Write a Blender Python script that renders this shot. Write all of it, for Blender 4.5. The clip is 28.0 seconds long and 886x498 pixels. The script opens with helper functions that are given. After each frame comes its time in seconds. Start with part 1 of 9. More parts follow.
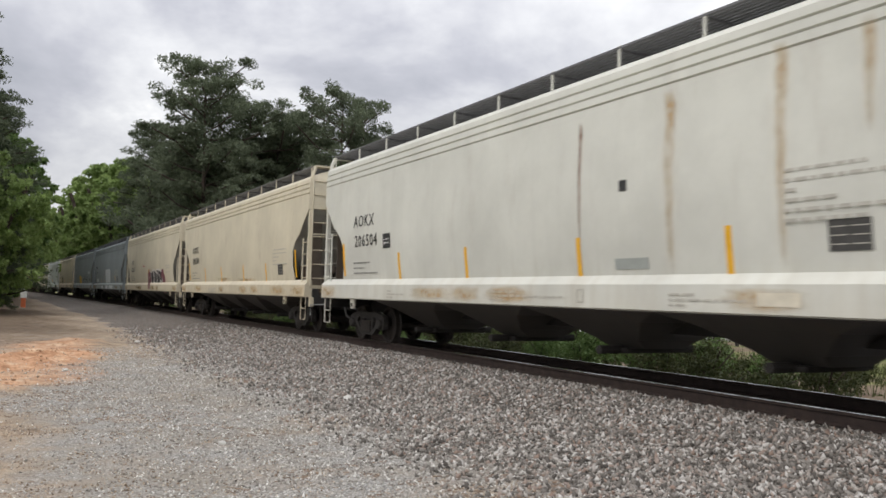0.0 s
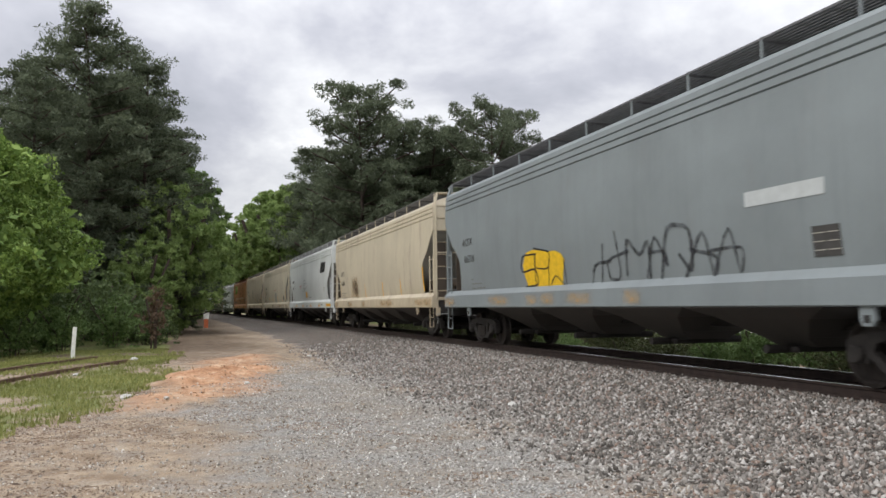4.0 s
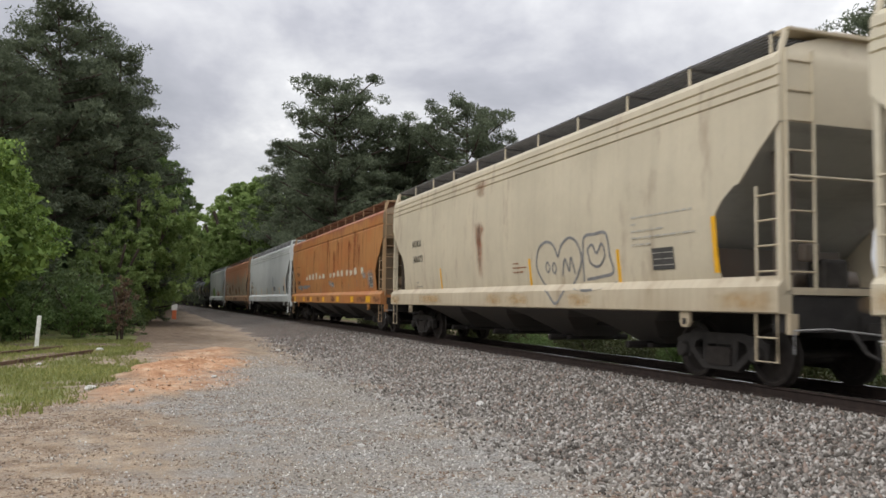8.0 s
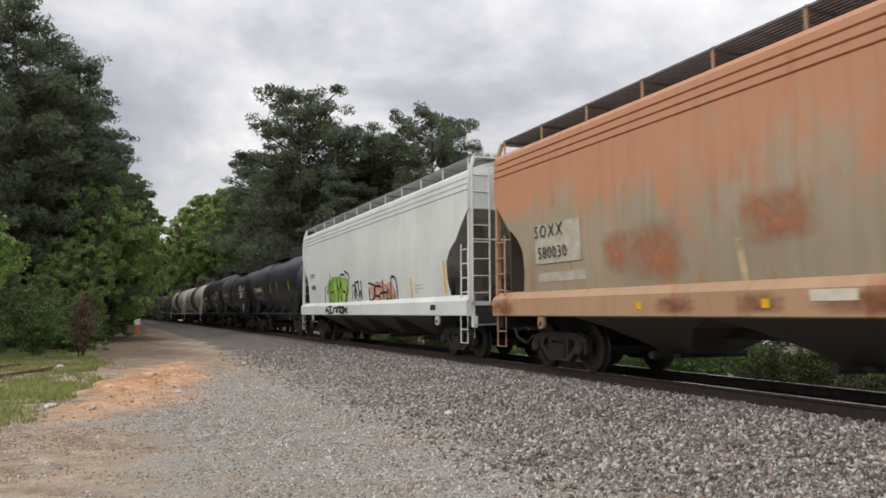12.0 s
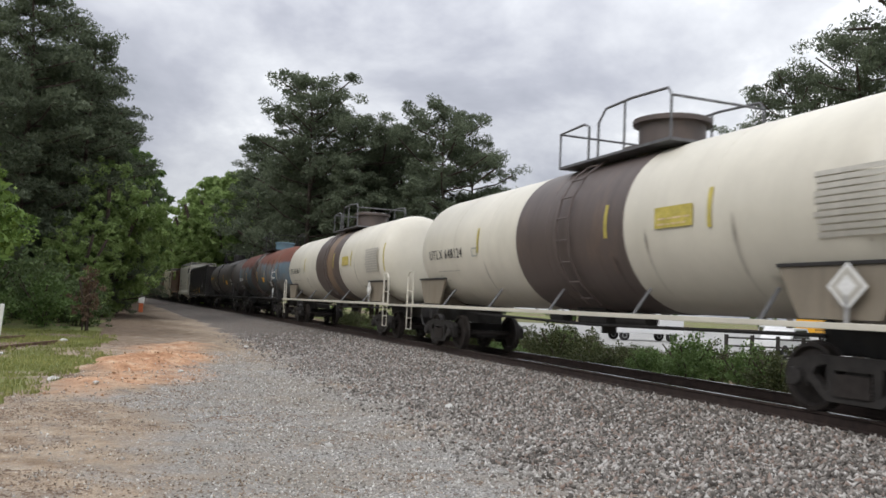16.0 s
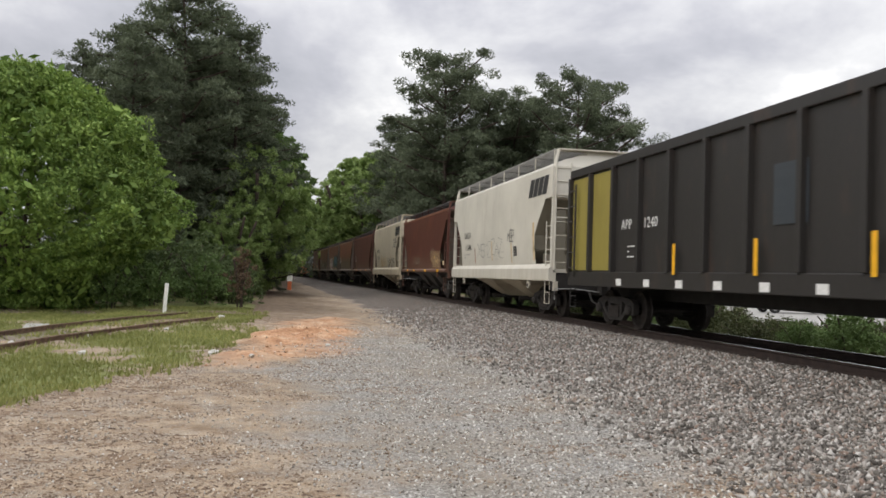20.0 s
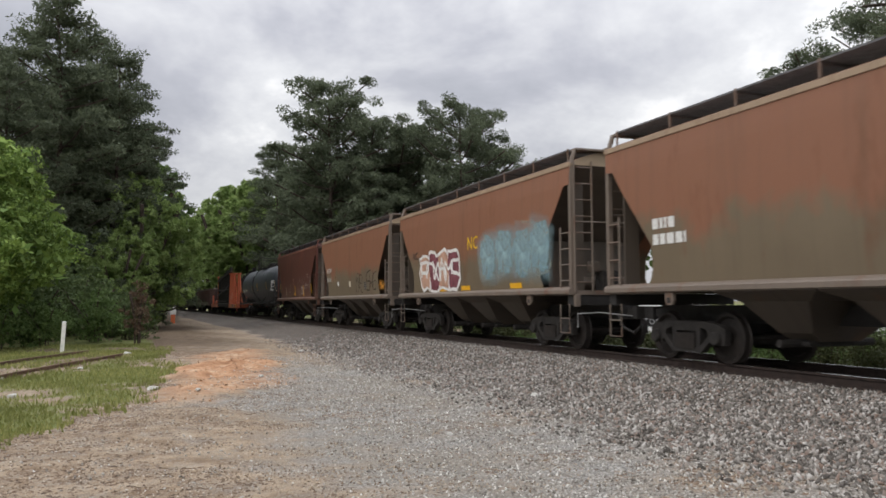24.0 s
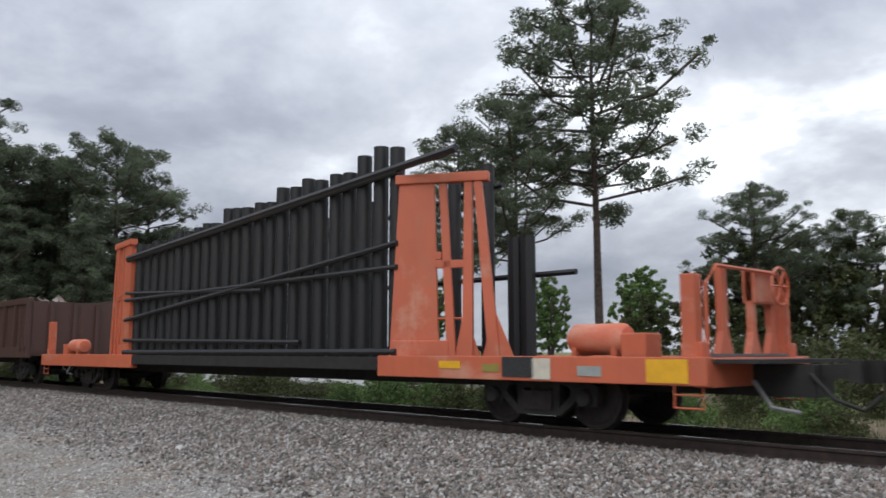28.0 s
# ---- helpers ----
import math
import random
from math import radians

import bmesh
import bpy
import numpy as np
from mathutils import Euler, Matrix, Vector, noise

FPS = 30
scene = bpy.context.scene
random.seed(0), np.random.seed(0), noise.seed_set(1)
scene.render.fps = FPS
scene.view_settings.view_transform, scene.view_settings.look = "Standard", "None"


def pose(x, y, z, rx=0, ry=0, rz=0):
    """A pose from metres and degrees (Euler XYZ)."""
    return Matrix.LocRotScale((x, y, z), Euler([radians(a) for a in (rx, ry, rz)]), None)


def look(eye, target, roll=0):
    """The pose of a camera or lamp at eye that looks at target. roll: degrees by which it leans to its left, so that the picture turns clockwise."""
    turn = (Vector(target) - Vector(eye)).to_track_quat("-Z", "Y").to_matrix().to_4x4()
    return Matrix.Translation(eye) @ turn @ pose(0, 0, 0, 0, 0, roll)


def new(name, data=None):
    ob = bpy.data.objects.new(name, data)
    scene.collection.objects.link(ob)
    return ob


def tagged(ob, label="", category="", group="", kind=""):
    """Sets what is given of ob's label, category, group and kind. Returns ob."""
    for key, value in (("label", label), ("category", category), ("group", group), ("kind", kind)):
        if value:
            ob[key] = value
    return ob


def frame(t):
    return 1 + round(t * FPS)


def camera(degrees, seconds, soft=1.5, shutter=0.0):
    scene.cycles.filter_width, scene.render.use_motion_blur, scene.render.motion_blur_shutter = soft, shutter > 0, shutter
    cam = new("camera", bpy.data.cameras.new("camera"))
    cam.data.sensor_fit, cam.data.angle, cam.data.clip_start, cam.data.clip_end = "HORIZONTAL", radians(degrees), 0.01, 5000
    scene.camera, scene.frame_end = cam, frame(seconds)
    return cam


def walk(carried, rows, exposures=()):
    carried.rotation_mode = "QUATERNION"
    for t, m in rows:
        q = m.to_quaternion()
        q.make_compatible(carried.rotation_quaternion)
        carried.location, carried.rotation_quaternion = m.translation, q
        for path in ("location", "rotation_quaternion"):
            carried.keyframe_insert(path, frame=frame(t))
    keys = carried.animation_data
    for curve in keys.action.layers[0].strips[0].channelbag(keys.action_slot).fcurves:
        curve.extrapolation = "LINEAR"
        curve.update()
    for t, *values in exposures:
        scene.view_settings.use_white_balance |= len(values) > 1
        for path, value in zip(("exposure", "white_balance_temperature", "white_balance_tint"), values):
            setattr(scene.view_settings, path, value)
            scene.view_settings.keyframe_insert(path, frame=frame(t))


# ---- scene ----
cam = camera(57.0, 28.0, 1.6, 0.12)
# seconds, place, yaw, pitch, roll
PATH = [
    (0.0, 0.053, 0.018, 1.642, -28.16, 3.32, -1.51),
    (0.5, 0.051, 0.014, 1.620, -27.96, 3.96, -0.46),
    (1.0, 0.053, 0.011, 1.644, -19.79, 7.47, 3.56),
    (1.5, -0.031, -0.013, 1.644, -6.92, 8.81, 4.30),
    (2.0, -0.050, -0.021, 1.632, -3.63, 7.88, 2.54),
    (2.5, -0.005, -0.012, 1.595, -8.82, 6.14, 0.79),
    (3.0, -0.007, -0.006, 1.595, -15.55, 4.82, -0.29),
    (3.5, 0.009, -0.015, 1.590, -17.17, 4.29, 0.43),
    (5.5, 0.007, -0.006, 1.579, -16.65, 3.05, 1.36),
    (6.0, -0.002, -0.027, 1.587, -17.73, 3.35, 0.93),
    (6.5, 0.006, -0.018, 1.594, -18.50, 3.66, 0.49),
    (7.0, 0.009, -0.026, 1.591, -19.11, 3.70, -0.15),
    (7.5, 0.001, -0.016, 1.589, -19.17, 3.72, -0.75),
    (8.0, 0.005, -0.022, 1.604, -19.21, 3.75, -0.75),
    (8.5, 0.004, -0.016, 1.597, -19.17, 3.70, -0.69),
    (9.0, 0.004, -0.016, 1.594, -19.08, 3.49, -0.55),
    (9.5, 0.003, -0.011, 1.592, -18.51, 3.48, -0.59),
    (10.0, 0.001, -0.041, 1.602, -18.06, 3.99, -0.15),
    (10.5, -0.001, -0.030, 1.594, -18.15, 4.01, -0.32),
    (11.0, -0.009, -0.031, 1.595, -18.12, 3.50, -0.89),
    (11.5, 0.007, -0.008, 1.590, -18.53, 3.39, -0.31),
    (12.0, 0.019, -0.013, 1.603, -21.49, 4.43, 0.24),
    (12.5, 0.022, -0.021, 1.599, -23.89, 5.31, 0.00),
    (14.5, 0.003, 0.006, 1.608, -24.68, 5.51, -1.10),
    (15.0, -0.005, 0.024, 1.603, -24.22, 5.43, -0.96),
    (15.5, -0.007, 0.009, 1.599, -22.70, 4.89, -2.00),
    (16.0, -0.024, 0.016, 1.594, -21.31, 3.98, -2.65),
    (16.5, -0.006, 0.043, 1.610, -21.80, 3.87, -0.95),
    (17.0, -0.004, 0.030, 1.600, -22.71, 3.76, -0.27),
    (17.5, 0.011, 0.044, 1.597, -21.40, 2.99, -1.13),
    (18.0, 0.033, 0.072, 1.594, -14.67, 1.84, -1.45),
    (18.5, -0.053, 0.048, 1.584, 0.57, 1.47, -0.38),
    (19.0, -0.030, 0.024, 1.588, -1.38, 2.84, 1.12),
    (19.5, 0.002, 0.023, 1.595, -8.47, 2.62, 1.75),
    (20.0, -0.028, -0.001, 1.577, -11.69, 1.86, -1.82),
    (20.5, -0.250, 0.033, 1.533, -16.26, 0.37, -1.95),
    (21.0, -0.478, 0.106, 1.550, -18.43, 2.36, 2.44),
    (21.5, -0.667, 0.230, 1.556, -16.34, 7.53, 2.70),
    (22.0, -0.904, 0.201, 1.519, -17.06, 8.40, 0.85),
    (22.5, -1.032, 0.029, 1.546, -19.14, 7.03, 1.61),
    (24.5, -1.332, -0.318, 1.566, -20.50, 3.50, 0.16),
    (25.0, -1.325, -0.479, 1.536, -17.62, 4.48, -1.49),
    (25.5, -1.327, -0.564, 1.552, -16.60, 4.54, -1.44),
    (26.0, -1.447, -0.553, 1.538, -16.46, 4.68, 0.57),
    (26.5, -1.493, -0.584, 1.521, -17.09, 4.75, -0.23),
    (27.0, -1.396, -0.516, 1.537, -20.41, 4.61, -2.07),
    (27.5, -1.349, -0.551, 1.523, -30.54, 4.93, -1.26),
    (28.0, -1.371, -0.598, 1.551, -43.77, 7.20, 0.01),
]
walk(cam, [(t, pose(x, y, z, 90 + p, r, a)) for t, x, y, z, a, p, r in PATH],
     [(0.0, 0.14, 6550, 10), (0.5, 0.02, 6450, 10), (1.0, -0.25, 6150, 10), (2.0, -0.2, 6150, 10), (3.0, 0.35, 6400, 10), (4.5, 0.15, 6500, 10), (6.0, 0.0, 6550, 10), (8.0, 0.06, 6550, 10),
      (10.0, 0.15, 6650, 10), (11.0, 0.0, 6550, 10), (12.0, 0.08, 6650, 10), (13.5, 0.2, 6450, 10), (14.6, 0.3, 6350, 10), (15.0, 0.22, 6300, 10), (16.0, 0.06, 6350, 10), (17.0, 0.0, 6350, 10), (18.0, 0.2, 6700, 10),
      (19.0, 0.08, 6600, 10), (20.0, 0.18, 6650, 10), (21.0, 0.5, 6550, 10), (22.0, -0.5, 6200, 10), (23.5, -0.2, 6350, 10), (24.6, 0.22, 6650, 10), (25.0, 0.12, 6600, 10), (26.0, 0.0, 6450, 10), (27.0, -0.05, 6350, 10), (28.0, -0.18, 6050, 10)])

# ---- light ----
world = bpy.data.worlds.new("overcast_sky")
scene.world = world
world.use_nodes = True
wn, wl = world.node_tree.nodes, world.node_tree.links
wn.clear()
w_out = wn.new("ShaderNodeOutputWorld")
w_bg = wn.new("ShaderNodeBackground")
w_sky = wn.new("ShaderNodeTexSky")
w_sky.sky_type = "NISHITA"
w_sky.sun_disc = False
w_sky.sun_elevation, w_sky.sun_rotation = radians(46), radians(230)
w_sky.air_density, w_sky.dust_density = 1.0, 3.0
w_tc = wn.new("ShaderNodeTexCoord")
w_sep = wn.new("ShaderNodeSeparateXYZ")
wl.new(w_tc.outputs["Generated"], w_sep.inputs[0])
# clouds lie on a flat layer: the direction divided by its height
w_h = wn.new("ShaderNodeMath"); w_h.operation = "MAXIMUM"; w_h.inputs[1].default_value = 0.0
wl.new(w_sep.outputs["Z"], w_h.inputs[0])
w_h2 = wn.new("ShaderNodeMath"); w_h2.operation = "ADD"; w_h2.inputs[1].default_value = 0.42
wl.new(w_h.outputs[0], w_h2.inputs[0])
w_div = wn.new("ShaderNodeVectorMath"); w_div.operation = "DIVIDE"
wl.new(w_tc.outputs["Generated"], w_div.inputs[0])
w_comb = wn.new("ShaderNodeCombineXYZ")
for k in range(3):
    wl.new(w_h2.outputs[0], w_comb.inputs[k])
wl.new(w_comb.outputs[0], w_div.inputs[1])
w_map = wn.new("ShaderNodeMapping")
w_map.inputs["Location"].default_value = (3.1, 0.6, 0.0)
w_map.inputs["Rotation"].default_value = (0, 0, radians(20))
w_map.inputs["Scale"].default_value = (1.0, 1.0, 0.6)
wl.new(w_div.outputs[0], w_map.inputs["Vector"])
w_n1 = wn.new("ShaderNodeTexNoise")
w_n1.inputs["Scale"].default_value, w_n1.inputs["Detail"].default_value = 2.1, 6.0
w_n1.inputs["Roughness"].default_value, w_n1.inputs["Distortion"].default_value = 0.56, 0.2
wl.new(w_map.outputs[0], w_n1.inputs["Vector"])
w_ramp = wn.new("ShaderNodeValToRGB")
cr = w_ramp.color_ramp
cr.elements[0].position, cr.elements[0].color = 0.30, (0.40, 0.415, 0.465, 1)
cr.elements[1].position, cr.elements[1].color = 0.71, (1.9, 1.9, 1.86, 1)
for q, c in ((0.42, (0.52, 0.53, 0.585, 1)), (0.50, (0.66, 0.67, 0.71, 1)), (0.575, (0.80, 0.81, 0.835, 1)), (0.64, (1.06, 1.06, 1.06, 1))):
    e = cr.elements.new(q); e.color = c
# the cloud thins where the sun stands behind it and in a second, lower gap
w_sum = w_n1.outputs["Fac"]
for toward, near, far, most in (((0.565, 0.770, 0.286), 0.9995, 0.989, 0.07), ((0.90, 0.36, 0.30), 0.999, 0.97, 0.03)):
    w_dot = wn.new("ShaderNodeVectorMath"); w_dot.operation = "DOT_PRODUCT"
    wl.new(w_tc.outputs["Generated"], w_dot.inputs[0])
    w_dot.inputs[1].default_value = Vector(toward).normalized()
    w_rng = wn.new("ShaderNodeMapRange"); w_rng.interpolation_type = "SMOOTHSTEP"
    for k, q in enumerate((far, near, 0.0, most)):
        w_rng.inputs[k + 1].default_value = q
    wl.new(w_dot.outputs["Value"], w_rng.inputs[0])
    w_add = wn.new("ShaderNodeMath"); w_add.operation = "ADD"
    wl.new(w_sum, w_add.inputs[0]); wl.new(w_rng.outputs[0], w_add.inputs[1])
    w_sum = w_add.outputs[0]
wl.new(w_sum, w_ramp.inputs["Fac"])
w_mix = wn.new("ShaderNodeMix"); w_mix.data_type = "RGBA"
w_mix.inputs["Factor"].default_value = 0.93
w_gain = wn.new("ShaderNodeVectorMath"); w_gain.operation = "SCALE"; w_gain.inputs["Scale"].default_value = 0.12
wl.new(w_sky.outputs[0], w_gain.inputs[0])
wl.new(w_gain.outputs[0], w_mix.inputs["A"])
# an overcast sky is brighter overhead than along the horizon
w_zen = wn.new("ShaderNodeMath"); w_zen.operation = "MULTIPLY_ADD"
w_zen.inputs[1].default_value, w_zen.inputs[2].default_value = 1.5, 0.85
wl.new(w_h.outputs[0], w_zen.inputs[0])
w_lift = wn.new("ShaderNodeVectorMath"); w_lift.operation = "SCALE"
wl.new(w_ramp.outputs[0], w_lift.inputs[0])
wl.new(w_zen.outputs[0], w_lift.inputs["Scale"])
wl.new(w_lift.outputs[0], w_mix.inputs["B"])
wl.new(w_mix.outputs["Result"], w_bg.inputs["Color"])
w_bg.inputs["Strength"].default_value = 0.88
wl.new(w_bg.outputs[0], w_out.inputs["Surface"])

sun_data = bpy.data.lights.new("sun", "SUN")
sun_data.energy, sun_data.angle, sun_data.color = 1.25, radians(40), (1.0, 0.96, 0.90)
sun = new("sun", sun_data)
sun.matrix_world = look((-52, -22, 52), (0, 0, 0))
scene.view_settings.exposure = 0.0

# ---- plan ----
TRACK_X = 9.45      # centre line of the main track beside the camera
RAIL_Z = 0.43       # top of the rails over the yard
TIE_Z = 0.25
BEND_Y, BEND_R = 28.0, 3600.0
FAR_Y, FAR_R = 260.0, 700.0
SPEED = 20.0


def track_point(s):
    """Place and heading on the centre line, s metres ahead (s = y while it is straight)."""
    if s <= BEND_Y:
        return TRACK_X, s, 0.0
    d = min(s, FAR_Y) - BEND_Y
    a = d / BEND_R
    x, y = TRACK_X - BEND_R * (1 - math.cos(a)), BEND_Y + BEND_R * math.sin(a)
    if s > FAR_Y:
        b = (s - FAR_Y) / FAR_R
        cx, cy = x - FAR_R * math.cos(a), y - FAR_R * math.sin(a)
        a += b
        x, y = cx + FAR_R * math.cos(a), cy + FAR_R * math.sin(a)
    return x, y, a


# ---- materials ----
def mat_new(name):
    m = bpy.data.materials.new(name)
    m.use_nodes = True
    nt = m.node_tree
    return m, nt.nodes, nt.links, nt.nodes["Principled BSDF"]


def n_noise(n, l, vec, scale, detail=4.0, rough=0.55):
    t = n.new("ShaderNodeTexNoise")
    t.inputs["Scale"].default_value, t.inputs["Detail"].default_value, t.inputs["Roughness"].default_value = scale, detail, rough
    if vec is not None:
        l.new(vec, t.inputs["Vector"])
    return t.outputs["Fac"]


def n_map(n, l, vec, scale=(1, 1, 1), loc=(0, 0, 0)):
    t = n.new("ShaderNodeMapping")
    t.inputs["Scale"].default_value, t.inputs["Location"].default_value = scale, loc
    l.new(vec, t.inputs["Vector"])
    return t.outputs[0]


def n_ramp(n, l, fac, stops):
    t = n.new("ShaderNodeValToRGB")
    e = t.color_ramp.elements
    while len(e) < len(stops):
        e.new(0.5)
    for k, (p, c) in enumerate(stops):
        e[k].position = p
        e[k].color = (*c, 1) if not isinstance(c, (int, float)) else (c, c, c, 1)
    l.new(fac, t.inputs["Fac"])
    return t.outputs["Color"]


def n_mix(n, l, fac, a, b, blend="MIX"):
    t = n.new("ShaderNodeMix")
    t.data_type, t.blend_type = "RGBA", blend
    for sock, v in (("Factor", fac), ("A", a), ("B", b)):
        s = t.inputs[sock] if sock == "Factor" else [i for i in t.inputs if i.name == sock and i.type == "RGBA"][0]
        if isinstance(v, (int, float)):
            s.default_value = v
        elif isinstance(v, tuple):
            s.default_value = (*v, 1)
        else:
            l.new(v, s)
    return [o for o in t.outputs if o.type == "RGBA"][0]


def n_math(n, l, op, a, b=0.0):
    t = n.new("ShaderNodeMath")
    t.operation = op
    for k, v in enumerate((a, b)):
        if isinstance(v, (int, float)):
            t.inputs[k].default_value = v
        else:
            l.new(v, t.inputs[k])
    return t.outputs[0]


def n_bump(n, l, bsdf, height, strength, dist=0.02):
    t = n.new("ShaderNodeBump")
    t.inputs["Strength"].default_value, t.inputs["Distance"].default_value = strength, dist
    l.new(height, t.inputs["Height"])
    l.new(t.outputs[0], bsdf.inputs["Normal"])


def plain(name, col, rough=0.6, metal=0.0, vary=0.12, scale=6.0, bump=0.0):
    """A paint or metal with grain and blotches at two scales."""
    m, n, l, b = mat_new(name)
    tc = n.new("ShaderNodeTexCoord").outputs["Object"]
    f = n_noise(n, l, tc, scale, 6)
    g = n_noise(n, l, tc, scale * 9, 3)
    fg = n_math(n, l, "ADD", n_math(n, l, "MULTIPLY", f, 0.7), n_math(n, l, "MULTIPLY", g, 0.3))
    lo = tuple(c * (1 - 2.2 * vary) for c in col)
    hi = tuple(min(1, c * (1 + 2.2 * vary)) for c in col)
    l.new(n_ramp(n, l, fg, [(0.3, lo), (0.7, hi)]), b.inputs["Base Color"])
    b.inputs["Roughness"].default_value, b.inputs["Metallic"].default_value = rough, metal
    if bump:
        n_bump(n, l, b, g, bump, 0.01)
    return m


def paint(name, col, rust=(0.16, 0.06, 0.025), amount=0.15, streak=0.2, dirt=0.2, patch=None, patch_at=0.6, rough=0.5, seed=0.0, top=None, top_z=3.0, top_soft=0.5, dust=None, dust_z=2.1, dust_most=0.5):
    """Weathered car paint: rain streaks, rust blooms, road dirt; patch: a second colour that shows in large worn areas."""
    m, n, l, b = mat_new(name)
    tc = n.new("ShaderNodeTexCoord").outputs["Object"]
    sx = n.new("ShaderNodeSeparateXYZ")
    l.new(tc, sx.inputs[0])
    tc = n_map(n, l, tc, (1, 1, 1), (seed * 3.7, seed * 11.3, seed * 1.9))
    big = n_noise(n, l, tc, 0.55, 5, 0.6)
    fine = n_noise(n, l, tc, 14.0, 5, 0.65)
    down = n_noise(n, l, n_map(n, l, tc, (0.3, 2.6, 0.16)), 1.6, 6, 0.6)
    c = n_mix(n, l, n_ramp(n, l, big, [(0.35, 0.0), (0.7, 1.0)]), tuple(x * 0.88 for x in col), tuple(min(1, x * 1.06) for x in col))
    if patch:
        blotch = n_noise(n, l, n_map(n, l, tc, (1, 0.5, 1)), 0.9, 8, 0.62)
        c = n_mix(n, l, n_ramp(n, l, blotch, [(patch_at - 0.06, 0.0), (patch_at + 0.08, 1.0)]), c, patch)
    if top:
        wave = n_noise(n, l, n_map(n, l, tc, (0.6, 0.7, 0.5)), 1.1, 7, 0.62)
        f = n_math(n, l, "ADD", n_math(n, l, "MULTIPLY", n_math(n, l, "SUBTRACT", sx.outputs["Z"], top_z), 1.0 / top_soft), n_math(n, l, "MULTIPLY", n_math(n, l, "SUBTRACT", wave, 0.5), 3.2))
        c = n_mix(n, l, n_ramp(n, l, f, [(0.0, 0.0), (0.5, 0.9)]), c, top)
    c = n_mix(n, l, n_math(n, l, "MULTIPLY", n_ramp(n, l, down, [(0.50, 0.0), (0.72, 1.0)]), streak), c, tuple(x * 0.45 for x in col))
    bloom = n_noise(n, l, n_map(n, l, tc, (0.8, 1.4, 0.45), (5, 2, 7)), 1.3, 9, 0.68)
    c = n_mix(n, l, n_math(n, l, "MULTIPLY", n_ramp(n, l, bloom, [(0.56, 0.0), (0.68, 1.0)]), amount * 2.2), c, rust)
    if dust:
        up = n_math(n, l, "ADD", n_math(n, l, "SUBTRACT", dust_z, sx.outputs["Z"]), n_math(n, l, "MULTIPLY", n_math(n, l, "SUBTRACT", down, 0.5), 1.8))
        c = n_mix(n, l, n_math(n, l, "MULTIPLY", n_ramp(n, l, up, [(0.0, 0.0), (0.8, 1.0)]), dust_most), c, dust)
    c = n_mix(n, l, n_math(n, l, "MULTIPLY", fine, dirt * 0.6), c, (0.10, 0.085, 0.07))
    l.new(c, b.inputs["Base Color"])
    b.inputs["Roughness"].default_value = rough
    n_bump(n, l, b, n_noise(n, l, tc, 2.2, 3), 0.25, 0.02)
    return m


M_BLACK = plain("underframe_black", (0.022, 0.020, 0.019), 0.75, 0.0, 0.2, 5, 0.3)
M_TRUCK = plain("truck_grime", (0.024, 0.021, 0.019), 0.8, 0.0, 0.25, 7, 0.4)
M_WHEEL = plain("wheel_steel", (0.035, 0.029, 0.026), 0.6, 0.4, 0.2, 8, 0.2)
M_GRATE = plain("galvanised_grating", (0.15, 0.15, 0.155), 0.6, 0.4, 0.15)
M_STEEL = plain("grey_steel", (0.33, 0.33, 0.33), 0.55, 0.3, 0.12)
M_RAIL = plain("rusty_rail_side", (0.034, 0.022, 0.018), 0.8, 0.1, 0.25, 6, 0.3)
M_RAILTOP = plain("polished_rail_head", (0.62, 0.62, 0.63), 0.18, 1.0, 0.04)
M_TIE = plain("creosote_wood", (0.045, 0.034, 0.028), 0.9, 0.0, 0.3, 9, 0.6)
M_YELLOW = plain("reflector_yellow", (0.80, 0.42, 0.02), 0.45, 0.0, 0.06)
M_LETTER = plain("stencil_black", (0.03, 0.03, 0.03), 0.6, 0.0, 0.2, 20)
M_PRINT = plain("worn_black_print", (0.16, 0.155, 0.145), 0.6, 0.0, 0.2, 20)
M_LETTERW = plain("stencil_white", (0.72, 0.72, 0.70), 0.6, 0.0, 0.1, 20)
M_LETTERR = plain("stencil_red", (0.45, 0.05, 0.04), 0.6, 0.0, 0.1, 20)

# ---- building helpers ----
CACHE = {}


def part(name, bm, material, parent=None, label="", m=None):
    """Links a bmesh (or a ready mesh) as one mesh object under a thing or a part."""
    if isinstance(bm, bpy.types.Mesh):
        me = bm
    else:
        me = bpy.data.meshes.new(name)
        bm.to_mesh(me)
        bm.free()
    if not me.materials:
        me.materials.append(material)
    ob = new(name, me)
    if me.materials[0] is not material:
        ob.material_slots[0].link = "OBJECT"
        ob.material_slots[0].material = material
    if parent is not None:
        ob.parent = parent
    if m is not None:
        ob.matrix_basis = m
    if label:
        ob["label"] = label
    return ob


def shared(key, make):
    """A mesh made once and used by all alike parts."""
    if key not in CACHE:
        bm = make()
        me = bpy.data.meshes.new(str(key[0]) if isinstance(key, tuple) else str(key))
        bm.to_mesh(me)
        bm.free()
        CACHE[key] = me
    return CACHE[key]


def box(bm, x0, x1, y0, y1, z0, z1):
    v = [bm.verts.new((x, y, z)) for x in (x0, x1) for y in (y0, y1) for z in (z0, z1)]
    for f in ((0, 1, 3, 2), (4, 6, 7, 5), (0, 4, 5, 1), (2, 3, 7, 6), (0, 2, 6, 4), (1, 5, 7, 3)):
        bm.faces.new([v[k] for k in f])
    return v


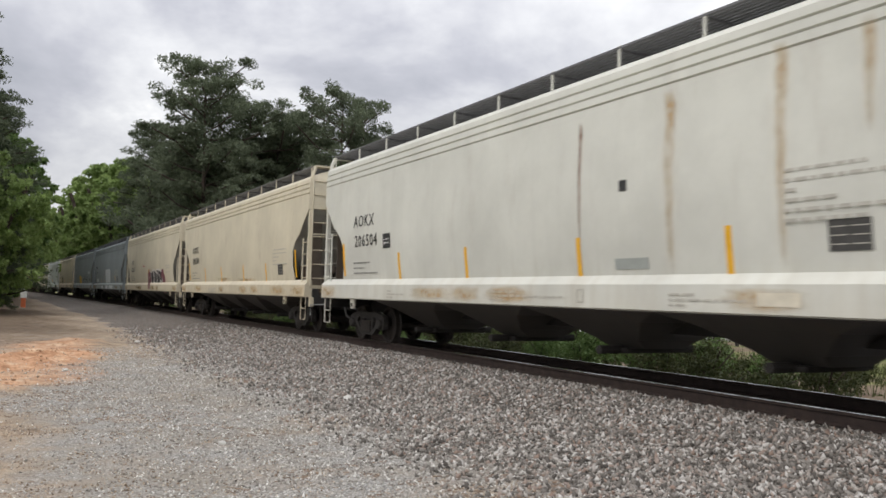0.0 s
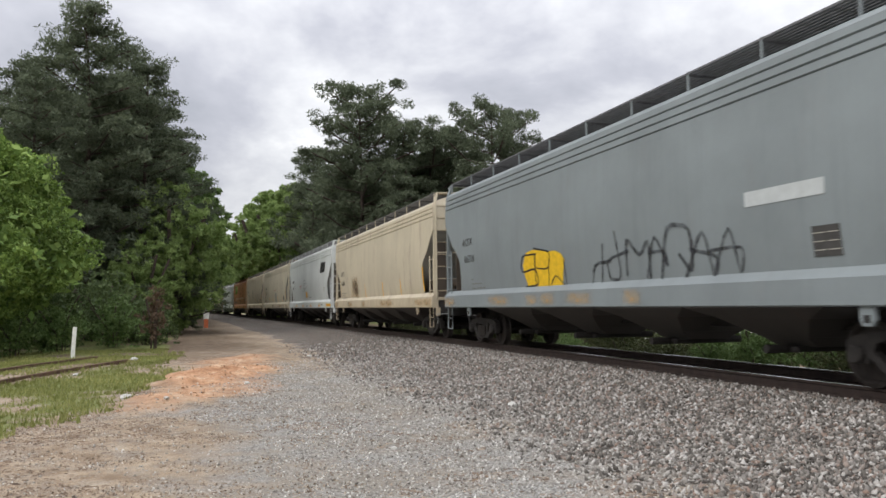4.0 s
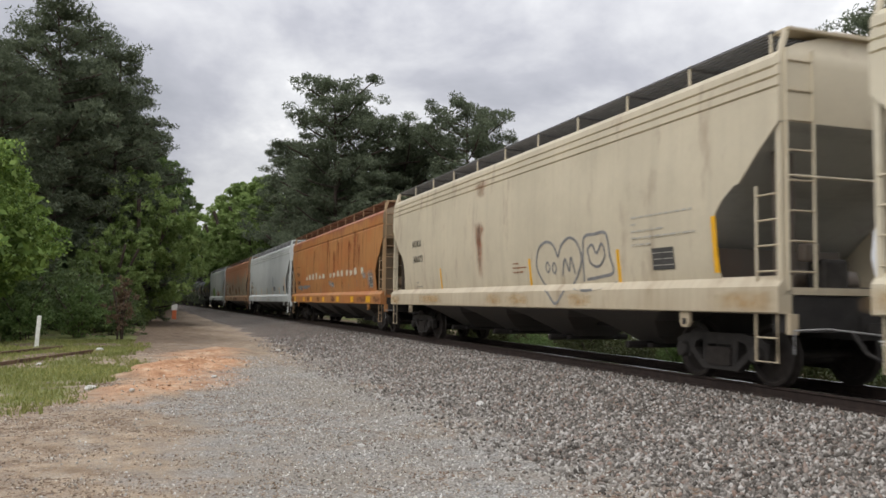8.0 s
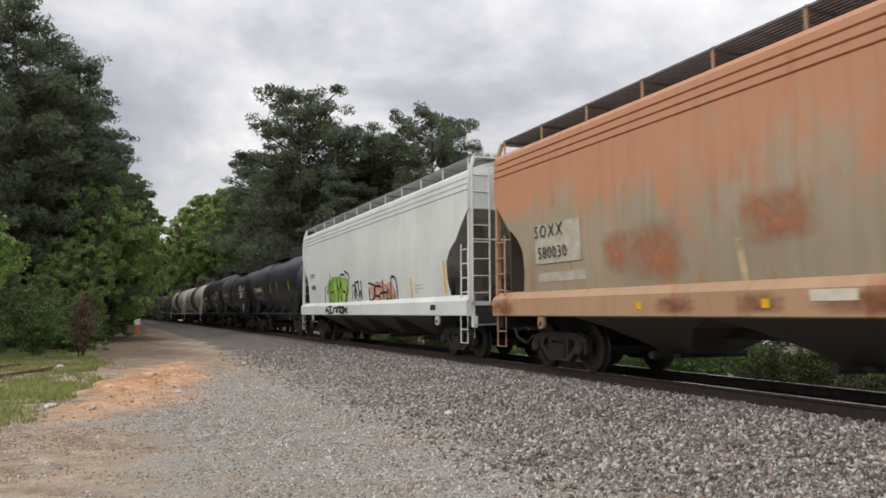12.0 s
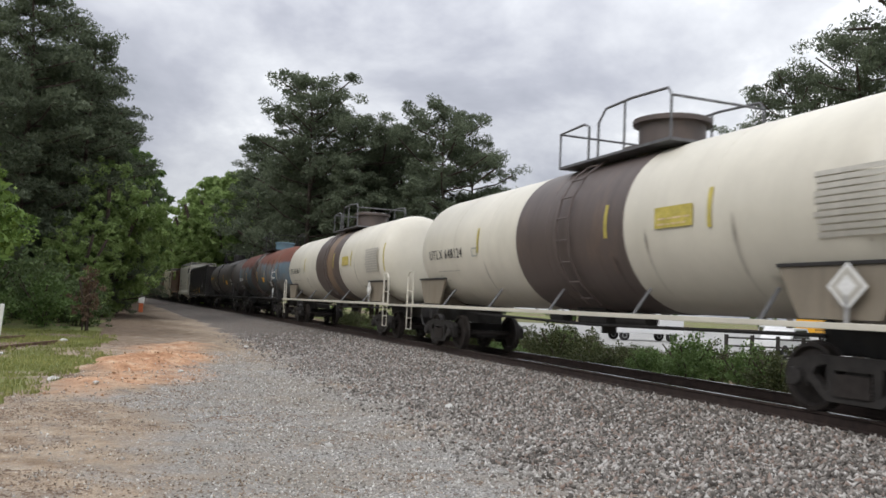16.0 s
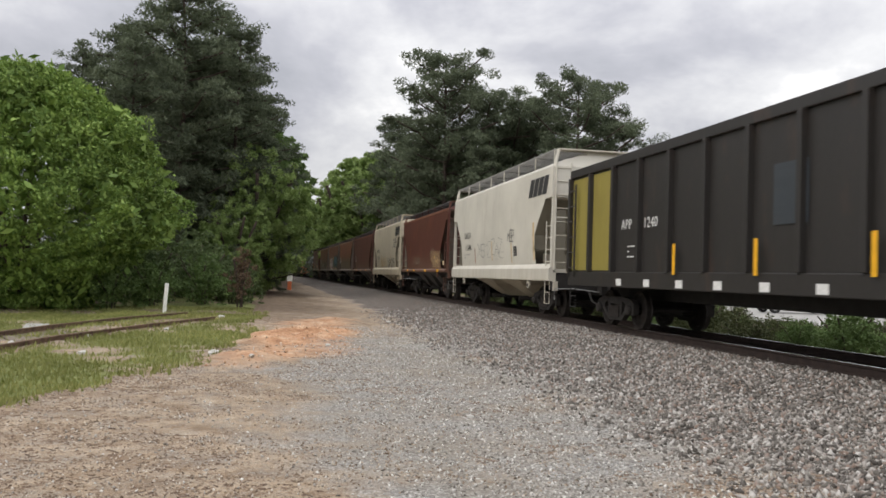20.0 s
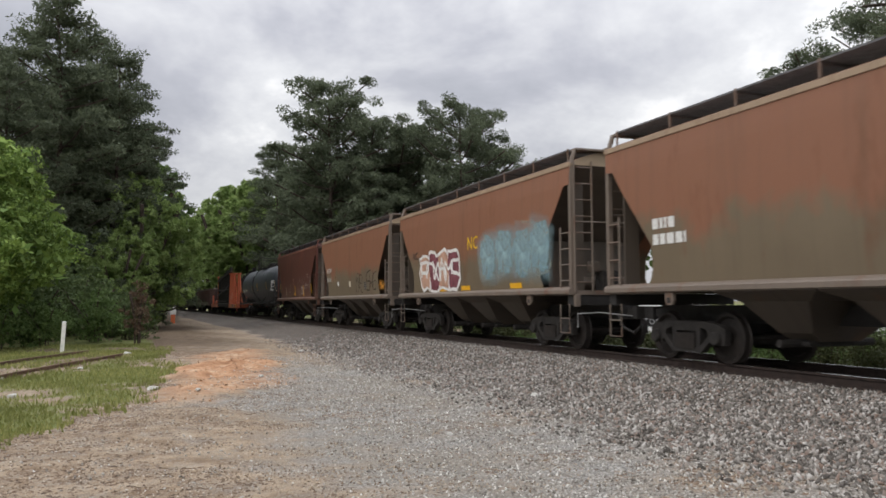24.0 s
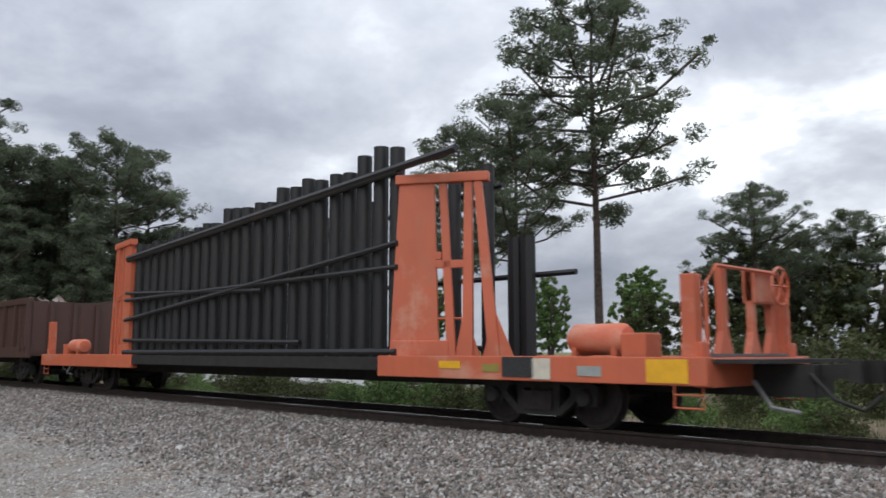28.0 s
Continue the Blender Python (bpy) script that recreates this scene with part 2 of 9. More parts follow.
def boxed(x0, x1, y0, y1, z0, z1, bevel=0.0):
    bm = bmesh.new()
    box(bm, x0, x1, y0, y1, z0, z1)
    if bevel:
        bmesh.ops.bevel(bm, geom=bm.edges[:], offset=bevel, segments=2, affect="EDGES", profile=0.6)
    return bm


def tube(bm, pts, r, n=6):
    """A round bar along points."""
    rings = []
    pts = [Vector(p) for p in pts]
    for k, p in enumerate(pts):
        d = (pts[min(k + 1, len(pts) - 1)] - pts[max(k - 1, 0)]).normalized()
        a = d.orthogonal().normalized() if abs(d.z) > 0.9 else d.cross(Vector((0, 0, 1))).normalized()
        b = d.cross(a)
        rings.append([bm.verts.new(p + r * (math.cos(q) * a + math.sin(q) * b)) for q in (2 * math.pi * j / n for j in range(n))])
    for ra, rb in zip(rings, rings[1:]):
        for j in range(n):
            bm.faces.new((ra[j], ra[(j + 1) % n], rb[(j + 1) % n], rb[j]))
    bm.faces.new(rings[0][::-1])
    bm.faces.new(rings[-1])


def tubed(pts, r, n=6):
    bm = bmesh.new()
    tube(bm, pts, r, n)
    return bm


def prism(bm, outline, axis, a, b):
    """Extrudes a flat outline (two coordinates) along axis 'x', 'y' or 'z' from a to b."""
    def at(p, q):
        return {"x": (q, p[0], p[1]), "y": (p[0], q, p[1]), "z": (p[0], p[1], q)}[axis]
    va = [bm.verts.new(at(p, a)) for p in outline]
    vb = [bm.verts.new(at(p, b)) for p in outline]
    n = len(outline)
    for k in range(n):
        bm.faces.new((va[k], va[(k + 1) % n], vb[(k + 1) % n], vb[k]))
    bm.faces.new(va[::-1])
    bm.faces.new(vb)
    bmesh.ops.recalc_face_normals(bm, faces=bm.faces[:])


def lathe(bm, profile, centre, axis="x", n=20):
    """Turns (radius, along) pairs round an axis."""
    rings = []
    for r, a in profile:
        ring = []
        for j in range(n):
            q = 2 * math.pi * j / n
            c, s = r * math.cos(q), r * math.sin(q)
            p = {"x": (a, c, s), "y": (c, a, s), "z": (c, s, a)}[axis]
            ring.append(bm.verts.new(Vector(centre) + Vector(p)))
        rings.append(ring)
    for ra, rb in zip(rings, rings[1:]):
        for j in range(n):
            bm.faces.new((ra[j], ra[(j + 1) % n], rb[(j + 1) % n], rb[j]))
    bm.faces.new(rings[0][::-1])
    bm.faces.new(rings[-1])
    bmesh.ops.recalc_face_normals(bm, faces=bm.faces[:])


def smooth(ob, deg=40):
    for p in ob.data.polygons:
        p.use_smooth = True
    ob.data.set_sharp_from_angle(angle=radians(deg))
    return ob


def words_mesh(text, size, space=1.0):
    key = ("words", text, size, space)
    if key not in CACHE:
        cu = bpy.data.curves.new("lettering", "FONT")
        cu.body, cu.size, cu.extrude, cu.resolution_u = text, size, 0.002, 2
        cu.align_x, cu.align_y, cu.space_character = "CENTER", "CENTER", space
        tmp = new("lettering", cu)
        bpy.context.view_layer.update()
        CACHE[key] = bpy.data.meshes.new_from_object(tmp.evaluated_get(bpy.context.evaluated_depsgraph_get()))
        bpy.data.objects.remove(tmp)
    return CACHE[key]

# ---- ground ----
def track_offset(x, y):
    """Distance to the centre line, in the flat (vectors)."""
    a = np.clip(y - BEND_Y, 0, FAR_Y - BEND_Y) / BEND_R
    xc = TRACK_X - BEND_R * (1 - np.cos(a)) - np.maximum(0, y - FAR_Y) * math.sin((FAR_Y - BEND_Y) / BEND_R) - np.maximum(0, y - FAR_Y) ** 2 / (2 * FAR_R)
    return x - xc


def sm(a, b, x):
    t = np.clip((x - a) / (b - a), 0, 1)
    return t * t * (3 - 2 * t)


def wob(x, y, s, seed):
    """Cheap smooth noise of wavelength s, about -1 to 1."""
    r = np.random.RandomState(seed)
    out = np.zeros_like(x, dtype=float)
    for k in range(5):
        a, b, c = r.uniform(-1, 1), r.uniform(-1, 1), r.uniform(0, 6.28)
        f = 6.28 / s * (0.6 + 0.5 * k)
        out += np.sin(f * (a * x + b * y) + c) / (1 + 0.5 * k)
    return out / 2.2


def ground_height(x, y):
    d = track_offset(x, y)
    near = 0.235 * (1 - sm(1.75, 3.3, -d)) * 0.75 + 0.235 * 0.25 * (1 - sm(2.5, 6.0, -d))
    far = 0.235 * (1 - sm(1.75, 3.2, d)) - 0.55 * sm(2.0, 6.5, d)
    z = np.where(d < 0, near, far)
    z = z + 0.03 * wob(x, y, 3.0, 1) * sm(1.9, 2.6, np.abs(d)) + 0.012 * wob(x, y, 0.8, 2) * sm(1.9, 2.6, np.abs(d))
    z = z + sm(0, 1, clay_mask(x, y)) * (0.20 * np.clip(wob(x, y, 1.7, 3) + 0.2, 0, 1) + 0.07 * np.clip(wob(x, y, 0.7, 31), -0.4, 1))
    z = z - 0.10 * sm(4.5, 6.5, -x - 0.0 * y) * sm(8, 14, y)
    return z


def clay_mask(x, y):
    u = (x - 0.75 - (y - 20) * 0.14) / 1.25
    v = (y - 20.5) / 7.0
    return np.clip(1.25 - np.sqrt(u * u + v * v) + 0.35 * wob(x, y, 2.2, 5), 0, 1)


def grass_mask(x, y):
    edge = np.interp(y, [-30, 7, 8.5, 10.2, 11.7, 13, 15, 19, 25.7, 32, 45, 70], [-7.5, -4.2, -3.3, -2.4, -1.8, -1.35, -0.75, -0.5, -0.3, -0.4, -0.8, -0.8])
    bed = np.interp(y, [2, 11.2, 14.5, 18, 22.2, 26], [-9.3, -6.3, -5.6, -4.8, -3.6, -2.2])
    bare = sm(1.0, 0.55, np.abs(x - bed)) * sm(30, 26, y)
    return sm(0.25, 0.9, edge - x + 0.45 * wob(x, y, 1.7, 6) + 0.3) * (1 - 0.85 * bare)


def spread(lo, hi, fine0, fine1, step, grow):
    v = list(np.arange(fine0, fine1 + 1e-6, step))
    s = step
    while v[-1] < hi:
        s *= grow
        v.append(v[-1] + s)
    s = step
    while v[0] > lo:
        s *= grow
        v.insert(0, v[0] - s)
    return np.array(v)


gx = spread(-3200, 3200, -9, 9.4, 0.22, 1.14)
gy = spread(-3200, 3200, -1, 34, 0.26, 1.14)
GX, GY = np.meshgrid(gx, gy)
GZ = ground_height(GX, GY)
verts = np.stack([GX, GY, GZ], -1).reshape(-1, 3)
ny, nx = GX.shape
idx = np.arange(ny * nx).reshape(ny, nx)
quads = np.stack([idx[:-1, :-1], idx[:-1, 1:], idx[1:, 1:], idx[1:, :-1]], -1).reshape(-1, 4)


def mesh_np(name, v, f):
    """A mesh from arrays of corners and equal-sided faces."""
    me = bpy.data.meshes.new(name)
    me.vertices.add(len(v))
    me.vertices.foreach_set("co", np.ascontiguousarray(v, dtype=np.float32).ravel())
    k = f.shape[1]
    me.loops.add(f.size)
    me.loops.foreach_set("vertex_index", np.ascontiguousarray(f, dtype=np.int32).ravel())
    me.polygons.add(len(f))
    me.polygons.foreach_set("loop_start", np.arange(0, f.size, k, dtype=np.int32))
    me.update(calc_edges=True)
    return me


g_me = mesh_np("ground", verts, quads)
zones = np.zeros((ny * nx, 4), dtype=np.float32)
fx, fy = GX.ravel(), GY.ravel()
fd = track_offset(fx, fy)
zones[:, 0] = np.where(fd < 0, 1 - sm(4.2, 6.4, -fd + 0.5 * wob(fx, fy, 2.0, 7)), 1 - sm(3.6, 6.0, fd + 0.6 * wob(fx, fy, 2.0, 7)))
zones[:, 1] = np.maximum(grass_mask(fx, fy) * (0.66 + 0.34 * wob(fx, fy, 2.6, 14)), sm(6.0, 14.0, fd) * (0.55 + 0.3 * wob(fx, fy, 4.0, 15)))
zones[:, 2] = clay_mask(fx, fy)
zones[:, 3] = np.clip(0.85 * sm(1.7, -0.5, fx + 0.9 * wob(fx, fy, 3.0, 8) + 0.35 * wob(fx, fy, 0.9, 18)) + 0.8 * sm(13, 26, fy + 4 * wob(fx, fy, 6.0, 19)) * sm(5.5, 3.5, fx) + sm(3.0, 5.0, fd) + 0.75 * np.clip(wob(fx, fy, 2.3, 20) - 0.1, 0, 1) + 0.25 * sm(7, 3.5, fy), 0, 1)
att = g_me.color_attributes.new("zones", "FLOAT_COLOR", "POINT")
att.data.foreach_set("color", zones.ravel())
leafy = np.clip(0.75 * sm(2.5, 5.0, fd) + sm(22, 34, fy + 3 * wob(fx, fy, 4.0, 23)) * sm(4.2, 1.2, fx + 0.8 * wob(fx, fy, 2.5, 24)) * sm(9, 6, -fx), 0, 1)
att = g_me.attributes.new("litter", "FLOAT", "POINT")
att.data.foreach_set("value", leafy.astype(np.float32))
# mask for darker, browner ballast beyond the track's centre line
att = g_me.attributes.new("beyond_track", "FLOAT", "POINT")
att.data.foreach_set("value", sm(1.0, 3.0, fd).astype(np.float32))


def ground_material():
    m, n, l, b = mat_new("yard_ground")
    tc = n.new("ShaderNodeTexCoord").outputs["Object"]
    za = n.new("ShaderNodeAttribute")
    za.attribute_name = "zones"
    sp = n.new("ShaderNodeSeparateColor")
    l.new(za.outputs["Color"], sp.inputs[0])
    def cells(scale):
        v = n.new("ShaderNodeTexVoronoi")
        v.inputs["Scale"].default_value = scale
        l.new(tc, v.inputs["Vector"])
        hs = n.new("ShaderNodeSeparateColor")
        l.new(v.outputs["Color"], hs.inputs[0])
        return v.outputs["Distance"], hs.outputs[0], hs.outputs[1]
    big = n_noise(n, l, tc, 0.5, 5, 0.6)
    mid = n_noise(n, l, tc, 3.0, 5, 0.6)
    fine = n_noise(n, l, tc, 40.0, 4, 0.7)
    d1, c1, h1 = cells(42.0)
    d2, c2, h2 = cells(21.0)
    d3, c3, h3 = cells(95.0)
    # fine pale gravel
    grav = n_ramp(n, l, c1, [(0.0, (0.17, 0.165, 0.155)), (0.5, (0.33, 0.325, 0.31)), (1.0, (0.58, 0.57, 0.54))])
    grav = n_mix(n, l, n_ramp(n, l, c3, [(0.3, 0.0), (0.9, 0.6)]), grav, (0.36, 0.35, 0.33))
    grav = n_mix(n, l, n_ramp(n, l, d1, [(0.35, 0.0), (0.75, 0.65)]), grav, (0.12, 0.11, 0.10))
    grav = n_mix(n, l, n_ramp(n, l, big, [(0.35, 0.65), (0.6, 0.0)]), grav, (0.23, 0.195, 0.15))
    grav = n_mix(n, l, n_ramp(n, l, n_noise(n, l, n_map(n, l, tc, (0.8, 1.2, 1), (3, 9, 0)), 0.9, 8, 0.7), [(0.50, 0.0), (0.66, 0.55)]), grav, (0.30, 0.24, 0.18))
    # coarse ballast
    bal = n_ramp(n, l, c2, [(0.0, (0.08, 0.071, 0.062)), (0.45, (0.185, 0.168, 0.15)), (1.0, (0.38, 0.355, 0.32))])
    far = n.new("ShaderNodeAttribute")
    far.attribute_name = "beyond_track"
    bal = n_mix(n, l, n_math(n, l, "MULTIPLY", far.outputs["Fac"], 0.7), bal, (0.105, 0.088, 0.07))
    bal = n_mix(n, l, n_ramp(n, l, h2, [(0.78, 0.0), (0.86, 0.7)]), bal, (0.27, 0.16, 0.12))
    bal = n_mix(n, l, n_ramp(n, l, d2, [(0.3, 0.0), (0.7, 0.75)]), bal, (0.055, 0.048, 0.043))
    # trodden earth with bark litter
    earth = n_ramp(n, l, mid, [(0.3, (0.24, 0.165, 0.105)), (0.5, (0.41, 0.315, 0.22)), (0.75, (0.56, 0.465, 0.35))])
    earth = n_mix(n, l, n_ramp(n, l, c1, [(0.5, 0.0), (0.95, 0.6)]), earth, (0.42, 0.38, 0.325))
    earth = n_mix(n, l, n_ramp(n, l, n_noise(n, l, tc, 110.0, 4, 0.7), [(0.36, 0.6), (0.54, 0.0)]), earth, (0.12, 0.08, 0.05))
    earth = n_mix(n, l, n_ramp(n, l, n_noise(n, l, n_map(n, l, tc, (0.85, 1.2, 1)), 1.6, 9, 0.74), [(0.48, 0.0), (0.62, 0.65)]), earth, (0.185, 0.125, 0.08))
    earth = n_mix(n, l, n_ramp(n, l, n_noise(n, l, tc, 1.9, 8, 0.72), [(0.47, 0.0), (0.62, 0.5)]), earth, grav)
    earth = n_mix(n, l, n_ramp(n, l, c3, [(0.55, 0.0), (0.95, 0.5)]), earth, (0.20, 0.155, 0.115))
    lit = n.new("ShaderNodeAttribute")
    lit.attribute_name = "litter"
    earth = n_mix(n, l, n_math(n, l, "MULTIPLY", lit.outputs["Fac"], n_ramp(n, l, mid, [(0.3, 1.0), (0.7, 0.55)])), earth, (0.105, 0.072, 0.048))
    clay = n_ramp(n, l, n_noise(n, l, n_map(n, l, tc, (0.8, 1.3, 1)), 2.2, 8, 0.68), [(0.34, (0.30, 0.15, 0.08)), (0.5, (0.52, 0.30, 0.175)), (0.64, (0.62, 0.46, 0.32))])
    clay = n_mix(n, l, n_ramp(n, l, n_noise(n, l, tc, 18.0, 6, 0.7), [(0.36, 0.65), (0.52, 0.0)]), clay, (0.25, 0.14, 0.08))
    grass = n_ramp(n, l, mid, [(0.25, (0.17, 0.16, 0.07)), (0.5, (0.18, 0.21, 0.07)), (0.8, (0.30, 0.28, 0.14))])
    grass = n_mix(n, l, n_ramp(n, l, fine, [(0.35, 0.6), (0.6, 0.0)]), grass, (0.10, 0.11, 0.04))
    def soft(mask, lo, hi):
        return n_ramp(n, l, n_math(n, l, "ADD", mask, n_math(n, l, "MULTIPLY", n_math(n, l, "SUBTRACT", mid, 0.5), 0.55)), [(lo, 0.0), (hi, 1.0)])
    col = n_mix(n, l, soft(n_math(n, l, "ADD", za.outputs["Alpha"], n_math(n, l, "MULTIPLY", n_math(n, l, "SUBTRACT", n_noise(n, l, tc, 1.1, 8, 0.7), 0.5), 1.1)), 0.28, 0.80), grav, earth)
    col = n_mix(n, l, soft(sp.outputs[2], 0.12, 0.70), col, clay)
    col = n_mix(n, l, soft(sp.outputs[1], 0.42, 0.60), col, grass)
    col = n_mix(n, l, soft(sp.outputs[0], 0.40, 0.62), col, bal)
    l.new(col, b.inputs["Base Color"])
    b.inputs["Roughness"].default_value = 0.95
    b.inputs["Specular IOR Level"].default_value = 0.2
    inv2 = n_math(n, l, "SUBTRACT", 1.0, d2)
    inv1 = n_math(n, l, "SUBTRACT", 1.0, d1)
    hmix = n_mix(n, l, soft(sp.outputs[0], 0.40, 0.62), n_math(n, l, "MULTIPLY", inv1, 0.45), inv2)
    n_bump(n, l, b, hmix, 1.0, 0.03)
    return m


ground = part("ground", g_me, ground_material())
tagged(ground, "pale gravel yard with orange clay, weeds and coarse ballast", "ground", kind="structure")
smooth(ground, 80)

# ---- loose stones ----
def stones(name, count, x0, x1, y0, y1, s0, s1, seed, mat, label, keep):
    r = np.random.RandomState(seed)
    u = r.rand(count)
    y = y0 + (y1 - y0) * u ** 1.7
    x = r.uniform(x0, x1, count)
    k = keep(x, y, r.rand(count))
    x, y = x[k], y[k]
    n = len(x)
    z = ground_height(x, y)
    base = np.array([(1, 0, 0), (0, 1, 0), (-1, 0, 0), (0, -1, 0), (0.1, 0, 1), (0, 0.1, -1)], float)
    sc = r.uniform(s0, s1, (n, 1, 1)) * r.uniform(0.6, 1.25, (n, 6, 1))
    v = base[None] * sc * np.array([1.25, 0.85, 0.62])
    a = r.uniform(0, 6.28, n)
    tilt = r.uniform(-1.4, 1.4, n)
    ct, st = np.cos(tilt)[:, None], np.sin(tilt)[:, None]
    v = np.stack([v[..., 0] * ct - v[..., 2] * st, v[..., 1], v[..., 0] * st + v[..., 2] * ct], -1)
    c, s = np.cos(a)[:, None], np.sin(a)[:, None]
    v = np.stack([v[..., 0] * c - v[..., 1] * s, v[..., 0] * s + v[..., 1] * c, v[..., 2]], -1)
    v += np.stack([x, y, z + s0 * 0.35], -1)[:, None, :]
    f = np.array([(0, 1, 4), (1, 2, 4), (2, 3, 4), (3, 0, 4), (1, 0, 5), (2, 1, 5), (3, 2, 5), (0, 3, 5)])
    faces = (np.arange(n)[:, None, None] * 6 + f[None]).reshape(-1, 3)
    return tagged(part(name, mesh_np(name, v.reshape(-1, 3), faces), mat), label, "stones", kind="stuff")


def stone_material(name, stops):
    m, n, l, b = mat_new(name)
    g = n.new("ShaderNodeNewGeometry")
    tc = n.new("ShaderNodeTexCoord").outputs["Object"]
    c = n_ramp(n, l, g.outputs["Random Per Island"], stops)
    c = n_mix(n, l, n_math(n, l, "MULTIPLY", n_noise(n, l, tc, 60, 3), 0.3), c, (0.12, 0.105, 0.09))
    l.new(c, b.inputs["Base Color"])
    b.inputs["Roughness"].default_value = 0.9
    return m


M_BALLAST = stone_material("ballast_stone", [(0.0, (0.05, 0.044, 0.038)), (0.3, (0.14, 0.127, 0.113)), (0.58, (0.285, 0.265, 0.24)), (0.70, (0.26, 0.18, 0.14)), (0.82, (0.385, 0.36, 0.33)), (1.0, (0.57, 0.55, 0.52))])
M_PEBBLE = stone_material("gravel_stone", [(0.0, (0.12, 0.108, 0.092)), (0.25, (0.29, 0.268, 0.24)), (0.6, (0.42, 0.40, 0.365)), (0.85, (0.56, 0.54, 0.50)), (1.0, (0.78, 0.76, 0.72))])
M_CLOD = stone_material("clay_clod", [(0.0, (0.34, 0.19, 0.105)), (0.4, (0.50, 0.29, 0.165)), (0.8, (0.58, 0.38, 0.24)), (1.0, (0.70, 0.58, 0.46))])
stones("ballast", 84000, 2.6, 8.6, 1.5, 38, 0.019, 0.047, 11, M_BALLAST, "coarse grey and reddish crushed stone ballast",
       lambda x, y, q: (-track_offset(x, y) < 6.3 - 2.5 * q) & (-track_offset(x, y) > 0.84) & (np.modf(np.abs(x) * 977.3)[0] > sm(20, 38, y)))
stones("gravel", 115000, -5.0, 5.8, 1.8, 24, 0.006, 0.023, 12, M_PEBBLE, "small pale gravel scattered on the yard",
       lambda x, y, q: (grass_mask(x, y) < 0.5) & (q > 0.05 + 0.88 * sm(2.2, 0.2, x + 0.6 * wob(x, y, 2.0, 40))) & (clay_mask(x, y) < 0.5 * q + 0.2))

M_CRUMB = stone_material("dirt_crumb", [(0.0, (0.10, 0.066, 0.042)), (0.35, (0.24, 0.17, 0.115)), (0.7, (0.42, 0.33, 0.24)), (0.9, (0.55, 0.48, 0.39)), (1.0, (0.74, 0.70, 0.63))])
stones("dirt_crumbs", 60000, -5.5, 2.8, 1.9, 20, 0.004, 0.017, 15, M_CRUMB, "crumbs of brown dirt and small stones on the bare earth",
       lambda x, y, q: (grass_mask(x, y) < 0.6) & (q < 0.35 + 0.65 * sm(2.6, 0.6, x)) & (clay_mask(x, y) < 0.3) & (wob(x, y, 0.9, 41) + 0.6 * wob(x, y, 2.6, 42) > -0.5 + 0.7 * q))
stones("clay_clods", 4200, -2.5, 4.0, 11, 31, 0.010, 0.040, 14, M_CLOD, "lumps of dry orange clay",
       lambda x, y, q: clay_mask(x, y) > 0.12 + 0.75 * q)

M_CHIP = stone_material("bark_chip", [(0.0, (0.08, 0.05, 0.034)), (0.4, (0.16, 0.10, 0.066)), (0.75, (0.27, 0.19, 0.13)), (1.0, (0.42, 0.34, 0.26))])


def chips(name, count, seed, label):
    """Thin bark chips and twigs lying on the trodden earth."""
    r = np.random.RandomState(seed)
    x, y = r.uniform(-5, 4.5, count), 2.0 + 26 * r.rand(count) ** 1.6
    k = (0.85 * sm(2.2, -0.8, x + 0.9 * wob(x, y, 3.0, 8)) + np.clip(wob(x, y, 2.3, 20), 0, 1) > r.rand(count) * 0.8 + 0.75 - 1.3 * np.clip(wob(0.75 * x, 1.3 * y, 1.1, 33) + 0.1, 0, 1)) & (grass_mask(x, y) < 0.4) & (clay_mask(x, y) < 0.3)
    x, y = x[k], y[k]
    n = len(x)
    lg = 0.006 + 0.034 * r.rand(n) ** 2 * np.where(r.rand(n) < 0.03, 4.0, 1.0)
    w = r.uniform(0.0015, 0.006, n)
    a = r.uniform(0, 6.28, n)
    z = ground_height(x, y)
    base = np.array([(-1, -1, 0), (1, -1, 0), (1, 1, 0), (-1, 1, 0), (-0.7, 0, 1), (0.8, 0.2, 1)], float)
    v = np.repeat(base[None], n, 0)
    px, py = v[..., 0] * lg[:, None], v[..., 1] * w[:, None]
    c, s_ = np.cos(a)[:, None], np.sin(a)[:, None]
    v = np.stack([x[:, None] + px * c - py * s_, y[:, None] + px * s_ + py * c, z[:, None] + v[..., 2] * 0.007 + 0.002], -1)
    f = np.array([(0, 1, 5), (0, 5, 4), (2, 3, 4), (2, 4, 5), (1, 2, 5), (3, 0, 4)])
    faces = (np.arange(n)[:, None, None] * 6 + f[None]).reshape(-1, 3)
    return tagged(part(name, mesh_np(name, v.reshape(-1, 3), faces), M_CHIP), label, "litter", kind="stuff")


chips("bark_litter", 70000, 13, "brown bark chips and twigs strewn on the bare earth")

# ---- track ----
def rail_profile():
    return [(-0.035, 0.0), (0.035, 0.0), (0.036, -0.035), (0.012, -0.05), (0.010, -0.145), (0.07, -0.165), (0.07, -0.18), (-0.07, -0.18), (-0.07, -0.165), (-0.010, -0.145), (-0.012, -0.05), (-0.036, -0.035)]


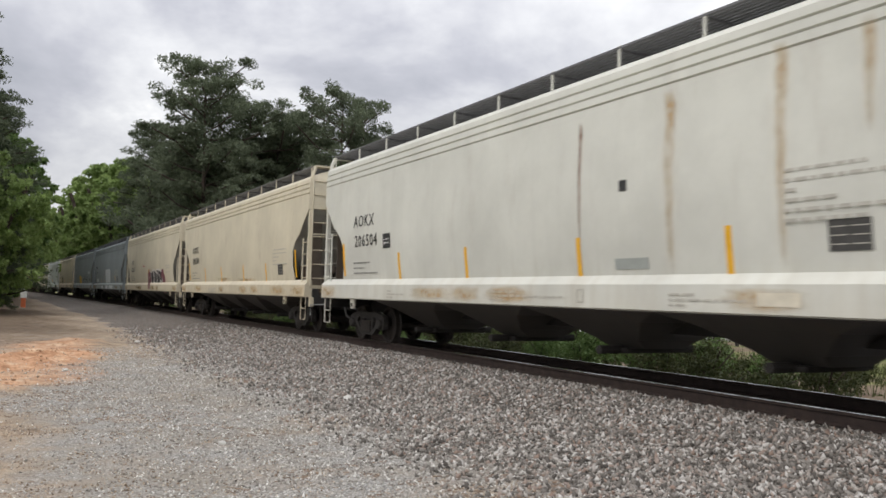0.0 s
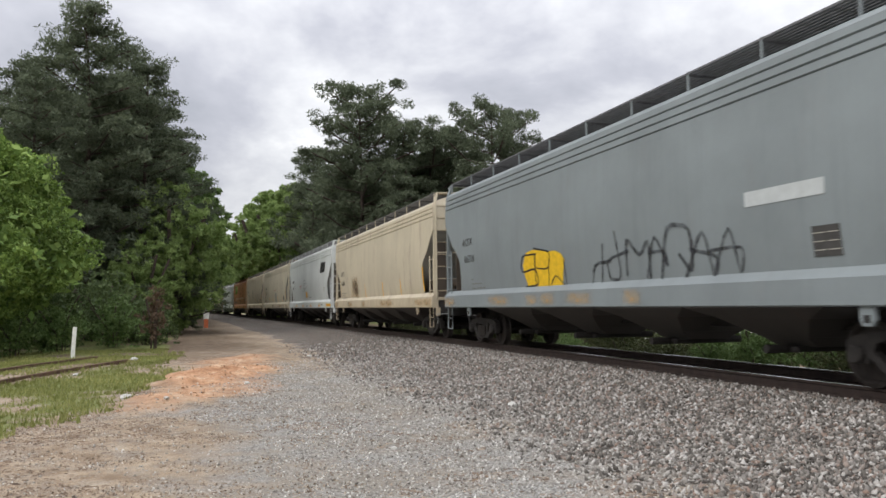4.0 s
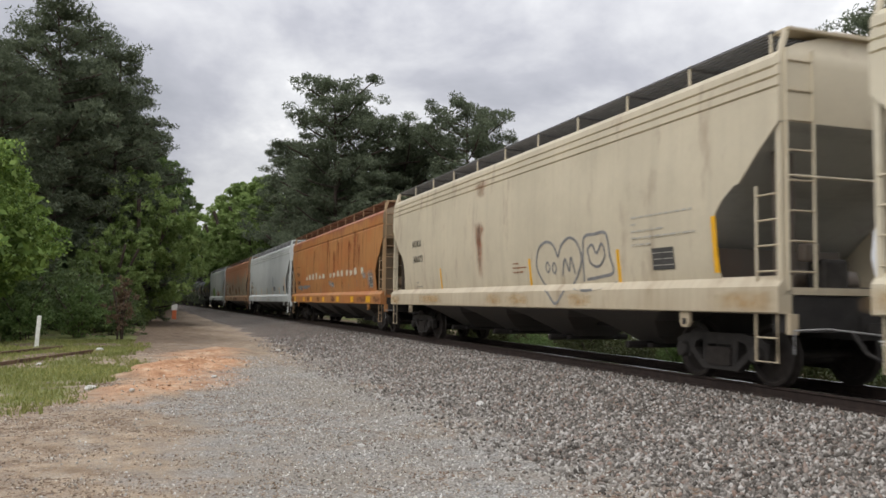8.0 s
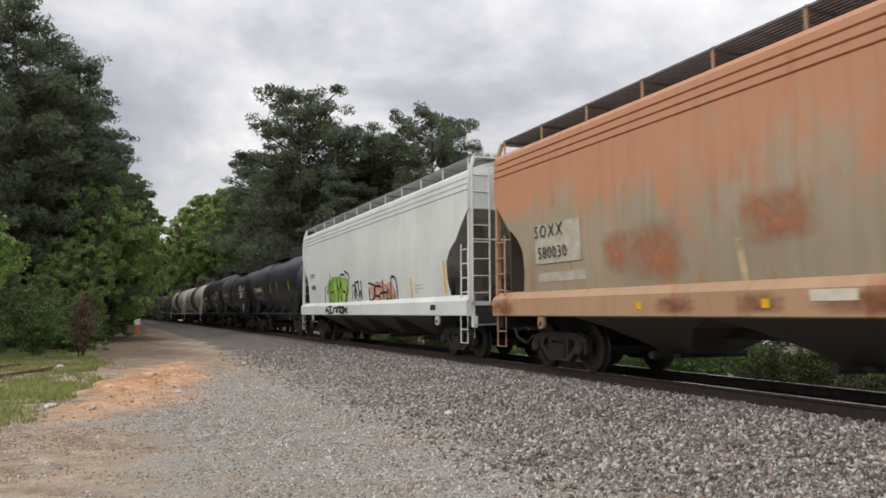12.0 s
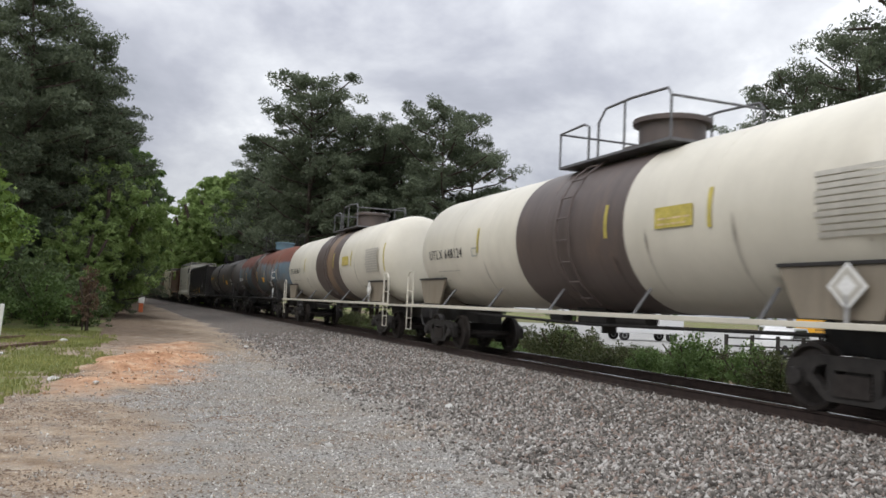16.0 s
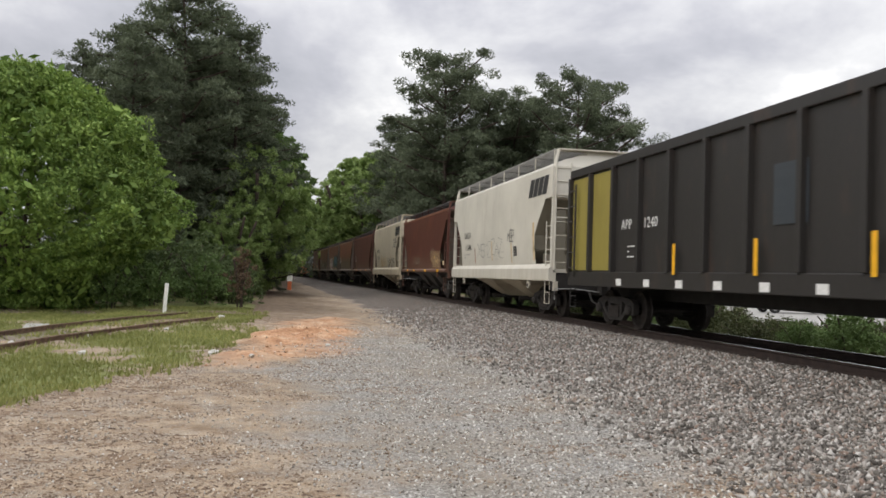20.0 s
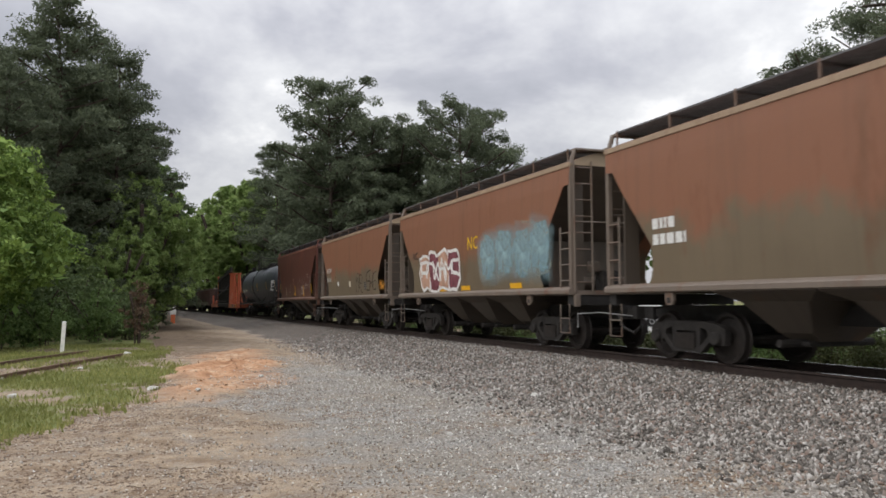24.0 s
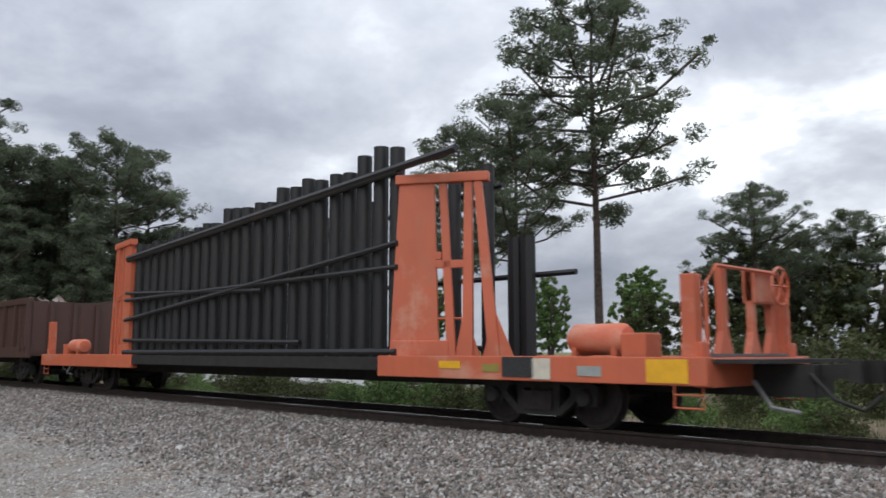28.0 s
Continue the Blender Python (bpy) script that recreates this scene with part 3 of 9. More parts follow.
def sweep(path, profile, cap=True):
    """Sweeps a profile (sideways, up) along (x, y, z, heading) places."""
    bm = bmesh.new()
    rings = []
    for x, y, z, a in path:
        c, s = math.cos(a), math.sin(a)
        rings.append([bm.verts.new((x + u * c, y + u * s, z + w)) for u, w in profile])
    k = len(profile)
    for ra, rb in zip(rings, rings[1:]):
        for j in range(k):
            bm.faces.new((ra[j], rb[j], rb[(j + 1) % k], ra[(j + 1) % k]))
    bm.faces.new(rings[0]); bm.faces.new(rings[-1][::-1])
    bmesh.ops.recalc_face_normals(bm, faces=bm.faces[:])
    return bm


stations = list(np.arange(-60, 30, 6.0)) + list(np.arange(30, 300, 10.0)) + list(np.arange(300, 900, 25.0))
for side, nm in ((-1, "rail_near"), (1, "rail_far")):
    path = []
    for s in stations:
        x, y, a = track_point(s)
        off = side * 0.7525
        path.append((x + off * math.cos(a), y + off * math.sin(a), RAIL_Z, a))
    r = part(nm, sweep(path, rail_profile()), M_RAIL)
    tagged(r, "rusty steel rail with a polished running head", "rail", kind="structure")
    part("rail_head", sweep(path, [(-0.03, 0.0015), (0.03, 0.0015), (0.03, -0.004), (-0.03, -0.004)]), M_RAILTOP, r, "bright worn running surface")

track_bed = tagged(new("track_bed"), "dark creosoted sleepers bedded in ballast", "track", kind="structure")


def tie_mesh():
    return boxed(-1.3, 1.3, -0.115, 0.115, -0.18, 0.0, 0.012)


s = -30.0
tie_rnd = random.Random(3)
while s < 110:
    x, y, a = track_point(s)
    t = part("sleeper", shared("sleeper", tie_mesh), M_TIE, track_bed, "", pose(x + tie_rnd.uniform(-0.04, 0.04), y, TIE_Z - 0.03 + tie_rnd.uniform(-0.01, 0.01), 0, 0, math.degrees(a) + tie_rnd.uniform(-0.8, 0.8)))
    s += 0.53

# ---- siding that ends in the weeds ----
def siding(name, pts, z):
    path = []
    for k, (x, y) in enumerate(pts):
        a = pts[min(k + 1, len(pts) - 1)]
        b = pts[max(k - 1, 0)]
        path.append((x, y, z, math.atan2(a[1] - b[1], a[0] - b[0]) - math.pi / 2))
    return path


M_OLDRAIL = plain("brown_rusted_rail", (0.15, 0.095, 0.065), 0.9, 0.0, 0.25, 6, 0.4)
SIDE_A = [(-14.0, -12.0), (-8.6, 2.0), (-5.7, 11.2), (-5.0, 14.5), (-4.35, 18.0), (-3.1, 22.2), (-1.75, 26.0)]
SIDE_B = [(-15.4, -11.4), (-10.0, 2.6), (-6.9, 12.4), (-6.2, 16.0), (-5.3, 20.8), (-4.2, 24.8), (-2.8, 28.2)]
for nm, pts in (("siding_rail_near", SIDE_A), ("siding_rail_far", SIDE_B)):
    tagged(part(nm, sweep(siding(nm, pts, 0.10), [(0.85 * a, 0.8 * b) for a, b in rail_profile()]), M_OLDRAIL), "rusted disused siding rail among the grass", "rail", kind="structure")
siding_bed = tagged(new("siding_bed"), "weathered grey sleepers of the disused siding", "track", kind="structure")
M_OLDTIE = plain("weathered_wood", (0.17, 0.14, 0.108), 0.9, 0.0, 0.3, 9, 0.6)
for k in range(70):
    u = k / 69 * 5.999
    i, f = int(u), u - int(u)
    pa = Vector(SIDE_A[i]).lerp(Vector(SIDE_A[i + 1]), f)
    pb = Vector(SIDE_B[i]).lerp(Vector(SIDE_B[i + 1]), f)
    d = pa - pb
    c = (pa + pb) / 2
    part("sleeper", shared("old_sleeper", lambda: boxed(-1.15, 1.15, -0.11, 0.11, -0.14, 0.0, 0.015)), M_OLDTIE, siding_bed, "", pose(c.x, c.y, -0.015 + tie_rnd.uniform(-0.015, 0.015), 0, 0, math.degrees(math.atan2(d.y, d.x)) + tie_rnd.uniform(-2, 2)))

# ---- trees ----
def leaf_material(name, dark, light, trans=0.25):
    m, n, l, b = mat_new(name)
    g = n.new("ShaderNodeNewGeometry")
    tc = n.new("ShaderNodeTexCoord").outputs["Object"]
    c = n_mix(n, l, g.outputs["Random Per Island"], dark, light)
    c = n_mix(n, l, n_ramp(n, l, n_noise(n, l, tc, 0.35, 3), [(0.35, 0.55), (0.65, 0.0)]), c, tuple(x * 0.6 for x in dark))
    l.new(c, b.inputs["Base Color"])
    b.inputs["Roughness"].default_value = 0.65
    b.inputs["Specular IOR Level"].default_value = 0.25
    out = n["Material Output"]
    tr = n.new("ShaderNodeBsdfTranslucent")
    l.new(c, tr.inputs["Color"])
    mx = n.new("ShaderNodeMixShader")
    mx.inputs[0].default_value = trans
    l.new(b.outputs[0], mx.inputs[1]); l.new(tr.outputs[0], mx.inputs[2])
    l.new(mx.outputs[0], out.inputs["Surface"])
    return m


M_PINE = leaf_material("pine_needles", (0.108, 0.134, 0.084), (0.188, 0.220, 0.138), 0.36)
M_LEAF = leaf_material("spring_leaves", (0.108, 0.188, 0.042), (0.35, 0.48, 0.12), 0.16)
M_LEAF2 = leaf_material("wood_leaves", (0.098, 0.162, 0.05), (0.205, 0.29, 0.10), 0.34)
M_LEAF3 = leaf_material("pale_wood_leaves", (0.145, 0.22, 0.07), (0.29, 0.38, 0.145), 0.40)
# paler leaf copy: lit edges and distance haze put into the colour
M_LEAF4 = leaf_material("sunlit_edge_leaves", (0.18, 0.265, 0.08), (0.35, 0.45, 0.165), 0.45)
M_SCRUB = leaf_material("scrub_leaves", (0.05, 0.065, 0.025), (0.12, 0.13, 0.05), 0.25)
# leaf colour darkened to stand for the shade under the trees
M_SHADE = leaf_material("shaded_undergrowth_leaves", (0.06, 0.095, 0.036), (0.14, 0.185, 0.068), 0.25)
M_DEAD = leaf_material("dead_leaves", (0.13, 0.085, 0.055), (0.23, 0.16, 0.105), 0.2)
M_BARK = plain("pine_bark", (0.075, 0.055, 0.045), 0.95, 0.0, 0.3, 5, 0.8)


def leaf_cloud(centres, radii, per, size, seed, flat=0.7, long=1.6):
    """Small leaf blades round clump centres."""
    r = np.random.RandomState(seed)
    c = np.repeat(centres, per, axis=0)
    rad = np.repeat(radii, per)[:, None]
    n = len(c)
    d = r.normal(size=(n, 3))
    d /= np.linalg.norm(d, axis=1)[:, None]
    p = c + d * rad * (r.rand(n, 1) ** 0.45) * np.array([1, 1, flat])
    u = r.normal(size=(n, 3)); u /= np.linalg.norm(u, axis=1)[:, None]
    w = np.cross(u, r.normal(size=(n, 3))); w /= np.linalg.norm(w, axis=1)[:, None]
    s = size * r.uniform(0.6, 1.4, (n, 1))
    v = np.stack([p - u * s * long, p + w * s * 0.5, p + u * s * long, p - w * s * 0.5], 1).reshape(-1, 3)
    return v, np.arange(4 * n).reshape(n, 4)


def pine_meshes(height, crown_at, spread_r, clumps, per, size, seed, sparse=0.0, cone=0.5, flat=0.75, ragged=(0.62, 1.12), lift=(-0.05, 0.30)):
    r = random.Random(seed)
    bm = bmesh.new()
    lean = [(r.uniform(-0.3, 0.3), r.uniform(-0.3, 0.3)) for _ in range(6)]
    pts = [(lean[k][0] * k / 5, lean[k][1] * k / 5, height * 0.97 * k / 5 - (0.3 if k == 0 else 0)) for k in range(6)]
    rings = []
    for k, p in enumerate(pts):
        rr = 0.012 * height * (1 - 0.82 * k / 5)
        rings.append([bm.verts.new((p[0] + rr * math.cos(q), p[1] + rr * math.sin(q), p[2])) for q in (2 * math.pi * j / 9 for j in range(9))])
    for a, b in zip(rings, rings[1:]):
        for j in range(9):
            bm.faces.new((a[j], a[(j + 1) % 9], b[(j + 1) % 9], b[j]))
    trunk = bpy.data.meshes.new("trunk")
    bm.to_mesh(trunk); bm.free()
    bm = bmesh.new()
    cs, rs = [], []
    nb = max(18, int(clumps / 8))
    for k in range(nb):
        f = (k + r.random()) / nb
        z = height * (crown_at + (0.97 - crown_at) * f)
        taper = (1 - f) ** cone * (0.55 + 0.45 * math.sin(math.pi * min(1.0, f * 2.2 + 0.2)) if f < 0.36 else 1.0)
        reach = max(0.7, spread_r * taper * r.uniform(*ragged))
        q = k * 2.4 + r.uniform(-0.5, 0.5)
        rise = r.uniform(*lift) * reach
        tip = Vector((reach * math.cos(q), reach * math.sin(q), z + rise))
        mid = Vector((reach * 0.5 * math.cos(q), reach * 0.5 * math.sin(q), z + rise * 0.15))
        tube(bm, [(0, 0, z - 0.3), mid, mid.lerp(tip, 0.75)], 0.02 + 0.010 * reach, 4)
        m = max(2, int(clumps / nb * (0.35 + reach / spread_r)))
        for j in range(m):
            g = 0.30 + 0.74 * (j + r.random()) / m
            if r.random() < sparse:
                continue
            p = Vector((0, 0, z)).lerp(tip, g)
            cs.append((p.x + r.gauss(0, 0.42), p.y + r.gauss(0, 0.42), p.z + r.gauss(0.1, 0.24)))
            rs.append(r.uniform(0.42, 0.92) * (0.75 + 0.05 * spread_r))
    limbs = bpy.data.meshes.new("branchwork")
    bm.to_mesh(limbs); bm.free()
    v, f = leaf_cloud(np.array(cs), np.array(rs), per, size, seed, flat)
    return trunk, limbs, mesh_np("crown", v, f)


def broad_meshes(height, spread_r, clumps, per, size, seed, low=0.0, long=1.1):
    """A round leafy tree or bush: leaf clumps over lobes, thick to the ground if low is 0."""
    r = random.Random(seed)
    cs, rs = [], []
    lobes = [(r.uniform(-0.45, 0.45), r.uniform(-0.45, 0.45), r.uniform(-0.35, 0.5), r.uniform(0.45, 0.7)) for _ in range(14)]
    zc, zr = height * (0.5 + low / 2), height * (1 - low) / 2
    for k in range(clumps):
        lx, ly, lz, lr = lobes[r.randrange(len(lobes))]
        d = Vector((r.gauss(0, 1), r.gauss(0, 1), r.gauss(0, 1))).normalized()
        g = r.random() ** 0.25
        p = Vector((lx, ly, lz)) + d * lr * g
        if p.length > 1.02:
            p *= 1.0 / p.length * r.uniform(0.92, 1.03)
        cs.append((p.x * spread_r, p.y * spread_r, zc + p.z * zr))
        rs.append(r.uniform(0.22, 0.5) * (0.5 + 0.11 * spread_r))
    bm = bmesh.new()
    for k in range(5):
        q = k * 1.3
        tube(bm, [(0.15 * math.cos(q), 0.15 * math.sin(q), -0.2), (0.3 * spread_r * math.cos(q) * 0.5, 0.3 * spread_r * math.sin(q) * 0.5, height * 0.35), (0.6 * spread_r * math.cos(q), 0.6 * spread_r * math.sin(q), height * 0.75)], 0.02 * height * 0.6, 5)
    trunk = bpy.data.meshes.new("trunk")
    bm.to_mesh(trunk); bm.free()
    v, f = leaf_cloud(np.array(cs), np.array(rs), per, size, seed, 0.8, long)
    v[:, 2] = np.maximum(v[:, 2], 0.02)
    return trunk, None, mesh_np("crown", v, f)


def bush_meshes(height, spread_r, clumps, per, size, seed):
    """A full domed tree: leafy sprays in tiers over its whole outside, a dense core, drawn in at the foot."""
    r = random.Random(seed)
    bumps = [(r.uniform(0, 6.28), r.uniform(-0.6, 1.3), r.uniform(0.13, 0.32), r.uniform(0.07, 0.24)) for _ in range(60)]
    zs = [0.0, 0.07, 0.2, 0.38, 0.55, 0.70, 0.82, 0.91, 0.97, 1.0]
    ws = [0.50, 0.58, 0.76, 0.97, 0.99, 0.87, 0.69, 0.50, 0.30, 0.12]

    def places(n, inner, outer):
        out = []
        for k in range(n):
            q = k * 2.39996 + r.uniform(-0.2, 0.2)
            f = ((k + r.random()) / n) ** 0.85
            s = r.uniform(inner, outer)
            for a, e, wd, up in bumps:
                d = math.hypot(math.atan2(math.sin(q - a), math.cos(q - a)), 2.2 * f - 1 - 0.8 * e)
                s += up * math.exp(-(d / wd) ** 2)
            w = spread_r * float(np.interp(f, zs, ws)) * s
            out.append((w * math.cos(q), w * math.sin(q), max(0.25, height * (f * (0.9 + 0.1 * s) - 0.02))))
        return out

    shell, core = places(clumps, 0.70, 0.90), places(clumps // 2, 0.45, 0.80)
    bm = bmesh.new()
    for k in range(5):
        q = k * 1.3
        tube(bm, [(0.15 * math.cos(q), 0.15 * math.sin(q), -0.2), (0.8 * math.cos(q), 0.8 * math.sin(q), height * 0.35), (0.5 * spread_r * math.cos(q), 0.5 * spread_r * math.sin(q), height * 0.7)], 0.09, 5)
    trunk = bpy.data.meshes.new("trunk")
    bm.to_mesh(trunk); bm.free()
    va, fa_ = leaf_cloud(np.array(shell), np.array([r.uniform(0.34, 0.70) for _ in shell]), per, size, seed, 0.5, 1.1)
    vb, fb_ = leaf_cloud(np.array(core), np.array([r.uniform(0.7, 1.1) for _ in core]), per // 4, size * 2.4, seed + 1, 0.7, 1.1)
    v = np.concatenate([va, vb])
    v[:, 2] = np.maximum(v[:, 2], 0.02)
    return trunk, None, mesh_np("crown", v, np.concatenate([fa_, fb_ + len(va)]))


def tree(name, meshes, mat, x, y, turn=0.0, size=1.0, label="", category="tree", z=None, group=""):
    t = tagged(new(name), label, category, group)
    zz = float(ground_height(np.array([x]), np.array([y]))[0]) if z is None else z
    t.matrix_basis = pose(x, y, zz, 0, 0, turn) @ Matrix.Scale(size, 4)
    part("trunk", meshes[0], M_BARK, t)
    if meshes[1]:
        part("branchwork", meshes[1], M_BARK, t)
    part("crown", meshes[2], mat, t)
    return t


PINE_A = pine_meshes(20.0, 0.02, 5.2, 720, 84, 0.086, 21, 0.05, 0.37, 0.55)
PINE_B = pine_meshes(20.0, 0.03, 4.8, 640, 84, 0.085, 22, 0.10, 0.37, 0.55)
PINE_C = pine_meshes(20.0, 0.20, 6.6, 520, 110, 0.092, 23, 0.08, 0.29, 0.62, (0.55, 1.2), (0.0, 0.55))
PINE_D = pine_meshes(20.0, 0.24, 6.2, 430, 110, 0.088, 27, 0.12, 0.23, 0.62, (0.55, 1.2), (0.0, 0.6))
PINE_R = pine_meshes(20.0, 0.12, 5.2, 460, 60, 0.12, 26, 0.04, 0.42)
PINE_S = pine_meshes(24.0, 0.42, 7.6, 430, 120, 0.085, 24, 0.14, 0.30, 0.6, (0.55, 1.15), (0.0, 0.5))
BROAD_A = bush_meshes(9.2, 5.2, 720, 150, 0.068, 31)
BROAD_B = broad_meshes(12.0, 4.5, 520, 50, 0.13, 32, -0.12)
BROAD_C = broad_meshes(6.0, 2.6, 170, 42, 0.10, 33, -0.05)
BROAD_T = broad_meshes(15.0, 3.4, 330, 40, 0.22, 37, -0.1)
BROAD_F = broad_meshes(12.0, 4.5, 300, 40, 0.22, 36, -0.12)
PINE_F = pine_meshes(20.0, 0.10, 5.0, 340, 40, 0.20, 25, 0.05, 0.45)
SHRUB_LOW = broad_meshes(1.0, 1.7, 90, 30, 0.055, 44, -0.3)
SHRUB = broad_meshes(2.0, 1.4, 90, 30, 0.06, 34, -0.4)

tree("broadleaf_tree", BROAD_A, M_LEAF, -9.4, 33.0, 0, 1.0, "round bright green leafy tree, full to the grass", z=-0.1)
PL = "tall dark pine with dense drooping needles"
for x, y, tn, sz, me in ((-5.8, 51, 10, 0.99, PINE_A), (-2.8, 53, 80, 0.86, PINE_B), (-9.4, 53, 150, 0.84, PINE_A), (-12.2, 55, 200, 0.78, PINE_B), (-4.2, 58, 300, 0.98, PINE_B),
                         (-7.8, 47, 250, 0.72, PINE_B), (-1.0, 57, 30, 0.68, PINE_A)):
    tree("pine_tree", me, M_PINE, x, y, tn, sz, PL, group="dark pines west of the track")
for x, y, tn, sz in ((-1.2, 52.5, 120, 0.82), (-2.4, 48.5, 0, 0.50), (-1.4, 60, 90, 0.8)):
    tree("understorey_tree", BROAD_B, M_LEAF4, x, y, tn, sz, "leafy green young tree under the pines", group="young trees under the pines")
for x, y, tn, sz, me in ((14.3, 70, 0, 1.08, PINE_C), (14.6, 102, 70, 1.12, PINE_A), (18.2, 72, 130, 0.96, PINE_D), (21.4, 73, 220, 0.92, PINE_C), (26.4, 69, 200, 1.03, PINE_D), (16.4, 79, 20, 0.84, PINE_R), (24.0, 80, 150, 0.90, PINE_R), (30.2, 71, 260, 0.90, PINE_D), (24.4, 75, 310, 0.98, PINE_C), (16.5, 66, 45, 0.66, PINE_R), (22, 64, 95, 0.64, PINE_R), (30.0, 65, 145, 0.55, PINE_R), (13.4, 80, 15, 0.80, PINE_R), (33, 72, 80, 0.46, PINE_R)):
    tree("pine_tree", me, M_PINE, x, y, tn, sz, "tall dark pine with a broken spreading crown", group="dark pines east of the track")
for x, y, tn, sz in ((13.6, 116, 70, 1.45), (13.4, 126, 140, 1.75), (12.9, 146, 210, 1.9), (12.2, 168, 280, 1.85), (10.5, 195, 20, 1.6), (8, 225, 90, 1.5), (4, 255, 160, 1.5), (-3, 285, 240, 1.5), (-14, 310, 300, 1.6), (20, 150, 50, 2.0), (22, 190, 140, 2.0), (19, 110, 200, 1.7), (26, 95, 10, 1.4)):
    tree("broadleaf_tree", BROAD_F, M_LEAF4, x, y, tn, sz, "fresh green tree in the far tree line", group="far tree line")
for x, y, tn, sz in ((-3.5, 72, 10, 1.2), (-2.0, 84, 80, 1.4), (-1.8, 98, 150, 1.5), (-2, 114, 220, 1.6), (-2.6, 132, 290, 1.6), (-4, 152, 0, 1.7), (-6.5, 175, 60, 1.7), (-10, 200, 120, 1.7), (-15, 228, 180, 1.7), (-24, 255, 240, 1.7)):
    tree("broadleaf_tree", BROAD_F, M_LEAF2, x, y, tn, sz, "green tree closing in on the track", group="far tree line")
for x, y, tn, sz, me in ((-7, 66, 20, 0.95, PINE_F), (-11, 70, 90, 1.0, PINE_F), (-4.5, 78, 160, 1.05, PINE_F), (-9, 86, 230, 1.1, PINE_F), (-4.5, 92, 40, 1.1, PINE_F), (-7.5, 100, 300, 1.15, PINE_F), (-4.2, 108, 110, 1.15, PINE_F), (-8, 118, 10, 1.15, PINE_F), (-5, 126, 190, 1.15, PINE_F), (-7.5, 138, 80, 1.15, PINE_F), (-9, 156, 150, 1.2, PINE_F), (-12, 178, 220, 1.2, PINE_F), (-17, 204, 290, 1.2, PINE_F)):
    tree("pine_tree", me, M_PINE, x, y, tn, sz, "tall dark pine in the woods along the track", group="dark pines west of the track")
for k, (x, y) in enumerate(((-2.4, 70), (-2.2, 78), (-2.4, 88), (-2.7, 100), (-3.2, 113), (-4.0, 128), (-5.2, 144), (-7.0, 160))):
    tree("roadside_tree", BROAD_T, M_LEAF4, x, y, k * 77, 0.86 + 0.04 * k, "tall leafy tree crowding the track", group="trees crowding the track")
for x, y, tn, sz, me in ((43.6, 31.3, 0, 1.16, PINE_S), (38.8, 34.5, 120, 0.80, PINE_S), (36, 37, 220, 0.70, PINE_S), (39.4, 18.6, 40, 0.45, PINE_S), (41.0, 14.2, 170, 0.38, PINE_S), (43.0, 17.0, 280, 0.36, PINE_S)):
    tree("pine_tree", me, M_PINE, x, y, tn, sz, "tall slender pine with an open crown and bare lower trunk", z=-0.5, group="open pines beyond the track")
for x, y, tn, sz in ((40, 19.5, 0, 1.45), (41.5, 14, 80, 1.3), (46, 20, 160, 1.5), (38, 24.5, 220, 0.9), (44, 9, 300, 1.35), (47, 3, 20, 1.4)):
    tree("scrub_tree", BROAD_C, M_SCRUB, x, y, tn, sz, "thin olive green scrub tree", z=-0.5, group="scrub trees beyond the track")
for x, y, tn, sz, me, mt in ((-33, 57, 15, 0.95, BROAD_F, M_LEAF2), (-40, 58, 95, 1.0, BROAD_F, M_LEAF2), (-28, 57, 185, 0.9, BROAD_F, M_LEAF2), (-23, 57, 265, 0.85, BROAD_F, M_LEAF2), (-47, 57, 345, 1.0, BROAD_F, M_LEAF2), (-54, 52, 45, 1.0, BROAD_F, M_LEAF2), (-36, 72, 125, 1.2, BROAD_F, M_LEAF2), (-24, 62, 0, 0.65, PINE_F, M_PINE), (-30, 60, 70, 0.62, PINE_F, M_PINE), (-36, 66, 140, 0.55, PINE_F, M_PINE), (-19, 60, 210, 0.7, PINE_F, M_PINE), (-27, 54, 280, 0.85, BROAD_F, M_LEAF2), (-20, 52, 30, 0.8, BROAD_F, M_LEAF2), (-38, 52, 100, 0.9, BROAD_F, M_LEAF2), (-44, 50, 170, 1.0, BROAD_F, M_LEAF2)):
    tree("woodland_tree", me, mt, x, y, tn, sz, "dark tree in the woods across the road", group="woods across the road")
for x, y, tn, sz in ((124, 100, 0, 1.4), (130, 84, 90, 1.5), (112, 122, 200, 1.5), (134, 60, 30, 1.6), (130, 36, 150, 1.6), (95, 128, 20, 1.6), (75, 128, 70, 1.6), (50, 124, 130, 1.5)):
    tree("broadleaf_tree", BROAD_F, M_LEAF2, x, y, tn, sz, "distant green tree behind the lot", z=-0.6, group="trees behind the lot")

# ---- beside the yard ----
def stand(name, label, category, x, y, turn=0.0, z=None, group=""):
    t = tagged(new(name), label, category, group)
    zz = float(ground_height(np.array([x]), np.array([y]))[0]) if z is None else z
    t.matrix_basis = pose(x, y, zz, 0, 0, turn)
    return t


M_WHITEPOST = plain("chalky_white_paint", (0.78, 0.78, 0.74), 0.7, 0.0, 0.08)
M_ORANGEP = plain("faded_orange_plastic", (0.62, 0.16, 0.06), 0.6, 0.0, 0.1)
M_CONC = plain("pale_concrete", (0.52, 0.51, 0.48), 0.9, 0.0, 0.12, 1.2, 0.2)
M_LOT = plain("worn_lot_concrete", (0.34, 0.335, 0.32), 0.9, 0.0, 0.15, 0.8, 0.2)
M_SIGN = plain("sign_back_aluminium", (0.52, 0.53, 0.53), 0.45, 0.6, 0.06)
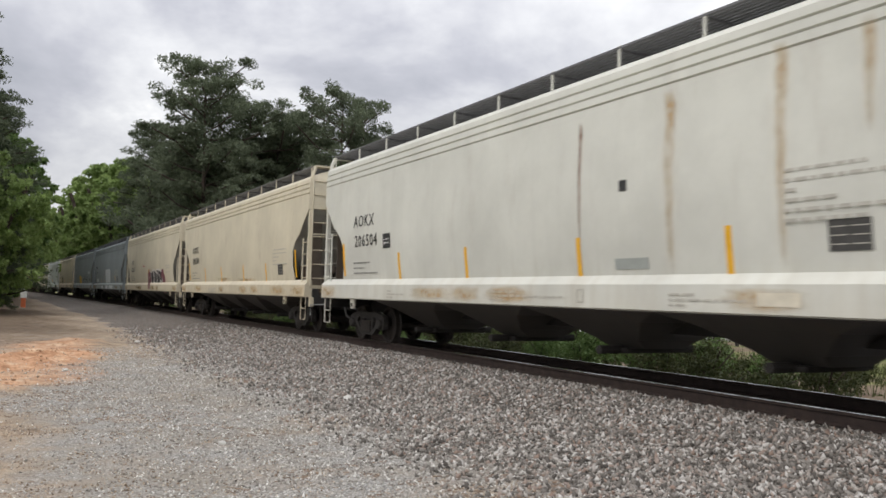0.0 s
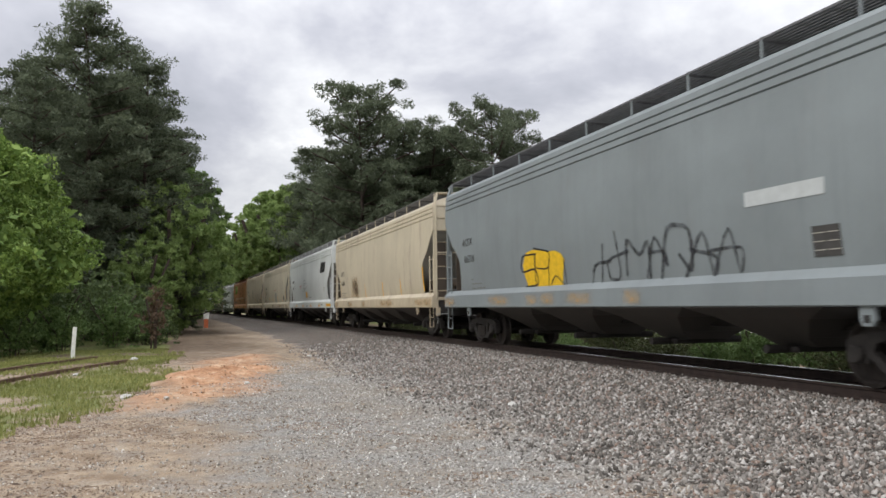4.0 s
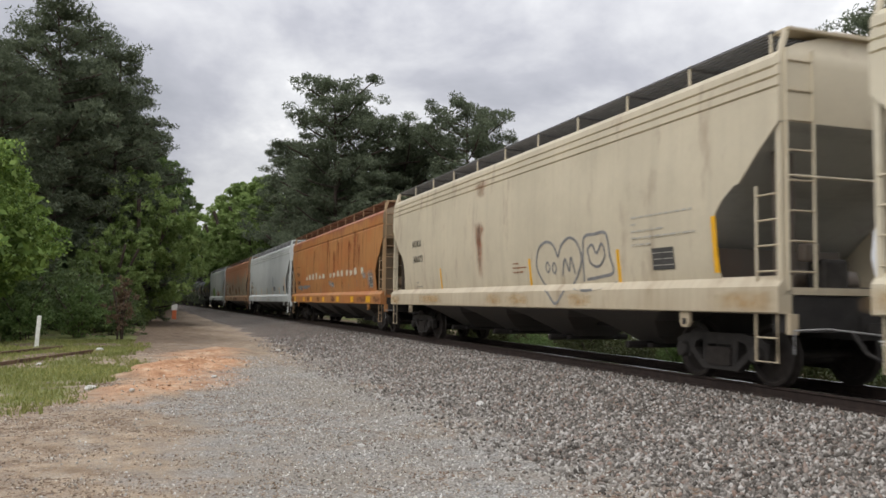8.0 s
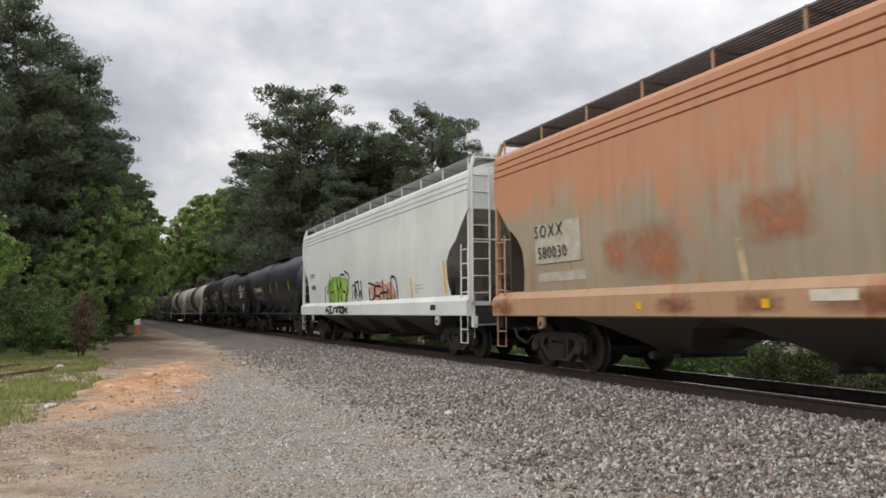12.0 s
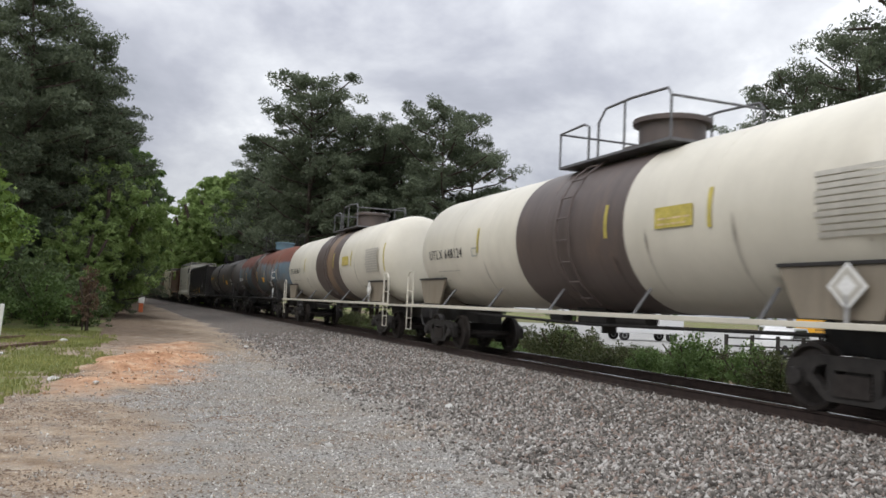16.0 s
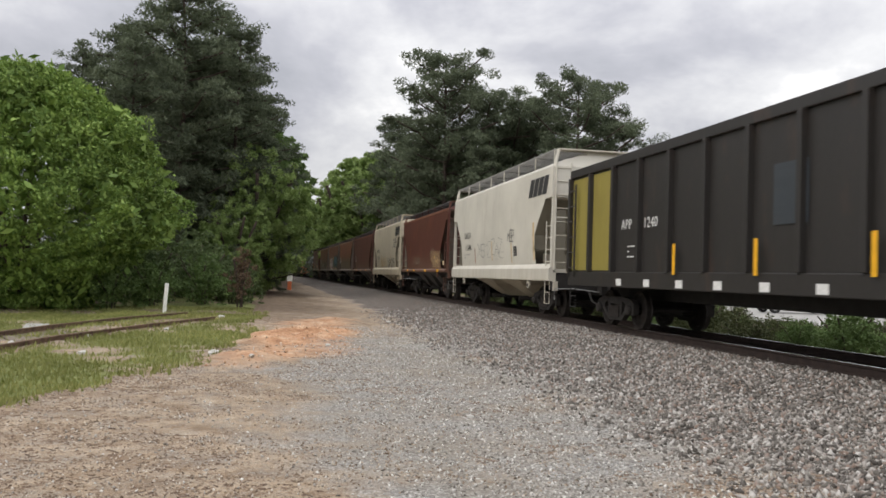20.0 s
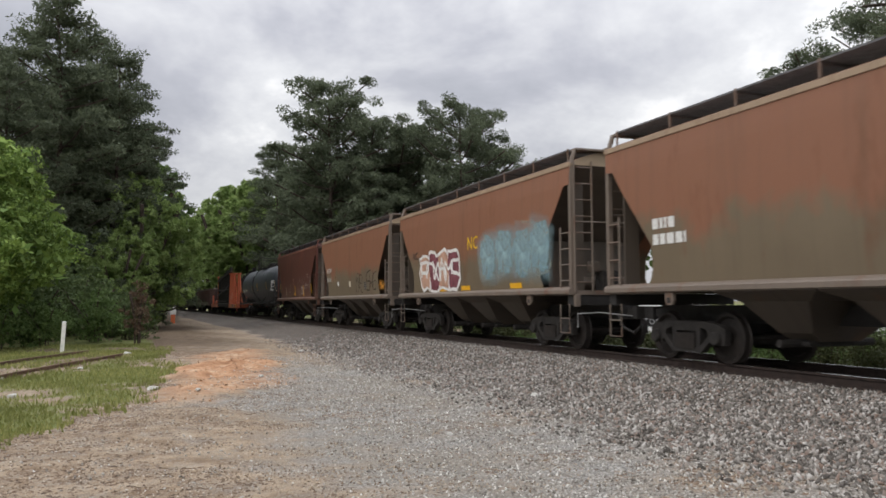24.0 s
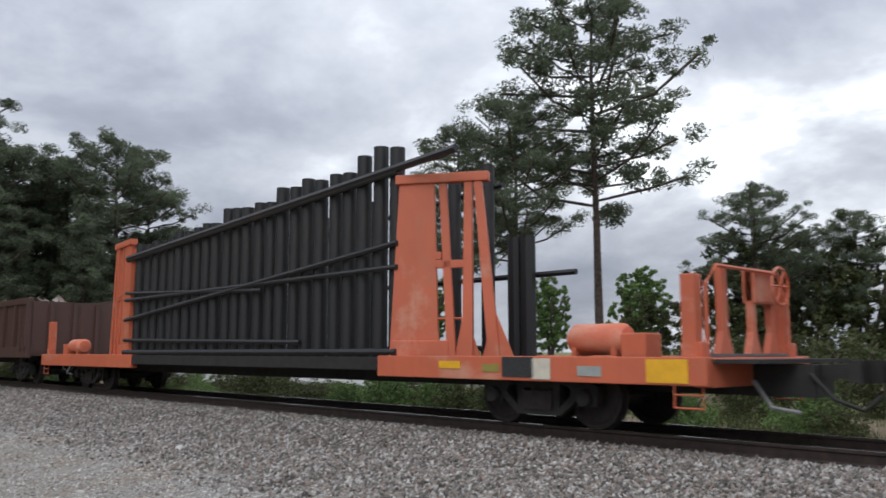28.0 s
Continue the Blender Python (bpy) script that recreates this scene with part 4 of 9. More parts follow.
M_SIGNBLUE = plain("blue_grey_sign", (0.10, 0.13, 0.22), 0.5, 0.2, 0.1)
M_DARKWOOD = plain("dark_fence_wood", (0.035, 0.03, 0.027), 0.9, 0.0, 0.25, 6, 0.4)
M_GLASS = plain("dark_window_glass", (0.02, 0.025, 0.03), 0.08, 0.0, 0.05)
M_VEH = plain("white_vehicle_paint", (0.80, 0.80, 0.80), 0.3, 0.0, 0.03)
M_BUS = plain("bus_yellow_paint", (0.75, 0.38, 0.03), 0.35, 0.0, 0.05)
M_TYRE = plain("tyre_rubber", (0.02, 0.02, 0.02), 0.85, 0.0, 0.1)

mp = stand("marker_post", "white painted marker post leaning in the grass", "post", -3.62, 29.0, 0)
part("post", boxed(-0.06, 0.06, -0.04, 0.04, -0.2, 1.02, 0.012), M_WHITEPOST, mp, "", pose(0, 0, 0, 0, 3, 0))
tm = stand("track_marker", "white and orange track marker post", "post", 1.25, 68.6, 0)
part("post", boxed(-0.16, 0.16, -0.08, 0.08, -0.2, 0.75, 0.02), M_ORANGEP, tm, "faded orange base")
part("panel", boxed(-0.22, 0.22, -0.10, 0.06, 0.70, 1.75, 0.02), M_WHITEPOST, tm)
for k, (x, y, sz) in enumerate(((-6.0, 32.6, 0.85), (-5.2, 34.0, 0.9), (-8.0, 32.0, 0.9), (-10.6, 32.0, 0.9))):
    tree("shrub", SHRUB, M_LEAF2, x, y, k * 71, sz, "dense green undergrowth at the foot of the leafy tree", "shrub", group="undergrowth below the leafy tree")
tree("dead_shrub", broad_meshes(3.6, 0.85, 44, 30, 0.06, 41, 0.0, 1.8), M_DEAD, -1.35, 34.0, 0, 0.72, "thin dead shrub with brown leaves", "shrub")
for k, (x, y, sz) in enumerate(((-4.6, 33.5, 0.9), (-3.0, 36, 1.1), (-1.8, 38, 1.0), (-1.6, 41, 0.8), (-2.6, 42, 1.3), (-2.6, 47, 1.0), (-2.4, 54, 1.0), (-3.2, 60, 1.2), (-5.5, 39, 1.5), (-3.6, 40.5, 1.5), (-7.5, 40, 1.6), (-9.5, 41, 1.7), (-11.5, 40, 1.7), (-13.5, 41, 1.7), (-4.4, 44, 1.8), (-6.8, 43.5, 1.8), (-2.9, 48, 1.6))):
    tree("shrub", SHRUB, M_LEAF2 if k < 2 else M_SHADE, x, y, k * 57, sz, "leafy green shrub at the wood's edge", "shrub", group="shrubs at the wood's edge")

r_ = random.Random(8)
for k, (x, y, sz) in enumerate(((-1.05, 15.45, 0.11), (-0.35, 14.2, 0.06), (1.15, 17.5, 0.07), (-1.62, 26.9, 0.12), (3.65, 26.3, 0.09), (-4.0, 19.2, 0.09), (-4.9, 17.0, 0.10), (-2.6, 21.5, 0.08), (-3.3, 15.5, 0.09), (4.8, 11.9, 0.09), (2.2, 9.0, 0.05))):
    bm = bmesh.new()
    bmesh.ops.create_icosphere(bm, subdivisions=2, radius=1.0)
    for v in bm.verts:
        v.co *= r_.uniform(0.8, 1.15)
        v.co.z *= 0.55
    bmesh.ops.scale(bm, vec=(sz, sz * r_.uniform(0.6, 0.95), sz), verts=bm.verts[:])
    st = stand("stone", "pale loose stone on bare clay" if k < 3 else "chunk of pale broken concrete", "stone", x, y, r_.uniform(0, 180))
    part("chunk", bm, M_CONC, st, "", pose(0, 0, sz * 0.25))
# a trodden slab edge along the siding, a scrap of blue litter
for x, y, a, b, tn in ((-7.2, 16.3, 0.5, 1.4, 18), (-7.9, 13.6, 0.45, 1.2, 22), (-5.9, 22.4, 0.4, 1.6, 12)):
    sl = stand("concrete_slab", "broken pale concrete slab sunk in the grass", "slab", x, y, tn)
    part("slab", boxed(-a * 0.7, a * 0.7, -b * 0.7, b * 0.7, -0.1, 0.03, 0.02), M_LOT, sl)
lit = stand("litter", "crumpled pale blue plastic litter", "litter", -3.55, 11.5, 30)
bm = bmesh.new()
bmesh.ops.create_icosphere(bm, subdivisions=2, radius=0.10)
for v in bm.verts:
    v.co *= r_.uniform(0.6, 1.1)
    v.co.z *= 0.4
part("scrap", bm, plain("pale_blue_plastic", (0.42, 0.52, 0.70), 0.4), lit, "", pose(0, 0, 0.03))

# a trackside signal showing two red lamps
M_REDLAMP = plain("red_signal_lens", (0.5, 0.02, 0.02), 0.3)
M_REDLAMP.node_tree.nodes["Principled BSDF"].inputs["Emission Color"].default_value = (1.0, 0.03, 0.03, 1)
M_REDLAMP.node_tree.nodes["Principled BSDF"].inputs["Emission Strength"].default_value = 2.5
sig = stand("railway_signal", "dark railway signal mast showing two red lamps", "signal", -0.44, 61.5, 0)
part("mast", tubed([(0, 0, -0.3), (0, 0, 2.6)], 0.05, 8), M_BLACK, sig)
part("backboard", boxed(-0.2, 0.2, -0.10, -0.06, 1.55, 2.55, 0.01), M_BLACK, sig)
for z in (1.95, 2.22):
    bm = bmesh.new()
    lathe(bm, [(0.01, -0.14), (0.07, -0.13), (0.085, -0.10)], (0, 0, z), "y", 14)
    lens = part("lens", bm, M_REDLAMP, sig, "lit red lamp")
    bm = bmesh.new()
    lathe(bm, [(0.09, -0.26), (0.095, -0.26), (0.095, -0.10), (0.09, -0.10)], (0, 0, z), "y", 14)
    part("hood", bm, M_BLACK, lens)

# the road beyond the lawn and its signs
road = part("road", sweep([(-60, -2, 0.0, 0), (-28, 11, 0.0, radians(-62)), (-16.5, 22.0, 0.0, radians(-42)), (-13.2, 31.5, 0.0, radians(-12)), (-17.0, 42.0, 0.0, radians(30)), (-34, 58, 0.0, radians(55))], [(-2.6, 0.03), (2.6, 0.03), (2.6, -0.2), (-2.6, -0.2)]), M_LOT)
tagged(road, "pale asphalt lane curving past the lawn", "road", kind="structure")
sg = stand("stop_sign", "back of a round pale sign on a post", "sign", -20.2, 38.5, -28)
bm = bmesh.new()
lathe(bm, [(0.02, -0.012), (0.40, -0.012), (0.40, 0.012), (0.02, 0.012)], (0, 0, 2.05), "y", 8)
part("plate", bm, M_SIGN, sg)
part("post", boxed(-0.03, 0.03, 0.015, 0.07, -0.3, 2.4), M_STEEL, sg)
sg = stand("road_sign", "dark blue-grey road sign on a post", "sign", -17.8, 44.0, -20)
part("plate", boxed(-0.36, 0.36, -0.012, 0.012, 1.55, 2.3, 0.01), M_SIGNBLUE, sg)
part("post", boxed(-0.03, 0.03, 0.015, 0.07, -0.3, 2.4), M_STEEL, sg)
for k, x in enumerate((-50, -46, -42, -38.5, -35, -31.5, -28, -24.5, -21)):
    tree("shrub", SHRUB, M_LEAF2, x, 50.5 + (k % 3) * 1.5, k * 61, 1.9, "dense dark undergrowth at the wood across the road", "shrub", group="undergrowth across the road")
for x, y, sz in ((-21.5, 37.0, 0.42), (-19.5, 50, 0.5)):
    tree("shrub", SHRUB, M_LEAF2, x, y, 40, sz, "clipped low green shrub on the lawn", "shrub")
for z in (12.2, 10.5, 9.1):
    pts = [(-20.5 - 0.1 * (y - 40), y, z + 0.6 * (abs(y - 40) / 60) ** 2) for y in range(-80, 161, 15)]
    tagged(part("overhead_wire", tubed(pts, 0.015, 5), M_BLACK), "black overhead wire sagging across the sky", "wire", group="overhead wires")

# ---- beyond the track ----
for k in range(96):
    x, y = r_.uniform(13.2, 17.5) if k % 2 else r_.uniform(15.0, 24.5), r_.uniform(3, 58)
    if 26 < y < 29 and x > 18:
        continue
    tree("shrub", SHRUB_LOW if k % 5 == 0 else SHRUB, M_SCRUB if k % 3 else M_LEAF2, x, y, r_.uniform(0, 360), r_.uniform(0.42, 0.80), "low weedy scrub beyond the track", "shrub", group="scrub beyond the track")
for k, (x, y, sz) in enumerate(((24, 6, 1.2), (27, 9, 1.4), (30, 5, 1.5), (26, 13, 1.1), (31, 12, 1.5), (34, 8, 1.6), (29, 17, 1.2), (33, 17, 1.4), (23, 17, 0.9), (36, 13, 1.6), (22, 10, 0.9), (35, 3, 1.6))):
    tree("shrub", SHRUB, M_SCRUB, x, y, k * 50, sz, "dark bushy scrub beyond the track", "shrub", group="scrub beyond the track")
lot = part("lot", boxed(-44, 44, -42, 42, -0.25, 0.0), M_LOT, None, "", pose(73, 72, -0.44, 0, 0, -8))
tagged(lot, "pale concrete lot behind the fence", "pavement", kind="structure")
fence = stand("fence", "dark post and rail fence in the scrub", "fence", 0, 0, 0, 0.0)
fa, fb = Vector((27.5, 32.3)), Vector((46.0, 26.4))
for k in range(16):
    p = fa.lerp(fb, k / 15)
    part("post", shared("fence_post", lambda: boxed(-0.07, 0.07, -0.07, 0.07, -0.4, 1.35, 0.01)), M_DARKWOOD, fence, "", pose(p.x, p.y, -0.5))
for z in (0.0, 0.4, 0.8):
    part("rail", tubed([(fa.x, fa.y, z - 0.1), (fb.x, fb.y, z - 0.1)], 0.045, 5), M_DARKWOOD, fence)


def wheel_at(veh, x, y, r=0.36):
    bm = bmesh.new()
    lathe(bm, [(r * 0.55, -0.1), (r, -0.1), (r, 0.1), (r * 0.55, 0.1)], (0, 0, 0), "y", 16)
    w = part("wheel", bm, M_TYRE, veh, "", pose(x, y, r))
    bm = bmesh.new()
    lathe(bm, [(0.02, -0.09), (r * 0.55, -0.105), (r * 0.55, 0.105), (0.02, 0.09)], (0, 0, 0), "y", 12)
    part("hub", bm, M_STEEL, w)


def pickup(x, y, turn, label):
    v = stand("parked_car", label, "car", x, y, turn, -0.44, "cars on the lot")
    bm = bmesh.new()
    prism(bm, [(-2.5, 0.45), (-2.5, 0.95), (-0.9, 1.02), (-0.35, 1.65), (1.2, 1.68), (1.75, 1.05), (2.45, 0.95), (2.5, 0.45)], "y", -0.9, 0.9)
    part("body", bm, M_VEH, v)
    for s in (-1, 1):
        bm = bmesh.new()
        prism(bm, [(-0.62, 1.08), (-0.22, 1.56), (1.1, 1.58), (1.5, 1.08)], "y", -0.005, 0.005)
        part("side_window", bm, M_GLASS, v, "", pose(0, s * 0.905, 0))
        for xx in (-1.55, 1.6):
            wheel_at(v, xx, s * 0.86)


pickup(35.5, 37.0, 20, "white parked car on the concrete lot")
pickup(44.5, 47.0, 60, "white parked car by the bus")
bus = stand("school_bus", "yellow bus parked on the lot", "bus", 78.0, 74.0, 12, -0.44)
part("body", boxed(-4.6, 4.2, -1.2, 1.2, 0.5, 2.75, 0.12), M_BUS, bus)
part("bonnet", boxed(4.2, 5.6, -1.05, 1.05, 0.5, 1.55, 0.1), M_BUS, bus)
for s in (-1, 1):
    for k in range(8):
        part("window", boxed(-0.38, 0.38, -0.01, 0.01, 1.55, 2.2, 0.004), M_GLASS, bus, "", pose(-4.0 + 0.98 * k, s * 1.206, 0))
    part("rub_rail", boxed(-4.5, 4.1, -0.015, 0.015, 1.2, 1.3), M_BLACK, bus, "", pose(0, s * 1.21, 0))
    for xx in (-3.0, 4.4):
        wheel_at(bus, xx, s * 1.05, 0.48)
for x, y, tn, lg in ((38.5, 55, -8, 6.0),):
    tr = stand("white_trailer", "low white trailer on the concrete lot", "trailer", x, y, tn, -0.44, "trailers on the lot")
    part("box", boxed(-lg / 2, lg / 2, -1.2, 1.2, 0.6, 1.75, 0.05), M_VEH, tr)
    for xx in (-lg / 3, lg / 3):
        for s in (-1, 1):
            wheel_at(tr, xx, s * 1.0, 0.4)
for k, (x, y, tn, lg) in enumerate(((16.6, 17.6, 15, 1.1), (17.2, 27.2, 70, 0.8), (19.0, 28.2, -60, 0.7), (17.2, 14.0, 40, 0.6), (16.9, 18.4, -12, 0.9))):
    db = stand("debris", "pale broken timber lying in the scrub", "debris", x, y, tn)
    part("timber", boxed(-lg / 2, lg / 2, -0.07, 0.07, 0.0, 0.14, 0.02), M_CONC, db, "", pose(0, 0, 0.02, 0, -8 if k in (1, 2) else 0, 0))
for x, y, tn, lg in ((18.4, 29.5, 20, 3.4), (20.2, 33.5, 10, 2.6)):
    lgn = stand("fallen_log", "dark rotting log in the weeds", "log", x, y, tn)
    part("log", tubed([(-lg / 2, 0, 0.2), (0, 0.08, 0.22), (lg / 2, 0, 0.18)], 0.24, 9), M_BARK, lgn)

# ---- grass ----
def blades(name, count, seed, x0, x1, y0, y1, h0, h1, mat, keep, label):
    r = np.random.RandomState(seed)
    x, y = r.uniform(x0, x1, count), y0 + (y1 - y0) * r.rand(count) ** 1.3
    k = keep(x, y, r.rand(count))
    x, y = x[k], y[k]
    n = len(x)
    z = ground_height(x, y)
    h = r.uniform(h0, h1, n)
    a = r.uniform(0, 6.28, n)
    w = 0.012 + 0.01 * r.rand(n)
    lean = r.uniform(0.1, 0.7, n) * h
    b = r.uniform(0, 6.28, n)
    p0 = np.stack([x - w * np.cos(a), y - w * np.sin(a), z - 0.01], -1)
    p1 = np.stack([x + w * np.cos(a), y + w * np.sin(a), z - 0.01], -1)
    p2 = np.stack([x + lean * np.cos(b), y + lean * np.sin(b), z + h], -1)
    v = np.stack([p0, p1, p2], 1).reshape(-1, 3)
    return tagged(part(name, mesh_np(name, v, np.arange(3 * n).reshape(n, 3)), mat), label, "grass", kind="stuff")


M_GRASS = leaf_material("lawn_grass", (0.19, 0.22, 0.06), (0.43, 0.42, 0.17), 0.4)
blades("grass", 150000, 51, -13, 1.0, 5.0, 34, 0.015, 0.10, M_GRASS, lambda x, y, q: grass_mask(x, y) * (0.6 + 0.5 * wob(x, y, 2.6, 14)) > 0.2 + 0.5 * q, "short patchy green and straw-coloured grass")
blades("grass_tufts", 90000, 53, -8, 1.6, 5.0, 31, 0.02, 0.13, M_GRASS, lambda x, y, q: (grass_mask(x, y) > 0.02) & (grass_mask(x, y) < 0.75) & (wob(x, y, 0.7, 54) > -0.2 + 1.0 * q - 0.5 * grass_mask(x, y)), "straggling grass tufts at the edge of the bare earth")
blades("weeds", 46000, 52, 12.8, 28, 3, 50, 0.08, 0.42, M_SCRUB, lambda x, y, q: wob(x, y, 4.0, 15) > -0.5 + q, "weedy growth beyond the track")

# ---- rolling stock ----


def on_side(w, y, z, off=0.006):
    """The pose of flat lettering on the near side, whose half-width at height z is w(z)."""
    up = Vector((-(w(z + 0.1) - w(z - 0.1)) / 0.2, 0, 1)).normalized() if w(z) < 1.62 else Vector((0, 0, 1))
    right = Vector((0, -1, 0))
    nor = right.cross(up)
    m = Matrix((right, up, nor)).transposed().to_4x4()
    m.translation = Vector((-w(z), y, z)) + off * nor
    return m


def word(car, w, text, y, z, size, mat=M_LETTER, space=1.0, label="", off=0.0105):
    return part("lettering", words_mesh(text, size, space), mat, car, label, on_side(w, y, z, off))


def plate_mesh(a, b, t=0.004):
    return shared(("plate", round(a, 3), round(b, 3)), lambda: boxed(-a / 2, a / 2, -b / 2, b / 2, 0, t))


def plate(car, w, y, z, a, b, mat, name="marking", label="", off=0.004, turn=0.0):
    return part(name, plate_mesh(a, b), mat, car, label, on_side(w, y, z, off) @ pose(0, 0, 0, 0, 0, turn))


def small_print(car, w, y, z, wide, lines, mat=M_LETTER, step=0.10, seed=0, h=0.03):
    """Lines too small to read, as short bars."""
    rnd = random.Random(seed)
    mat = M_PRINT if mat is M_LETTER else mat
    bm = bmesh.new()
    for k in range(lines):
        x = -wide / 2
        while x < wide / 2 - 0.05:
            a = rnd.uniform(0.06, 0.22)
            box(bm, x, min(x + a, wide / 2), -k * step - h / 2, -k * step + h / 2, 0, 0.003)
            x += a + 0.05
            if rnd.random() < 0.12:
                break
    return tagged(part("small_print", bm, mat, car, "", on_side(w, y, z)), kind="stuff")


GLYPHS = ((0, 6, 8, 2), (6, 0, 2, 8, 4), (2, 0, 3, 5, 8, 6), (0, 2, 4, 6, 8), (6, 1, 8, 5, 3), (0, 6, 4, 8, 2), (2, 0, 6, 8, 5, 4), (6, 0, 4, 2, 8), (0, 2, 5, 3, 0, 6, 8), (1, 7, 6, 3, 5), (0, 8, 5, 2, 6))


def scrawl(car, w, y, z, wide, high, mat, seed, strokes=5, r=0.03, name="graffiti", label="sprayed graffiti"):
    """Sprayed angular strokes that form no word."""
    rnd = random.Random(seed)
    done = None
    for k in range(strokes):
        x0 = -wide / 2 + wide * (k + 0.5) / strokes
        a, b = wide / strokes * rnd.uniform(0.5, 0.66), high / 2 * rnd.uniform(0.75, 1.1)
        slant, lift = rnd.uniform(-0.1, 0.3), rnd.uniform(-0.12, 0.12) * high
        knots = []
        for g in GLYPHS[rnd.randrange(len(GLYPHS))]:
            gx, gy = g % 3 - 1 + rnd.uniform(-0.25, 0.25), 1 - g // 3 + rnd.uniform(-0.2, 0.2)
            knots.append(Vector((x0 + a * (gx + slant * gy), lift + b * gy)))
        pts = [knots[0]]
        for p, q, s in zip(knots, knots[1:], knots[2:]):
            pts += [p.lerp(q, 0.72), q.lerp(p.lerp(s, 0.5), 0.14), q.lerp(s, 0.28)]
        pts.append(knots[-1])
        rr = r * rnd.uniform(0.8, 1.2)
        bm = bmesh.new()
        last = None
        for j, p in enumerate(pts):
            d = (pts[min(j + 1, len(pts) - 1)] - pts[max(j - 1, 0)])
            if d.length < 1e-4:
                continue
            s = Vector((-d.y, d.x)).normalized() * rr * rnd.uniform(0.85, 1.1)
            pair = [bm.verts.new((p.x + s.x, p.y + s.y, 0.0005 * (j % 3))), bm.verts.new((p.x - s.x, p.y - s.y, 0.0005 * (j % 3)))]
            if last:
                bm.faces.new((last[0], last[1], pair[1], pair[0]))
            last = pair
        done = part(name, bm, mat, car, label, on_side(w, y, z, 0.009 + 0.0006 * (k % 4)))
    return done


def fill_shape(car, w, y, z, wide, high, mat, seed, name="graffiti_fill", off=0.0065):
    rnd = random.Random(seed)
    bm = bmesh.new()
    fade = bm.verts.layers.float_color.new("fade")
    n = 18
    vs = []
    for j in range(n):
        q = 2 * math.pi * j / n
        k = rnd.uniform(0.78, 1.05)
        vs.append(bm.verts.new((wide / 2 * k * math.copysign(abs(math.cos(q)) ** 0.6, math.cos(q)), high / 2 * k * math.copysign(abs(math.sin(q)) ** 0.7, math.sin(q)), 0)))
    if mat.name.startswith("soft"):
        for v in vs:
            v[fade] = (0, 0, 0, 1)
        inner = [bm.verts.new(v.co * 0.5) for v in vs]
        for v in inner:
            v[fade] = (0.75, 0.75, 0.75, 1)
        c = bm.verts.new((0, 0, 0))
        c[fade] = (1, 1, 1, 1)
        for j in range(n):
            bm.faces.new((c, inner[j], inner[(j + 1) % n]))
            bm.faces.new((inner[j], vs[j], vs[(j + 1) % n], inner[(j + 1) % n]))
    else:
        bm.faces.new(vs)
    return part(name, bm, mat, car, "", on_side(w, y, z, off))


# -- running gear --
def sideframe_mesh():
    """A cast truss frame with two windows, in one piece, and a bearing at each end."""
    bm = bmesh.new()
    out = [(-1.08, 0.34), (-1.10, 0.62), (-0.95, 0.70), (-0.55, 0.76), (0.55, 0.76), (0.95, 0.70), (1.10, 0.62), (1.08, 0.34), (0.74, 0.34), (0.72, 0.42), (0.42, 0.18), (-0.42, 0.18), (-0.72, 0.42), (-0.74, 0.34)]
    holes = [[(s * a, b) for a, b in ((0.40, 0.30), (0.64, 0.50), (0.60, 0.60), (0.42, 0.65))] for s in (-1, 1)]
    holes.append([(-0.28, 0.27), (0.28, 0.27), (0.28, 0.58), (-0.28, 0.58)])
    edges = []
    for loop in [out] + holes:
        vs = [bm.verts.new((-0.07, p, q)) for p, q in loop]
        edges += [bm.edges.new((vs[k], vs[(k + 1) % len(vs)])) for k in range(len(vs))]
    bmesh.ops.triangle_fill(bm, use_beauty=True, edges=edges)
    made = bmesh.ops.extrude_face_region(bm, geom=bm.faces[:])
    bmesh.ops.translate(bm, vec=(0.14, 0, 0), verts=[v for v in made["geom"] if isinstance(v, bmesh.types.BMVert)])
    bmesh.ops.recalc_face_normals(bm, faces=bm.faces[:])
    return bm


def spring_mesh():
    bm = bmesh.new()
    out = []
    for k in range(6):
        out += [(-0.27, 0.26 + 0.05 * k), (-0.30, 0.285 + 0.05 * k)]
    prism(bm, out + [(-a, b) for a, b in out[::-1]], "x", -0.1, 0.1)
    return bm


def bearing_mesh():
    bm = bmesh.new()
    lathe(bm, [(0.03, -0.09), (0.11, -0.08), (0.13, -0.04), (0.13, 0.04), (0.09, 0.06)], (0, 0, 0), "x", 12)
    return bm


def wheelset_mesh():
    bm = bmesh.new()
    tube(bm, [(-0.95, 0, 0), (0.95, 0, 0)], 0.08, 10)
    for s in (-1, 1):
        prof = [(0.11, 0.70), (0.13, 0.82), (0.36, 0.78), (0.40, 0.84), (0.457, 0.83), (0.46, 0.72), (0.485, 0.70), (0.48, 0.675), (0.38, 0.68), (0.34, 0.74), (0.13, 0.70)]
        lathe(bm, [(r, s * a) for r, a in prof], (0, 0, 0), "x", 22)
        lathe(bm, [(0.10, s * 0.84), (0.11, s * 1.0), (0.05, s * 1.02)], (0, 0, 0), "x", 8)
    return bm


def bolster_mesh():
    bm = boxed(-1.0, 1.0, -0.20, 0.20, 0.38, 0.72, 0.03)
    box(bm, -0.3, 0.3, -0.95, 0.95, 0.36, 0.44)
    for s in (-1, 1):
        box(bm, -0.9, 0.9, s * 0.62 - 0.06, s * 0.62 + 0.06, 0.30, 0.42)
    return bm


WHEELSETS = []


